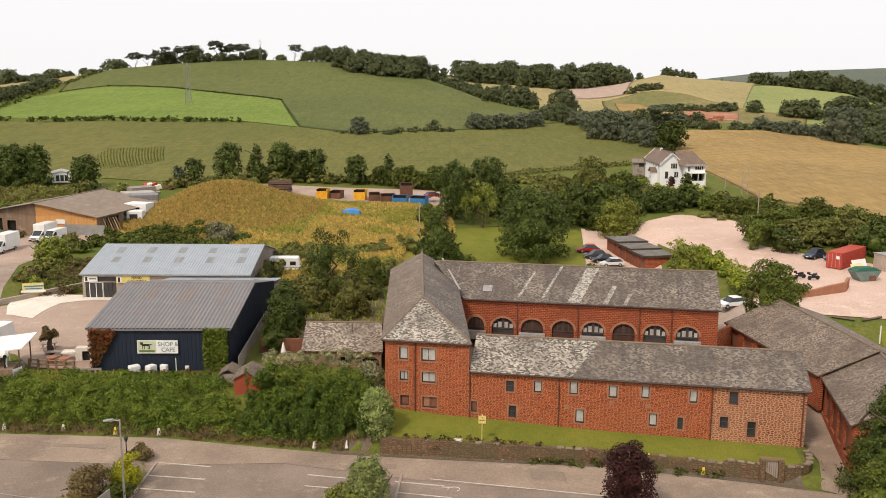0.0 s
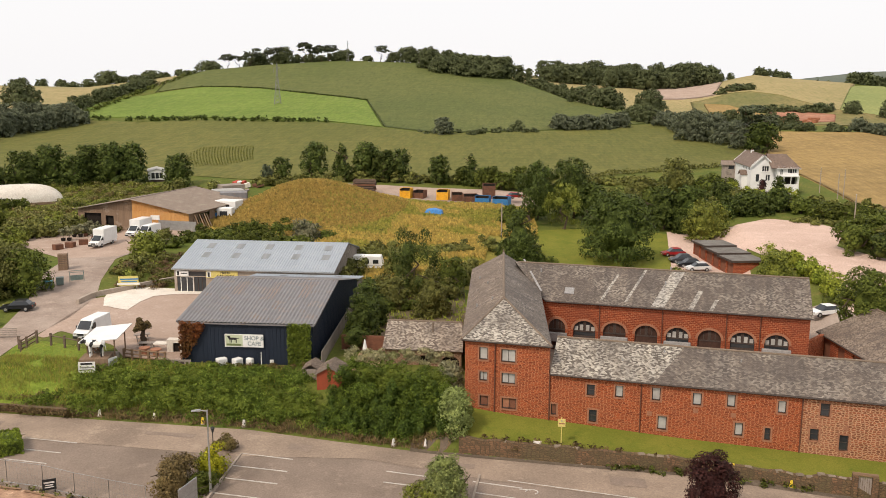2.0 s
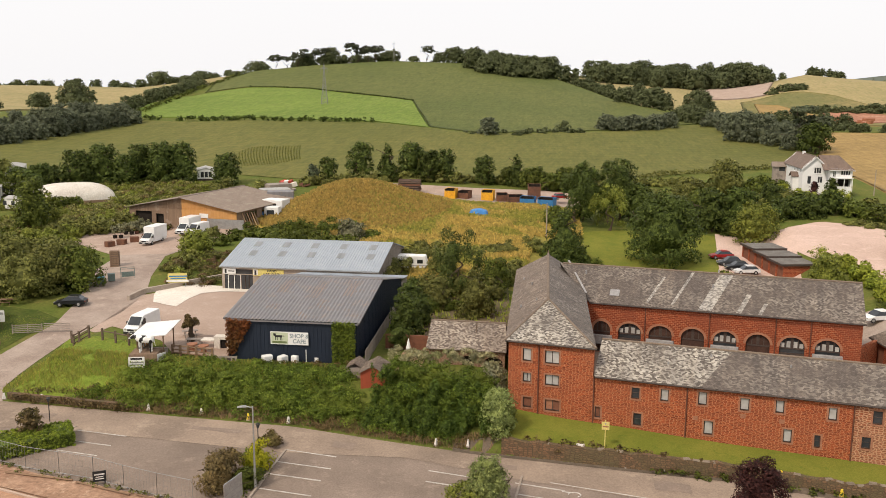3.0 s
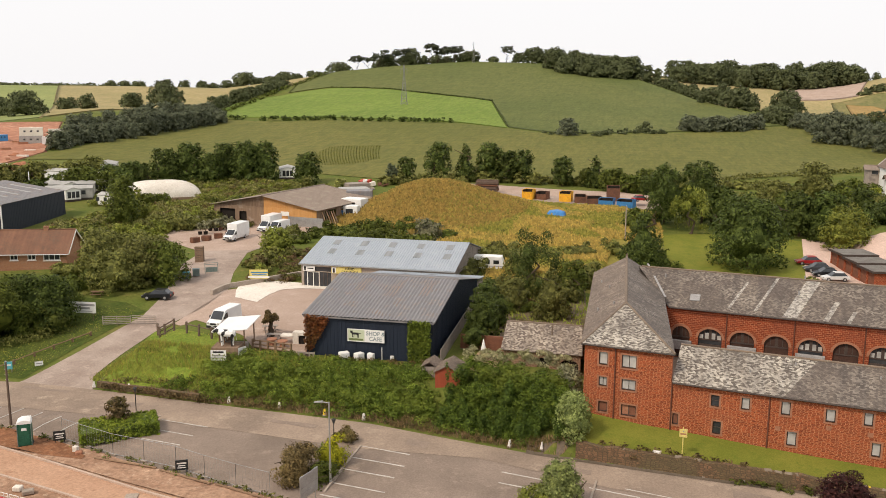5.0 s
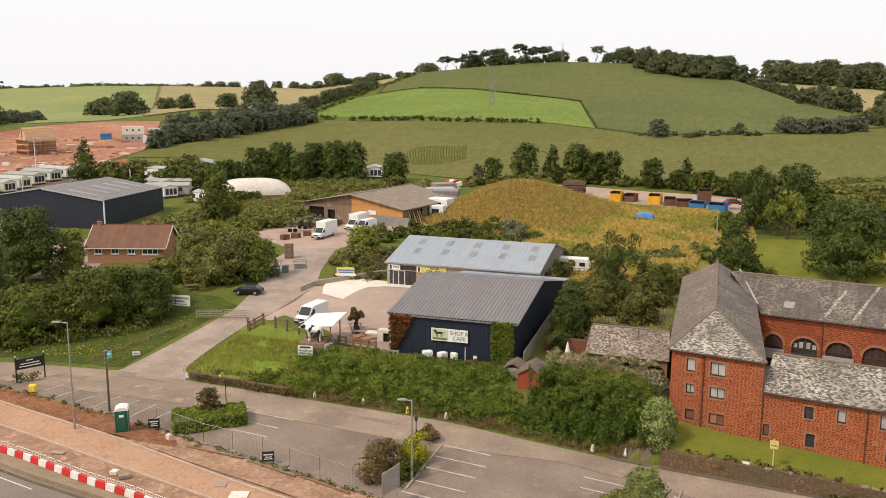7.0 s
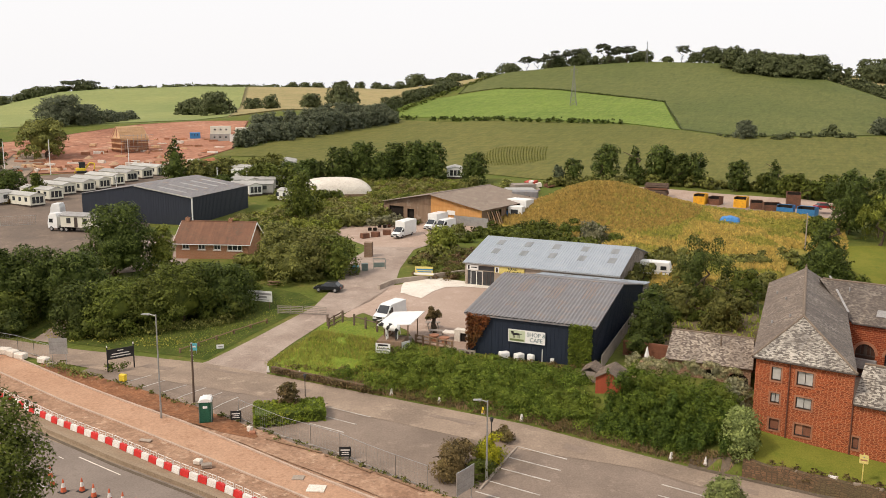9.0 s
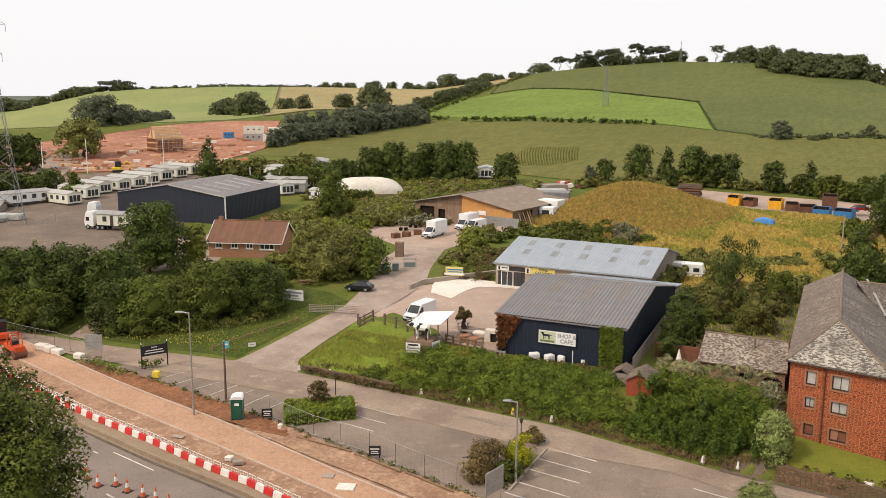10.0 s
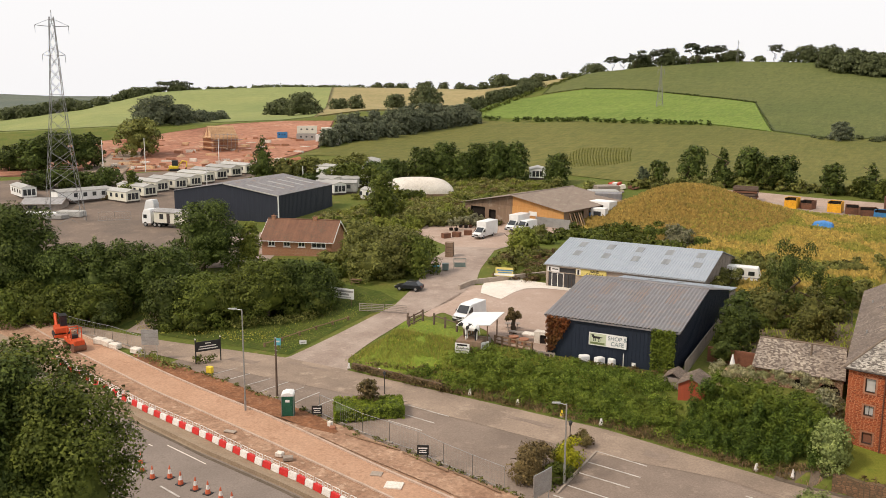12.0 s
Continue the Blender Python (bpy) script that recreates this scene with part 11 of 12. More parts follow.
def old_olive(x, y, high):
    z = ground_at(x, y)
    b = thing("olive_tree", "old olive tree with a thick twisted trunk", "tree", "", pose(x, y, z))
    bm = bmesh.new()
    pts = [(0, 0, -0.2), (0.25, 0.05, 0.5), (0.05, 0, 1.1), (0.2, 0.05, 1.7)]
    for (p, q, r) in zip(pts, pts[1:], (0.5, 0.36, 0.26)):
        rod(bm, p, q, r, r * 0.8, 9)
    rod(bm, pts[3], (0.8, 0.3, 2.4), 0.16, 0.06), rod(bm, pts[3], (-0.6, -0.2, 2.3), 0.16, 0.06)
    part("trunk", bm, M["bark"], b)
    blobs = [(0.15 + random.Random(i).uniform(-0.65, 0.65), random.Random(i + 50).uniform(-0.6, 0.6), 1.9 + random.Random(i + 90).uniform(0, 1.0), 0.5, 0.5, 0.42) for i in range(12)]
    vs, fs, ns = leaf_cloud(clumps(blobs, 4, 7), 7000, 0.11, 77, 0.5)
    part("crown", raw_mesh("olive_crown", vs, fs, M["leaf_brown"], True, ns), None, b)


old_olive(-43.6, 92.4, 3)


def picnic_table(x, y, heading, tone="wood", z=None):
    g = (ground_at(x, y) + 0.06) if z is None else z
    b = thing("picnic_table", "weathered wooden picnic table with benches", "picnic table", "", pose(x, y, g, 0, 0, heading))
    for i in range(5):
        part("plank", boxes((-0.9, 0.9, -0.4 + 0.165 * i, -0.25 + 0.165 * i, 0.72, 0.76)), M[tone], b)
    for s in (-1, 1):
        part("bench", boxes((-0.9, 0.9, s * 0.75 - 0.13, s * 0.75 + 0.13, 0.42, 0.46)), M[tone], b)
        part("leg_frame", rods([((s * 0.6, -0.75, 0), (s * 0.6, -0.2, 0.72), 0.05), ((s * 0.6, 0.75, 0), (s * 0.6, 0.2, 0.72), 0.05), ((s * 0.6, -0.85, 0.42), (s * 0.6, 0.85, 0.42), 0.045)], 4), M[tone], b)


picnic_table(-78.2, 108.2, 20)
picnic_table(-42.4, 90.9, 10, "grey_boards")
picnic_table(-44.4, 94.2, 30, "grey_boards")
for x, y in ((-41.7, 88.8), (-40.2, 88.4)):
    b = thing("stone_table", "round pale stone table on a thick pedestal", "table", "tables by the shop", pose(x, y, 3.3))
    part("tabletop", rods([((0, 0, 0.66), (0, 0, 0.78), 0.6)], 16), M["surround"], b)
    part("pedestal", rods([((0, 0, 0), (0, 0, 0.66), 0.34, 0.28)], 12), M["surround"], b)
b = thing("stone_arch", "low rendered oven with an arched dark mouth", "oven", "", pose(-38.6, 90.6, 3.25, 0, 0, 5))
bm = boxes((-1.1, -0.4, -0.5, 0.5, 0, 1.4), (0.4, 1.1, -0.5, 0.5, 0, 1.4), (-0.399, 0.399, -0.5, 0.5, 1.05, 1.4))
part("body", bm, M["concrete"], b)
part("mouth", boxes((-0.398, 0.398, -0.3, 0.4, 0, 1.04)), M["dark_inside"], b)
part("tabletop", boxes((-2.6, -1.11, -0.6, 0.6, 0.85, 0.98)), M["concrete"], b)


def rail_fence(name, pts, high, rails, step, label, tone="wood"):
    b = thing(name, label, "fence", "", pose(pts[0][0], pts[0][1], 0))
    ox, oy = pts[0]
    row = [(x, y, ground_at(x, y)) for x, y, _ in along(pts, step)]
    for x, y, z in row:
        part("post", boxes((x - ox - 0.1, x - ox + 0.1, y - oy - 0.1, y - oy + 0.1, z - 0.3, z + high)), M[tone], b)
    for (xa, ya, za), (xb, yb, zb) in zip(row, row[1:]):
        for k in rails:
            part("rail", rods([((xa - ox, ya - oy, za + high * k), (xb - ox, yb - oy, zb + high * k), 0.075)], 4), M[tone], b)


rail_fence("post_and_rail_fence", [(-60.0, 94.6), (-58.4, 92.6), (-55.3, 91.6)], 1.6, (0.3, 0.6, 0.9), 1.7, "dark timber post and rail fence beside the drive", "pole_wood")
rail_fence("post_fence", [(-53.8, 91.0), (-50.0, 89.6), (-46.4, 88.2)], 1.5, (0.8,), 2.2, "dark timber posts above the grass bank", "pole_wood")
rail_fence("yard_fence", [(-43.2, 87.0), (-40.4, 86.6), (-37.6, 86.2)], 1.25, (0.25, 0.55, 0.9), 1.0, "timber picket fence along the yard edge")
rail_fence("verge_rail", [(-72.5, 80.4), (-69.8, 88.5), (-68.0, 94)], 0.6, (0.8,), 2.6, "low timber rail along the drive verge")
b = thing("field_gate", "open grey wooden five-bar gate", "gate", "", pose(-69.2, 96.4, ground_at(-69.2, 96.4), 0, 0, 20))
for k in range(5):
    part("bar", boxes((0, 3.6, -0.03, 0.03, 0.25 + 0.24 * k, 0.34 + 0.24 * k)), M["grey_boards"], b)
for x in (0.0, 1.8, 3.5):
    part("upright", boxes((x, x + 0.1, -0.07, -0.031, 0.2, 1.4)), M["grey_boards"], b)
b = thing("field_gate", "grey wooden five-bar gate", "gate", "", pose(-65.6, 97.6, ground_at(-65.6, 97.6), 0, 0, 12))
for k in range(5):
    part("bar", boxes((0, 3.2, -0.03, 0.03, 0.25 + 0.24 * k, 0.34 + 0.24 * k)), M["grey_boards"], b)
board_sign(-36.0, 85.2, 4, 2.0, 1.0, 0.1, "pallet board with dark painted letters", "grey_boards", [(-0.5, 0.5, 0.4, 0.6, "dark_frame"), (0.1, 0.5, 0.4, 0.6, "dark_frame"), (0.6, 0.5, 0.3, 0.6, "dark_frame")], False, name="pallet_sign", z=2.9)
for x, y, w in ((-31.9, 86.0, 1.1), (-30.2, 86.1, 1.0), (-28.9, 86.3, 0.5)):
    bm = soft_box(-w / 2, w / 2, -0.4, 0.4, 0, 0.8, 0.12)
    tagged(part("white_tank", bm, M["white"], None, "", pose(x, y, ground_at(x, y) + 0.1, 0, 0, 10 * x)), "white plastic container against the shop wall", "container")
# the apron wall, bins, pallets
b = thing("apron_wall", "low pale stone wall round the wash apron", "wall", "", None)
part("stonework", box_line([(x, y) for x, y, _ in along([(-61.6, 111.5), (-61.2, 115.2), (-57.5, 119.5), (-52, 126)], 1.0)], 0.22, -0.2, 0.75), M["block"], b)
for i, (x, y, w) in enumerate(((-71.4, 117.9, 1.1), (-70.0, 118.9, 1.2), (-69.4, 121.0, 1.1))):
    b = thing("wheelie_bin", "grey-green wheeled bin with a lid", "bin", "bins at the yard", pose(x, y, ground_at(x, y) + 0.05, 0, 0, 30))
    bm = bmesh.new()
    box(bm, -w / 2 + 0.06, w / 2 - 0.06, -0.4, 0.4, 0.1, 1.1, None, -0.05)
    part("body", bm, M["bin_green"], b)
    part("lid", boxes((-w / 2, w / 2, -0.48, 0.48, 1.102, 1.2)), M["teal" if i == 1 else "bin_green"], b)
b = thing("yard_shelter", "small steel-framed bin store", "shelter", "", pose(-68.6, 122.4, ground_at(-68.6, 122.4), 0, 0, 30))
part("frame_rails", rods([((x, y, 0), (x, y, 1.6), 0.04) for x in (0, 2.0) for y in (0, 1.3)] + [((0, 0, 1.6), (2.0, 0, 1.6), 0.04), ((0, 1.3, 1.6), (2.0, 1.3, 1.6), 0.04)], 5), M["bin_green"], b)
part("side_sheet", boxes((0.1, 1.9, 1.25, 1.3, 0.1, 0.9)), M["bin_green"], b)
b = thing("pallet_stack", "stack of weathered wooden pallets", "pallets", "", pose(-74.1, 130.6, ground_at(-74.1, 130.6), 0, 0, 20))
for k in range(9):
    part("pallet", boxes((-0.7, 0.7, -0.6, 0.6, 0.3 * k, 0.3 * k + 0.05), (-0.7, 0.7, -0.6, -0.45, 0.3 * k + 0.051, 0.3 * k + 0.2), (-0.7, 0.7, 0.45, 0.6, 0.3 * k + 0.051, 0.3 * k + 0.2), (-0.7, 0.7, -0.6, 0.6, 0.3 * k + 0.201, 0.3 * k + 0.25)), M["old_boards"], b)


def red_hut():
    b = thing("garden_shed", "small red-stained wooden shed with a felt roof", "shed", "", pose(-20.3, 80.8, 0, 0, 0, 2))
    z = 2.4
    part("front_wall", gable_end(wall(bmesh.new(), (0, 0), (2.5, 0), z - 0.5, z + 2.1, 0.06), (0, 0), (2.5, 0), z + 2.1, 0.5, z + 2.75, 0.06), M["shed_red"], b)
    part("side_wall", wall(bmesh.new(), (2.5, 0.062), (2.5, 3.2), z - 0.5, z + 2.1, 0.06), M["shed_red"], b)
    part("side_wall", wall(bmesh.new(), (0, 3.2), (0, 0.062), z - 0.5, z + 2.1, 0.06), M["shed_red"], b)
    part("back_wall", gable_end(wall(bmesh.new(), (2.44, 3.2), (0.06, 3.2), z - 0.5, z + 2.1, 0.06), (2.5, 3.2), (0, 3.2), z + 2.1, 0.5, z + 2.75, 0.06), M["shed_red"], b)
    ribs(b, (0, 0), (2.5, 0), z, lambda u: z + 2.1 + 0.6 * (1 - abs(2 * u - 1)), 0.22, M["shed_red"], "board_cladding", 0.012)
    part("roof_slope", slab(bmesh.new(), [(-0.2, -0.2, z + 2.02), (-0.2, 3.4, z + 2.02), (1.25, 3.4, z + 2.82), (1.25, -0.2, z + 2.82)], 0.06), M["slate_brown"], b)
    part("roof_slope", slab(bmesh.new(), [(2.7, 3.4, z + 2.02), (2.7, -0.2, z + 2.02), (1.25, -0.2, z + 2.82), (1.25, 3.4, z + 2.82)], 0.06), M["slate_brown"], b)
    c = thing("garden_shed", "small grey wooden shed beside the red one", "shed", "", pose(-22.2, 82.6, 0, 0, 0, 2))
    part("body", boxes((0, 1.7, 0, 2.2, z - 0.4, z + 1.9)), M["grey_boards"], c)
    part("roof", slab(slab(bmesh.new(), [(-0.15, -0.15, z + 1.85), (-0.15, 2.4, z + 1.85), (0.85, 2.4, z + 2.45), (0.85, -0.15, z + 2.45)], 0.06), [(1.85, 2.4, z + 1.85), (1.85, -0.15, z + 1.85), (0.85, -0.15, z + 2.45), (0.85, 2.4, z + 2.45)], 0.06), M["slate_brown"], c)
    f = thing("garden_fence", "weathered board fence beside the shop", "fence", "", pose(-21.3, 87.0, 0, 0, 0, 93))
    for i in range(24):
        part("board", boxes((i * 1.0, i * 1.0 + 0.96, -0.03, 0.03, ground_at(-21.3 - 0.05 * i, 87 + i) - 0.1, ground_at(-21.3 - 0.05 * i, 87 + i) + 1.6)), M["grey_boards"], f)
    # a dark red board fence, built as one solid band without bricks
    d = thing("red_brick_wall", "dark red board fence behind the patio", "wall", "", None)
    part("brickwork", box_line([(-20.5, 93.5), (-17.5, 93.5), (-14.8, 93.4)], 0.12, -0.2, 1.7), M["door_brown"], d)
    p = thing("parasol", "closed pale garden parasol on a pole", "parasol", "", pose(-16.9, 88.6, ground_at(-16.9, 88.6) + 0.1))
    part("pole", rods([((0, 0, 0), (0, 0, 2.5), 0.03)], 6), M["wood"], p)
    part("canopy", rods([((0, 0, 0.9), (0, 0, 1.6), 0.2, 0.26), ((0, 0, 1.6), (0, 0, 2.6), 0.26, 0.04)], 9), M["white"], p)
    for k, (x, y) in enumerate(((-17.6, 87.3), (-16.4, 87.0), (-17.2, 90.2))):
        c = thing("garden_chair", "dark wooden garden chair on the patio", "chair", "garden chairs", pose(x, y, ground_at(x, y) + 0.13, 0, 0, 70 * k))
        part("seat", boxes((-0.24, 0.24, -0.24, 0.24, 0.42, 0.46)), M["wood"], c)
        part("backrest", boxes((-0.24, 0.24, 0.2, 0.24, 0.5, 0.95)), M["wood"], c)
        for lx in (-0.2, 0.2):
            for ly in (-0.2, 0.2):
                part("leg", boxes((lx - 0.025, lx + 0.025, ly - 0.025, ly + 0.025, 0, 0.419)), M["wood"], c)


red_hut()


# ---- the gravel lot ----
def container():
    x, y = 62.2, 133.0
    b = thing("shipping_container", "red steel shipping container on the gravel", "container", "", pose(x, y, ground_at(x, y) + 0.1, 0, 0, 44))
    part("body", boxes((0, 9.5, -0.2, 2.24, 0.12, 2.55)), M["red_paint"], b)
    bm = bmesh.new()
    for i in range(34):
        box(bm, 0.25 + 0.27 * i, 0.38 + 0.27 * i, -0.235, -0.201, 0.25, 2.4)
    ribs_ob = part("side_ribs", bm, M["red_paint"], b)
    bm = bmesh.new()
    for k in (0.15, 0.75, 1.3, 1.9):
        rod(bm, (-0.05, k, 0.2), (-0.05, k, 2.5), 0.03)
    part("lock_bars", bm, M["steel"], b)
    part("roof", boxes((-0.02, 9.52, -0.22, 2.26, 2.552, 2.62)), M["red_paint"], b)
    part("plate", boxes((-0.07, -0.04, 0.2, 0.7, 1.6, 2.1)), M["white"], b)
    s = thing("waste_skip", "green lidded waste skip with a rusty end", "skip", "", pose(62.9, 126.6, ground_at(62.9, 126.6) + 0.1, 0, 0, 10))
    part("tub", profile_body([(-1.2, 0, 1), (1.2, 0, 1), (2.1, 1.3, 1), (2.1, 1.5, 1), (-2.1, 1.5, 1), (-2.1, 1.3, 1)], 0.95, 0.04), M["bin_green"], s)
    part("lid", profile_body([(-2.15, 1.5, 1), (2.15, 1.5, 1), (1.2, 1.95, 0.8), (-1.2, 1.95, 0.8)], 0.98, 0.03), M["toilet_green"], s)
    part("rusty_end", boxes((0.2, 1.3, -0.98, -0.951, 0.1, 0.8)), M["rust"], s)
    w = thing("sheet_stack", "yellow and white boards leaning on the container", "boards", "", pose(64.0, 131.6, ground_at(64, 131.6) + 0.1, 0, 0, 30))
    part("board", slab(bmesh.new(), [(-1.2, -0.6, 0), (1.6, -0.6, 0), (1.6, 0.2, 1.3), (-1.2, 0.2, 1.3)], 0.05), paint("pale_yellow", (0.75, 0.68, 0.36)), w)
    part("board", slab(bmesh.new(), [(-0.6, -0.2, 0.2), (2.8, -0.2, 0.2), (2.8, 0.5, 1.8), (-0.6, 0.5, 1.8)], 0.05), M["white"], w)
    h = thing("steel_cabin", "small pale cabin with an open door", "cabin", "", pose(68.6, 132.0, ground_at(68.6, 132) + 0.1, 0, 0, 15))
    part("body", boxes((0, 4, 0, 2.4, 0, 2.5)), M["block"], h)
    part("door", boxes((0.4, 1.3, -0.05, -0.002, 0.05, 2.1)), M["bin_green"], h)
    part("roof", boxes((-0.1, 4.1, -0.1, 2.5, 2.502, 2.6)), M["lead"], h)
    for k, (x, y, a) in enumerate(((53.6, 127.2, 20), (55.3, 126.4, 15))):
        m = thing("motorbike", "dark motorcycle standing on the gravel", "motorbike", "motorbikes", pose(x, y, ground_at(x, y) + 0.1, 0, 0, a))
        for wx in (-0.7, 0.7):
            bm = bmesh.new()
            rod(bm, (wx, -0.07, 0.32), (wx, 0.07, 0.32), 0.32, 0.32, 14)
            part("wheel", bm, M["rubber"], m)
        part("engine", soft_box(-0.3, 0.3, -0.2, 0.2, 0.3, 0.7, 0.06), M["black"], m)
        part("tank", soft_box(-0.1, 0.5, -0.17, 0.17, 0.7, 1.0, 0.08), M["black"], m)
        part("seat", soft_box(-0.8, -0.1, -0.15, 0.15, 0.75, 0.9, 0.05), M["rubber"], m)
        part("handlebar", rods([((0.45, -0.38, 1.1), (0.45, 0.38, 1.1), 0.025), ((0.7, 0, 0.35), (0.45, 0, 1.1), 0.04)], 5), M["steel"], m)
        part("top_box", soft_box(-1.1, -0.75, -0.2, 0.2, 0.9, 1.25, 0.05), M["black"], m)
    l = thing("lot_wall", "low brown retaining wall across the lot", "wall", "", None)
    part("blockwork", box_line([(47.2, 115.3, -0.9), (50.4, 116.8, -0.4), (53.6, 118.2, 0.0), (56.9, 119.7, 0.2), (58.6, 122.5, 0.2)], 0.2, -0.3, 1.25), M["surround"], l)
    for xa, ya, xb, yb in ((49.4, 106.8, 51.7, 105.4), (52.6, 105.3, 55.7, 106.7)):
        tagged(part("timber_baulk", rods([((xa, ya, ground_at(xa, ya) + 0.22), (xb, yb, ground_at(xb, yb) + 0.22), 0.16)], 4), M["pole_wood"], None), "dark timber baulk edging the gravel", "timber")
    board_sign(61.3, 148.9, -10, 2.6, 1.2, 0.5, "pale board on posts at the lot edge", "barrier_white", [(0, 0.5, 2.4, 0.1, "wood")], True, name="notice_board", post_mat="wood")


container()


# ---- the scrap yard beyond the mound ----
def skip_bin(x, y, w, d, h, tone, a, label, z=None):
    g = ground_at(x, y) if z is None else z
    b = thing("skip_container", label, "skip", "skips on the waste ground", pose(x, y, g + 0.05, 0, 0, a))
    t = 0.1
    for q in ((-w / 2, w / 2, -d / 2, -d / 2 + t), (-w / 2, w / 2, d / 2 - t, d / 2), (-w / 2, -w / 2 + t, -d / 2 + t, d / 2 - t), (w / 2 - t, w / 2, -d / 2 + t, d / 2 - t)):
        part("side", boxes((*q, 0, h - 0.5 if q[3] < 0 and q[1] > q[0] + 1 else h)), M[tone], b)
    # thin dark sheets on the inner faces stand for the shade in the skip
    part("lining", boxes((-w / 2 + t + 0.002, w / 2 - t - 0.002, d / 2 - t - 0.04, d / 2 - t - 0.002, 0.16, h - 0.12), (-w / 2 + t + 0.002, -w / 2 + t + 0.04, -d / 2 + t, d / 2 - t - 0.05, 0.16, h - 0.12), (w / 2 - t - 0.04, w / 2 - t - 0.002, -d / 2 + t, d / 2 - t - 0.05, 0.16, h - 0.12)), M["dark_inside"], b, "dark sheets added for the shaded inside")
    part("floor", boxes((-w / 2 + t, w / 2 - t, -d / 2 + t, d / 2 - t, 0.05, 0.15)), M["rust"], b)
    bm = bmesh.new()
    for i in range(4):
        x0 = -w / 2 + w * (i + 0.5) / 4
        box(bm, x0 - 0.06, x0 + 0.06, -d / 2 - 0.06, -d / 2 - 0.001, 0, h - 0.5)
    part("ribs", bm, M[tone], b)


for x, y, w, d, h, tone, a, label in ((-28.8, 206.5, 2.6, 3.0, 2.4, "skip_yellow", -8, "yellow open-topped skip container"), (-25.6, 207.5, 2.6, 3.0, 1.9, "rust", -12, "dark rusty open skip container"),
                                      (-19.8, 206.1, 2.8, 3.0, 2.4, "skip_yellow", -6, "yellow open-topped skip container"), (-16.4, 204.8, 2.6, 2.2, 2.0, "rust", 8, "rusty open-topped skip container"), (-13.2, 204.0, 3.6, 2.2, 1.8, "rust", 15, "rusty open-topped skip container"),
                                      (-10.0, 201.2, 3.4, 2.4, 1.9, "skip_blue", -10, "blue open-topped skip container"), (-5.6, 200.6, 3.8, 2.4, 2.2, "skip_blue", -18, "blue open-topped skip container"), (-9.0, 209.0, 3.0, 2.4, 3.6, "rust", 6, "tall dark rusty hopper")):
    skip_bin(x, y, w, d, h, tone, a, label)
drape("scrap_yard_floor", [(-42, 207), (-20, 203), (2, 199)], [(-42, 214), (-20, 212), (2, 209)], 30, 8, 0.12, M["drive"], "bare trodden earth of the scrap yard", "yard")
b = thing("tarpaulin_heap", "heap under a crumpled blue tarpaulin", "tarpaulin", "", pose(-19.5, 181.5, ground_at(-19.5, 181.5)))
bm = profile_body([(-2.2, 0, 1), (2.2, 0, 1), (1.8, 1.2, 0.8), (0.2, 1.6, 0.7), (-1.5, 1.3, 0.8)], 1.3, 0.25)
part("sheet", bm, M["tarpaulin"], b)
b = thing("timber_stack", "stack of dark sawn timber", "timber", "", pose(-40.5, 214, ground_at(-40.5, 214), 0, 0, 5))
rng = random.Random(8)
for i in range(26):
    part("baulk", boxes((-2.6 + rng.uniform(-0.4, 0.4), 2.6 + rng.uniform(-0.4, 0.4), (i % 5) * 0.6 - 1.5, (i % 5) * 0.6 - 0.95, 0.62 * (i // 5), 0.62 * (i // 5) + 0.45)), M["pole_wood" if i % 3 else "rust"], b)
# clutter between barn and mound
for i, (x, y, w, d, h, tone, label) in enumerate(((-64.0, 181, 5, 3.5, 2.6, "white", "white stall under stretched canvas"), (-63.0, 176, 3.2, 2.4, 2.2, "white", "white canvas covered trailer"), (-66.0, 190, 6, 4, 3.2, "sheet_grey", "grey corrugated tin store"),
                                                 (-70.5, 199, 7, 5, 3.4, "pale_roof", "pale-roofed wooden storage hut"), (-74.0, 211, 6, 4, 3.0, "grey_boards", "grey weathered board store"), (-65.0, 176.2, 2.0, 1.4, 1.2, "tarpaulin", "blue sheet over a pile"), (-66.8, 181.5, 1.5, 1.4, 1.8, "tarpaulin", "blue plastic water tank"))):
    bm = soft_box(-w / 2, w / 2, -d / 2, d / 2, -0.3, h, 0.12)
    b = thing("store", label, "store", "", pose(x, y, ground_at(x, y), 0, 0, -10 + 13 * i))
    part("body", bm, M[tone], b)
    part("opening", boxes((-w * 0.3, w * 0.2, -d / 2 - 0.03, -d / 2 - 0.002, 0.1, h * 0.7)), M["dark_inside" if i % 2 == 0 else "glass"], b)
rng = random.Random(4)
for i in range(16):
    x, y = -76 + rng.uniform(-4, 6), 220 + rng.uniform(-8, 8)
    w = rng.uniform(0.8, 2.2)
    bm = soft_box(-w / 2, w / 2, -w / 3, w / 3, 0, rng.uniform(0.4, 1.3), 0.08)
    tagged(part("scrap_piece", bm, M[("white", "rust", "red_paint", "concrete", "grey_boards")[i % 5]], None, "", pose(x, y, ground_at(x, y) + 0.1, rng.uniform(-20, 20), rng.uniform(-20, 20), rng.uniform(0, 180))), "discarded scrap lying on a pale heap", "scrap", "scrap heap")


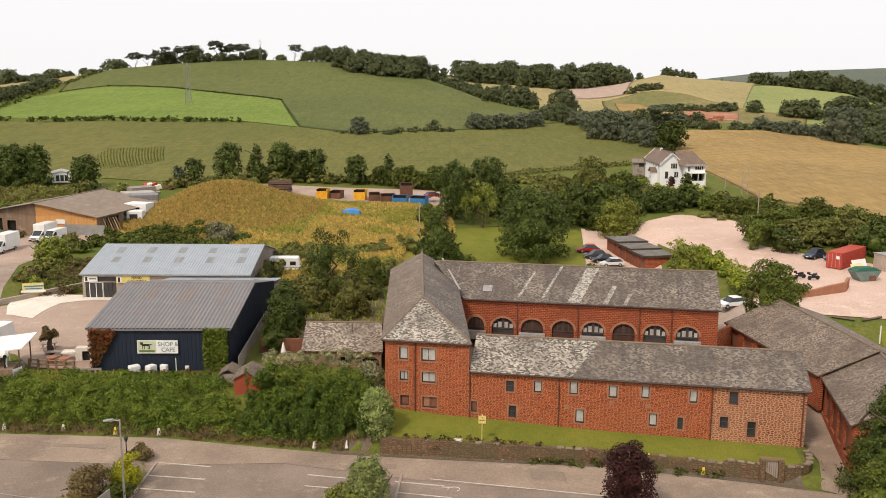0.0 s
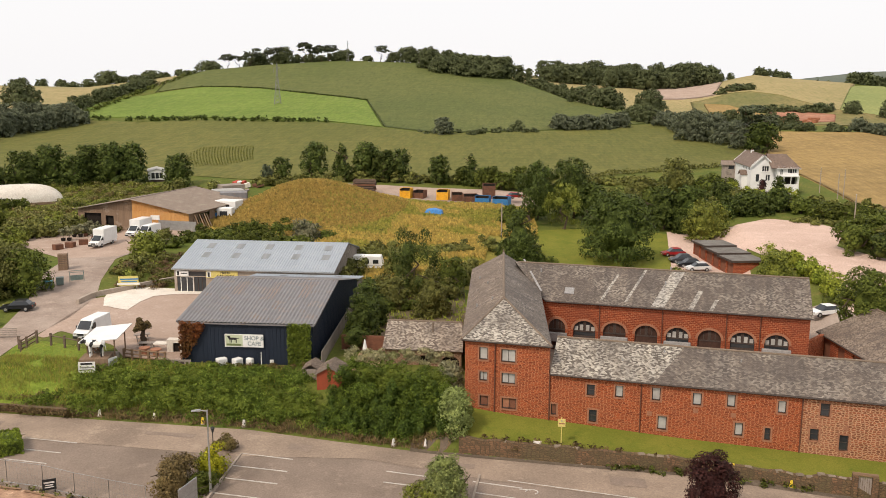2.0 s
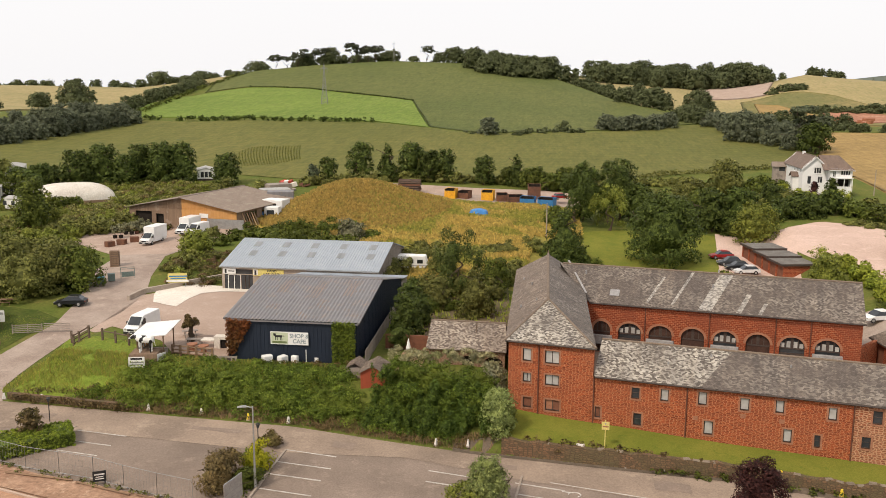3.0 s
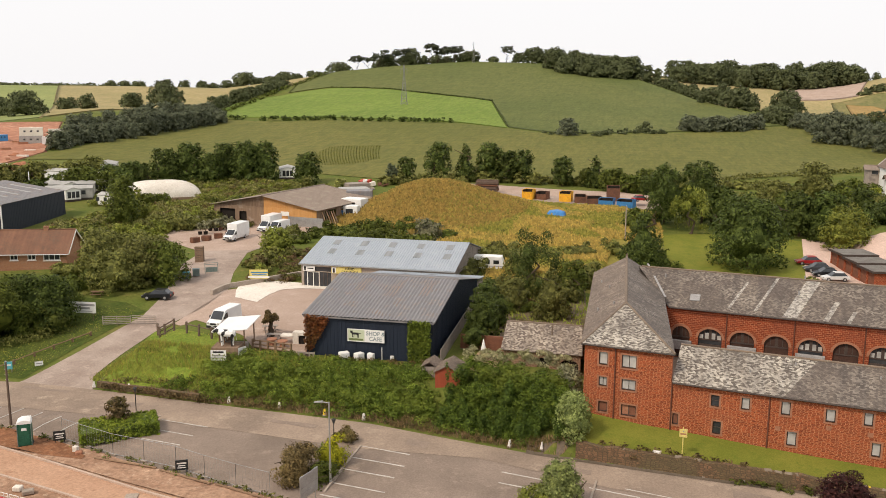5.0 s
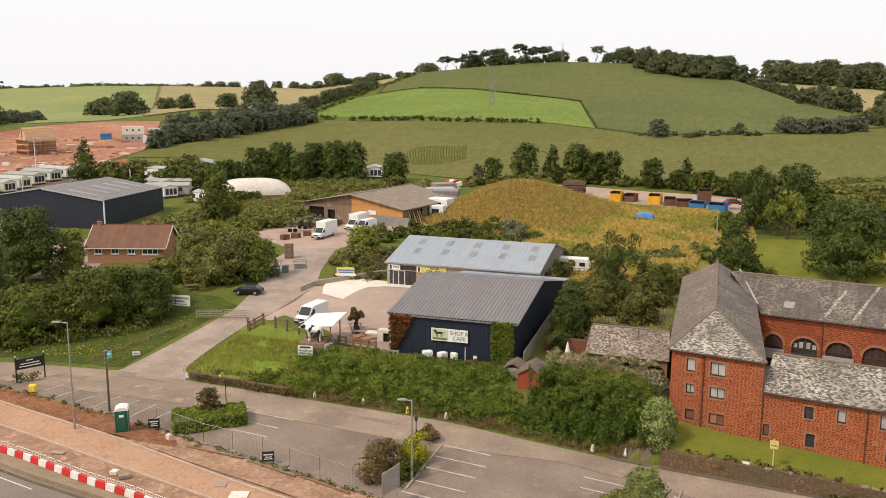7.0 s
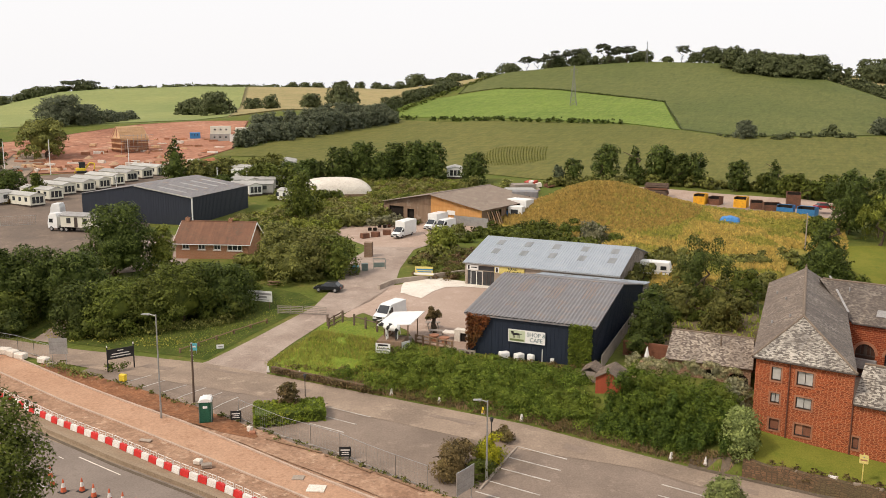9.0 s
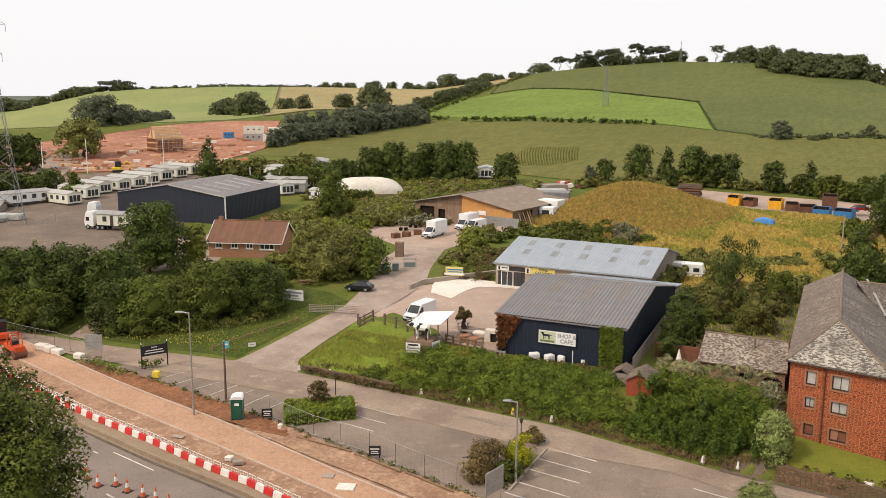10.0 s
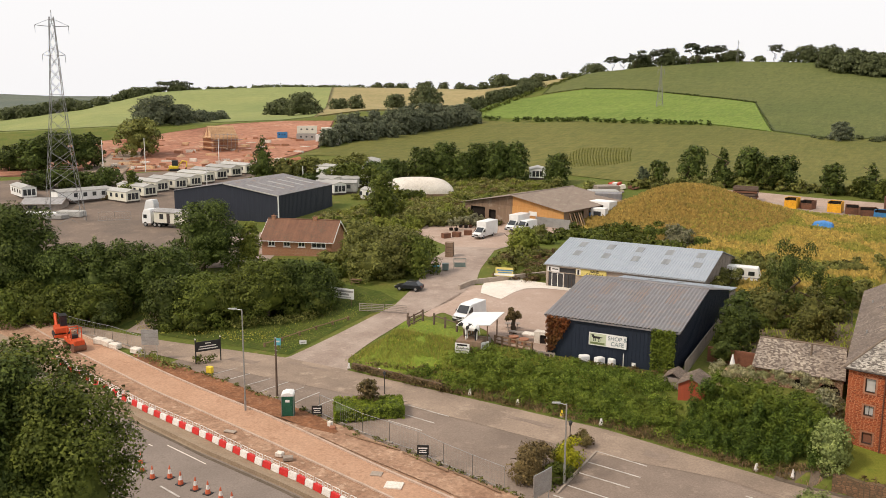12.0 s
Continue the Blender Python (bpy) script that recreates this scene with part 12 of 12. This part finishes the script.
# ---- nursery, sales ground and building site to the west ----
def poly_dome():
    b = thing("polythene_dome", "long milky polythene dome tunnel", "polytunnel", "", pose(-122.4, 197.5, ground_at(-122.4, 197.5) - 0.2, 0, 0, 38))
    verts, n, k = [], 24, 14
    for i in range(n + 1):
        u = -1 + 2 * i / n
        s = max(0.0, 1 - abs(u) ** 3.2) ** 0.55
        for j in range(k + 1):
            a = math.pi * j / k
            verts.append((u * 10.4, -math.cos(a) * 5.2 * (0.55 + 0.45 * s), math.sin(a) ** 0.8 * 4.7 * s))
    faces = [(i * (k + 1) + j, i * (k + 1) + j + 1, (i + 1) * (k + 1) + j + 1, (i + 1) * (k + 1) + j) for i in range(n) for j in range(k)]
    part("cover", raw_mesh("dome_cover", verts, faces, M["polythene"], True), None, b)
    part("base_rail", boxes((-10.5, 10.5, -5.35, -5.2, 0, 0.6), (-10.5, 10.5, 5.2, 5.35, 0, 0.6)), M["old_boards"], b)


poly_dome()


def static_home(x, y, heading, long=12.0, wide=4.3, tone="cream", label="cream static caravan with a pale roof", z=None):
    g = ground_at(x, y) if z is None else z
    b = thing("static_caravan", label, "caravan", "static caravans", pose(x, y, g, 0, 0, heading))
    part("skirt", boxes((-wide / 2 + 0.1, wide / 2 - 0.1, 0.1, long - 0.1, 0, 0.55)), M["dark_frame"], b)
    part("body", boxes((-wide / 2, wide / 2, 0, long, 0.55, 2.9)), M[tone], b)
    part("end_gable", gable_end(bmesh.new(), (-wide / 2, 0.0), (wide / 2, 0.0), 2.9, 0.5, 3.45, 0.1), M[tone], b)
    o = 0.15
    part("roof", slab(slab(bmesh.new(), [(-wide / 2 - o, long + o, 2.9), (-wide / 2 - o, -o, 2.9), (0, -o, 3.55), (0, long + o, 3.55)], 0.08), [(wide / 2 + o, -o, 2.9), (wide / 2 + o, long + o, 2.9), (0, long + o, 3.55), (0, -o, 3.55)], 0.08), M["pale_roof"], b)
    for k in (-1.05, 0.0, 1.05):
        part("window", boxes((k - 0.42, k + 0.42, -0.04, -0.002, 0.95, 2.5)), M["glass"], b)
    for i in range(4):
        for s in (-1, 1):
            part("window", boxes((s * (wide / 2 + 0.02) - 0.018, s * (wide / 2 + 0.02) + 0.018, 1.2 + 2.4 * i, 2.2 + 2.4 * i, 1.4, 2.4)), M["glass"], b)


for i, (x, y) in enumerate(((-177.2, 149.7), (-180.1, 157.9), (-183.2, 164.9), (-182.2, 170.5), (-182.1, 176.0), (-183.4, 182.4), (-185.2, 189.4), (-186.2, 196.6), (-187.0, 203.6))):
    static_home(x, y, 84, tone="cream", wide=4.0)
static_home(-187.6, 150.0, 168, 13.5, 3.6, "white", "long white static caravan")
static_home(-203.5, 139.0, 70, 11, 3.6, "white", "long white static caravan")
static_home(*place(-23.8, 250), 24, 9, 4.8, "white", "pale mobile home in a gap of the tree row")
static_home(-140.8, 199.0, 70, 11, 4.2, "cream", "low white cabin beyond the barn")
static_home(-150.5, 205.5, 80, 12, 4.2, "white", "low white cabin beyond the barn")
static_home(-139.5, 186.2, 60, 9, 3.6, "white", "white cabin roof beyond the barn")
static_home(-121.5, 183.2, 80, 9, 3.2, "white", "pale green-roofed store by the dome")
static_home(-158.0, 226.0, 30, 12, 6.0, "render", "pale house beyond the tree line")
for x, y in ((-147.5, 186.5), (-151.0, 192.5), (-155.5, 199.0), (-157.5, 206.5)):
    static_home(x, y, 300, 11, 4.6, "pale_roof", "low grey cabin beyond the steel barn")
static_home(-160.0, 212.5, 80, 13, 4.4, "cream", "low pale cabin beyond the barn")
static_home(-145.0, 193.0, 65, 10, 4.2, "cream", "low pale cabin beyond the barn")

simple_house("site_cabin_block", "low brown brick block at the estate's edge", pose(-190.0, 222.6, 0, 0, 0, 30), 9, 5, 4.5, 6.9, 7.8, "house_brick", "barn_roof", [("s", 1 + 1.6 * i, 1.0, 0.9, 1.1, 0) for i in range(5)], 0.3, "building", "dark_frame")
simple_house("grey_workshop", "small grey-roofed workshop near the pylon", pose(-191.5, 128.6, 0, 0, 0, 35), 9, 6, 2.2, 5.2, 6.2, "grey_boards", "lead", [("s", 1.2, 2.4, 0.2, 2.4, 0), ("s", 5.4, 1.4, 1.0, 1.2, 1)], 0.4, "workshop", "grey_boards")
for i, (x, y, a) in enumerate(((-179.5, 127.8, 30), (-176.0, 126.0, 15), (-181.8, 125.0, 50), (-174.5, 129.5, 20))):
    bm = soft_box(-3, 3, -1.4, 1.4, 0, 0.7 + 0.2 * i, 0.15)
    tagged(part("sheeted_load", bm, M["white" if i % 2 == 0 else "pale_roof"], None, "", pose(x, y, ground_at(x, y) + 0.1, 0, 0, a)), "pale sheeted stack in the sales yard", "stack")


def frame_house():
    x, y = -236.0, 237.6
    g = ground_at(x, y)
    b = thing("unfinished_house", "timber roof frame over unfinished walls with scaffolding", "house", "", pose(x, y, g, 0, 0, 72))
    L, D, e, r = 10.0, 8.4, 5.2, 9.8
    part("walls", panel(panel(bmesh.new(), L, -0.5, e, 0.3, [(0.6 + 2.1 * i, 1.7 + 2.1 * i, z, z + 1.3) for i in range(3) for z in (0.8, 3.2)]), L, -0.5, e, 0.3, [], Matrix.Translation((0, D - 0.3, 0))), M["house_brick"], b)
    part("end_walls", boxes((0, 0.3, 0.302, D - 0.302, -0.5, e), (L - 0.3, L, 0.302, D - 0.302, -0.5, e)), M["house_brick"], b)
    for i in range(15):
        xx = -0.2 + (L + 0.4) * i / 14
        part("rafter", rods([((xx, -0.4, e - 0.2), (xx, D / 2, r), 0.1), ((xx, D + 0.4, e - 0.2), (xx, D / 2, r), 0.1), ((xx, 0, e), (xx, D, e), 0.08)], 4), M["new_timber"], b)
    for k in range(9):
        part("roof_batten", rods([((-0.3, -0.3 + 0.48 * k, e - 0.12 + 0.52 * k), (L + 0.3, -0.3 + 0.48 * k, e - 0.12 + 0.52 * k), 0.09)], 4), M["new_timber"], b)
    part("underlay", slab(bmesh.new(), [(-0.2, -0.2, e - 0.35), (L + 0.2, -0.2, e - 0.35), (L + 0.2, D / 2, r - 0.2), (-0.2, D / 2, r - 0.2)], 0.03), M["new_timber"], b)
    part("gable_frame", slab(slab(bmesh.new(), [(0.1, 1.2, e), (0.1, D / 2 - 0.5, e), (0.1, D / 2 - 0.5, r - 0.9)], 0.12), [(0.1, D / 2 + 0.5, e), (0.1, D - 1.2, e), (0.1, D / 2 + 0.5, r - 0.9)], 0.12), M["new_timber"], b, "boarded timber gable with a dark opening")
    for z in (0.2, 2.2, 4.2):
        part("scaffold_deck", boxes((-1.5, L + 1.4, -1.4, -0.5, z + 1.6, z + 1.7), (-1.5, -0.6, -0.4, D + 0.8, z + 1.6, z + 1.7)), M["new_timber"], b)
    for i in range(7):
        part("scaffold_pole", rods([((-1.3 + 1.6 * i, -1.35, -0.5), (-1.3 + 1.6 * i, -1.35, 7.0), 0.06)], 4), M["steel"], b)
    for z in (2.6, 4.6, 6.6):
        part("scaffold_rail", rods([((-1.4, -1.42, z), (L + 1.4, -1.42, z), 0.06)], 4), M["steel"], b)


frame_house()
for i, (x, y, w, d, h, tone, lift, label) in enumerate(((-228.5, 282.8, 8, 3.2, 3.0, "pale_roof", 0, "grey steel site cabin"), (-228.5, 283.2, 8, 3.2, 3.0, "cream", 3.0, "pale site cabin stacked on another"), (-220.0, 284.5, 8, 3.2, 2.8, "white", 0, "white steel site cabin"),
                                                        (-218.0, 285.6, 8, 3.2, 2.8, "cream", 2.8, "pale site cabin stacked on another"), (-242.8, 284.5, 4, 3, 2.6, "skip_blue", 0, "blue steel site cabin"), (-211, 278, 5, 3, 2.6, "concrete", 0, "pale steel site store"))):
    b = thing("site_cabin", label, "cabin", "site cabins", pose(x, y, ground_at(x, y) + lift, 0, 0, 35))
    part("body", boxes((-w / 2, w / 2, -d / 2, d / 2, 0.005, h)), M[tone], b)
    for k in range(3):
        part("window", boxes((-w * 0.32 + k * w * 0.28, -w * 0.23 + k * w * 0.28, -d / 2 - 0.03, -d / 2 - 0.002, 1.4, 2.0)), M["glass"], b)
rng = random.Random(21)
for i in range(150):
    a, r = rng.uniform(-51, -39), 296 + 80 * rng.random() ** 1.7
    x, y = place(a, r)
    w, d, h = rng.uniform(0.8, 4.2), rng.uniform(0.7, 1.6), rng.uniform(0.2, 1.0)
    tone = ("new_timber", "surround", "house_brick", "concrete", "red_soil", "sand_green")[i % 6]
    label = {"new_timber": "stack of new timber on the site", "surround": "pallet of pale blocks on the site", "house_brick": "stack of bricks on the site", "concrete": "pale concrete pieces on the site", "red_soil": "heap of red soil on the site", "sand_green": "heap of sand on the site"}[tone]
    name = {"new_timber": "timber_pack", "surround": "block_pallet", "house_brick": "brick_pallet", "concrete": "concrete_block", "red_soil": "soil_mound", "sand_green": "sand_mound"}[tone]
    bm = rods([((0, 0, -0.4), (0.2, 0.1, h * 1.2), w * 0.7, w * 0.15)], 9) if name.endswith("mound") else boxes((-w / 2, w / 2, -d / 2, d / 2, -0.3, h))
    tagged(part(name, bm, M[tone], None, "", pose(x, y, ground_at(x, y) + 0.3, 0, 0, rng.uniform(-10, 60))), label, "building material", "stacks on the building site")
digger = excavator(-212.5, 196.5, 40, "yellow excavator working on the site", 1.3)
for o in digger.children:
    for s in o.material_slots:
        if s.material == M["orange_paint"]:
            s.link = "OBJECT"
            s.material = M["yellow"]
# red brick piles of the excavation in the east valley
rng = random.Random(31)
for i in range(14):
    x, y = place(16.3 + rng.uniform(-0.9, 1.2), 640 + rng.uniform(-12, 12))
    w = rng.uniform(3, 8)
    tagged(part("brick_stack", boxes((-w / 2, w / 2, -1.5, 1.5, -0.5, rng.uniform(1.0, 3.0))), M["red_soil"], None, "", pose(x, y, ground_at(x, y), 0, 0, rng.uniform(0, 90))), "stack of red bricks on the far site", "bricks", "far brick stacks")
# nursery stock in the upper yard
rng = random.Random(14)
for i in range(8):
    x, y = -86 + rng.uniform(-3, 4), 158 + rng.uniform(-4, 5)
    b = thing("potted_plant", "large potted nursery tree on the yard", "plant", "nursery stock", pose(x, y, ground_at(x, y) + 0.05))
    part("pot", rods([((0, 0, 0), (0, 0, 0.6), 0.35, 0.45)], 10), M["rust" if i % 2 else "dark_inside"], b)
    part("stem", rods([((0, 0, 0.6), (0.05, 0, 1.6), 0.06)], 6), M["bark"], b)
    v, f, ns = crown_leaves("bush", 1.9, 1.8, 140, i)
    part("crown", raw_mesh("crown", v, f, M["leaf_silver"], True, ns), None, b, "", pose(0, 0, 1.0))
for i, (x, y) in enumerate(((-83.2, 149.5), (-82.0, 152.0), (-84.5, 147.5))):
    bm = soft_box(-0.8, 0.8, -0.6, 0.6, 0, 1.0, 0.08)
    tagged(part("crate", bm, M["rust"], None, "", pose(x, y, ground_at(x, y) + 0.06, 0, 0, 30 * i)), "rusty crate of goods on the yard", "crate", "crates on the yard")
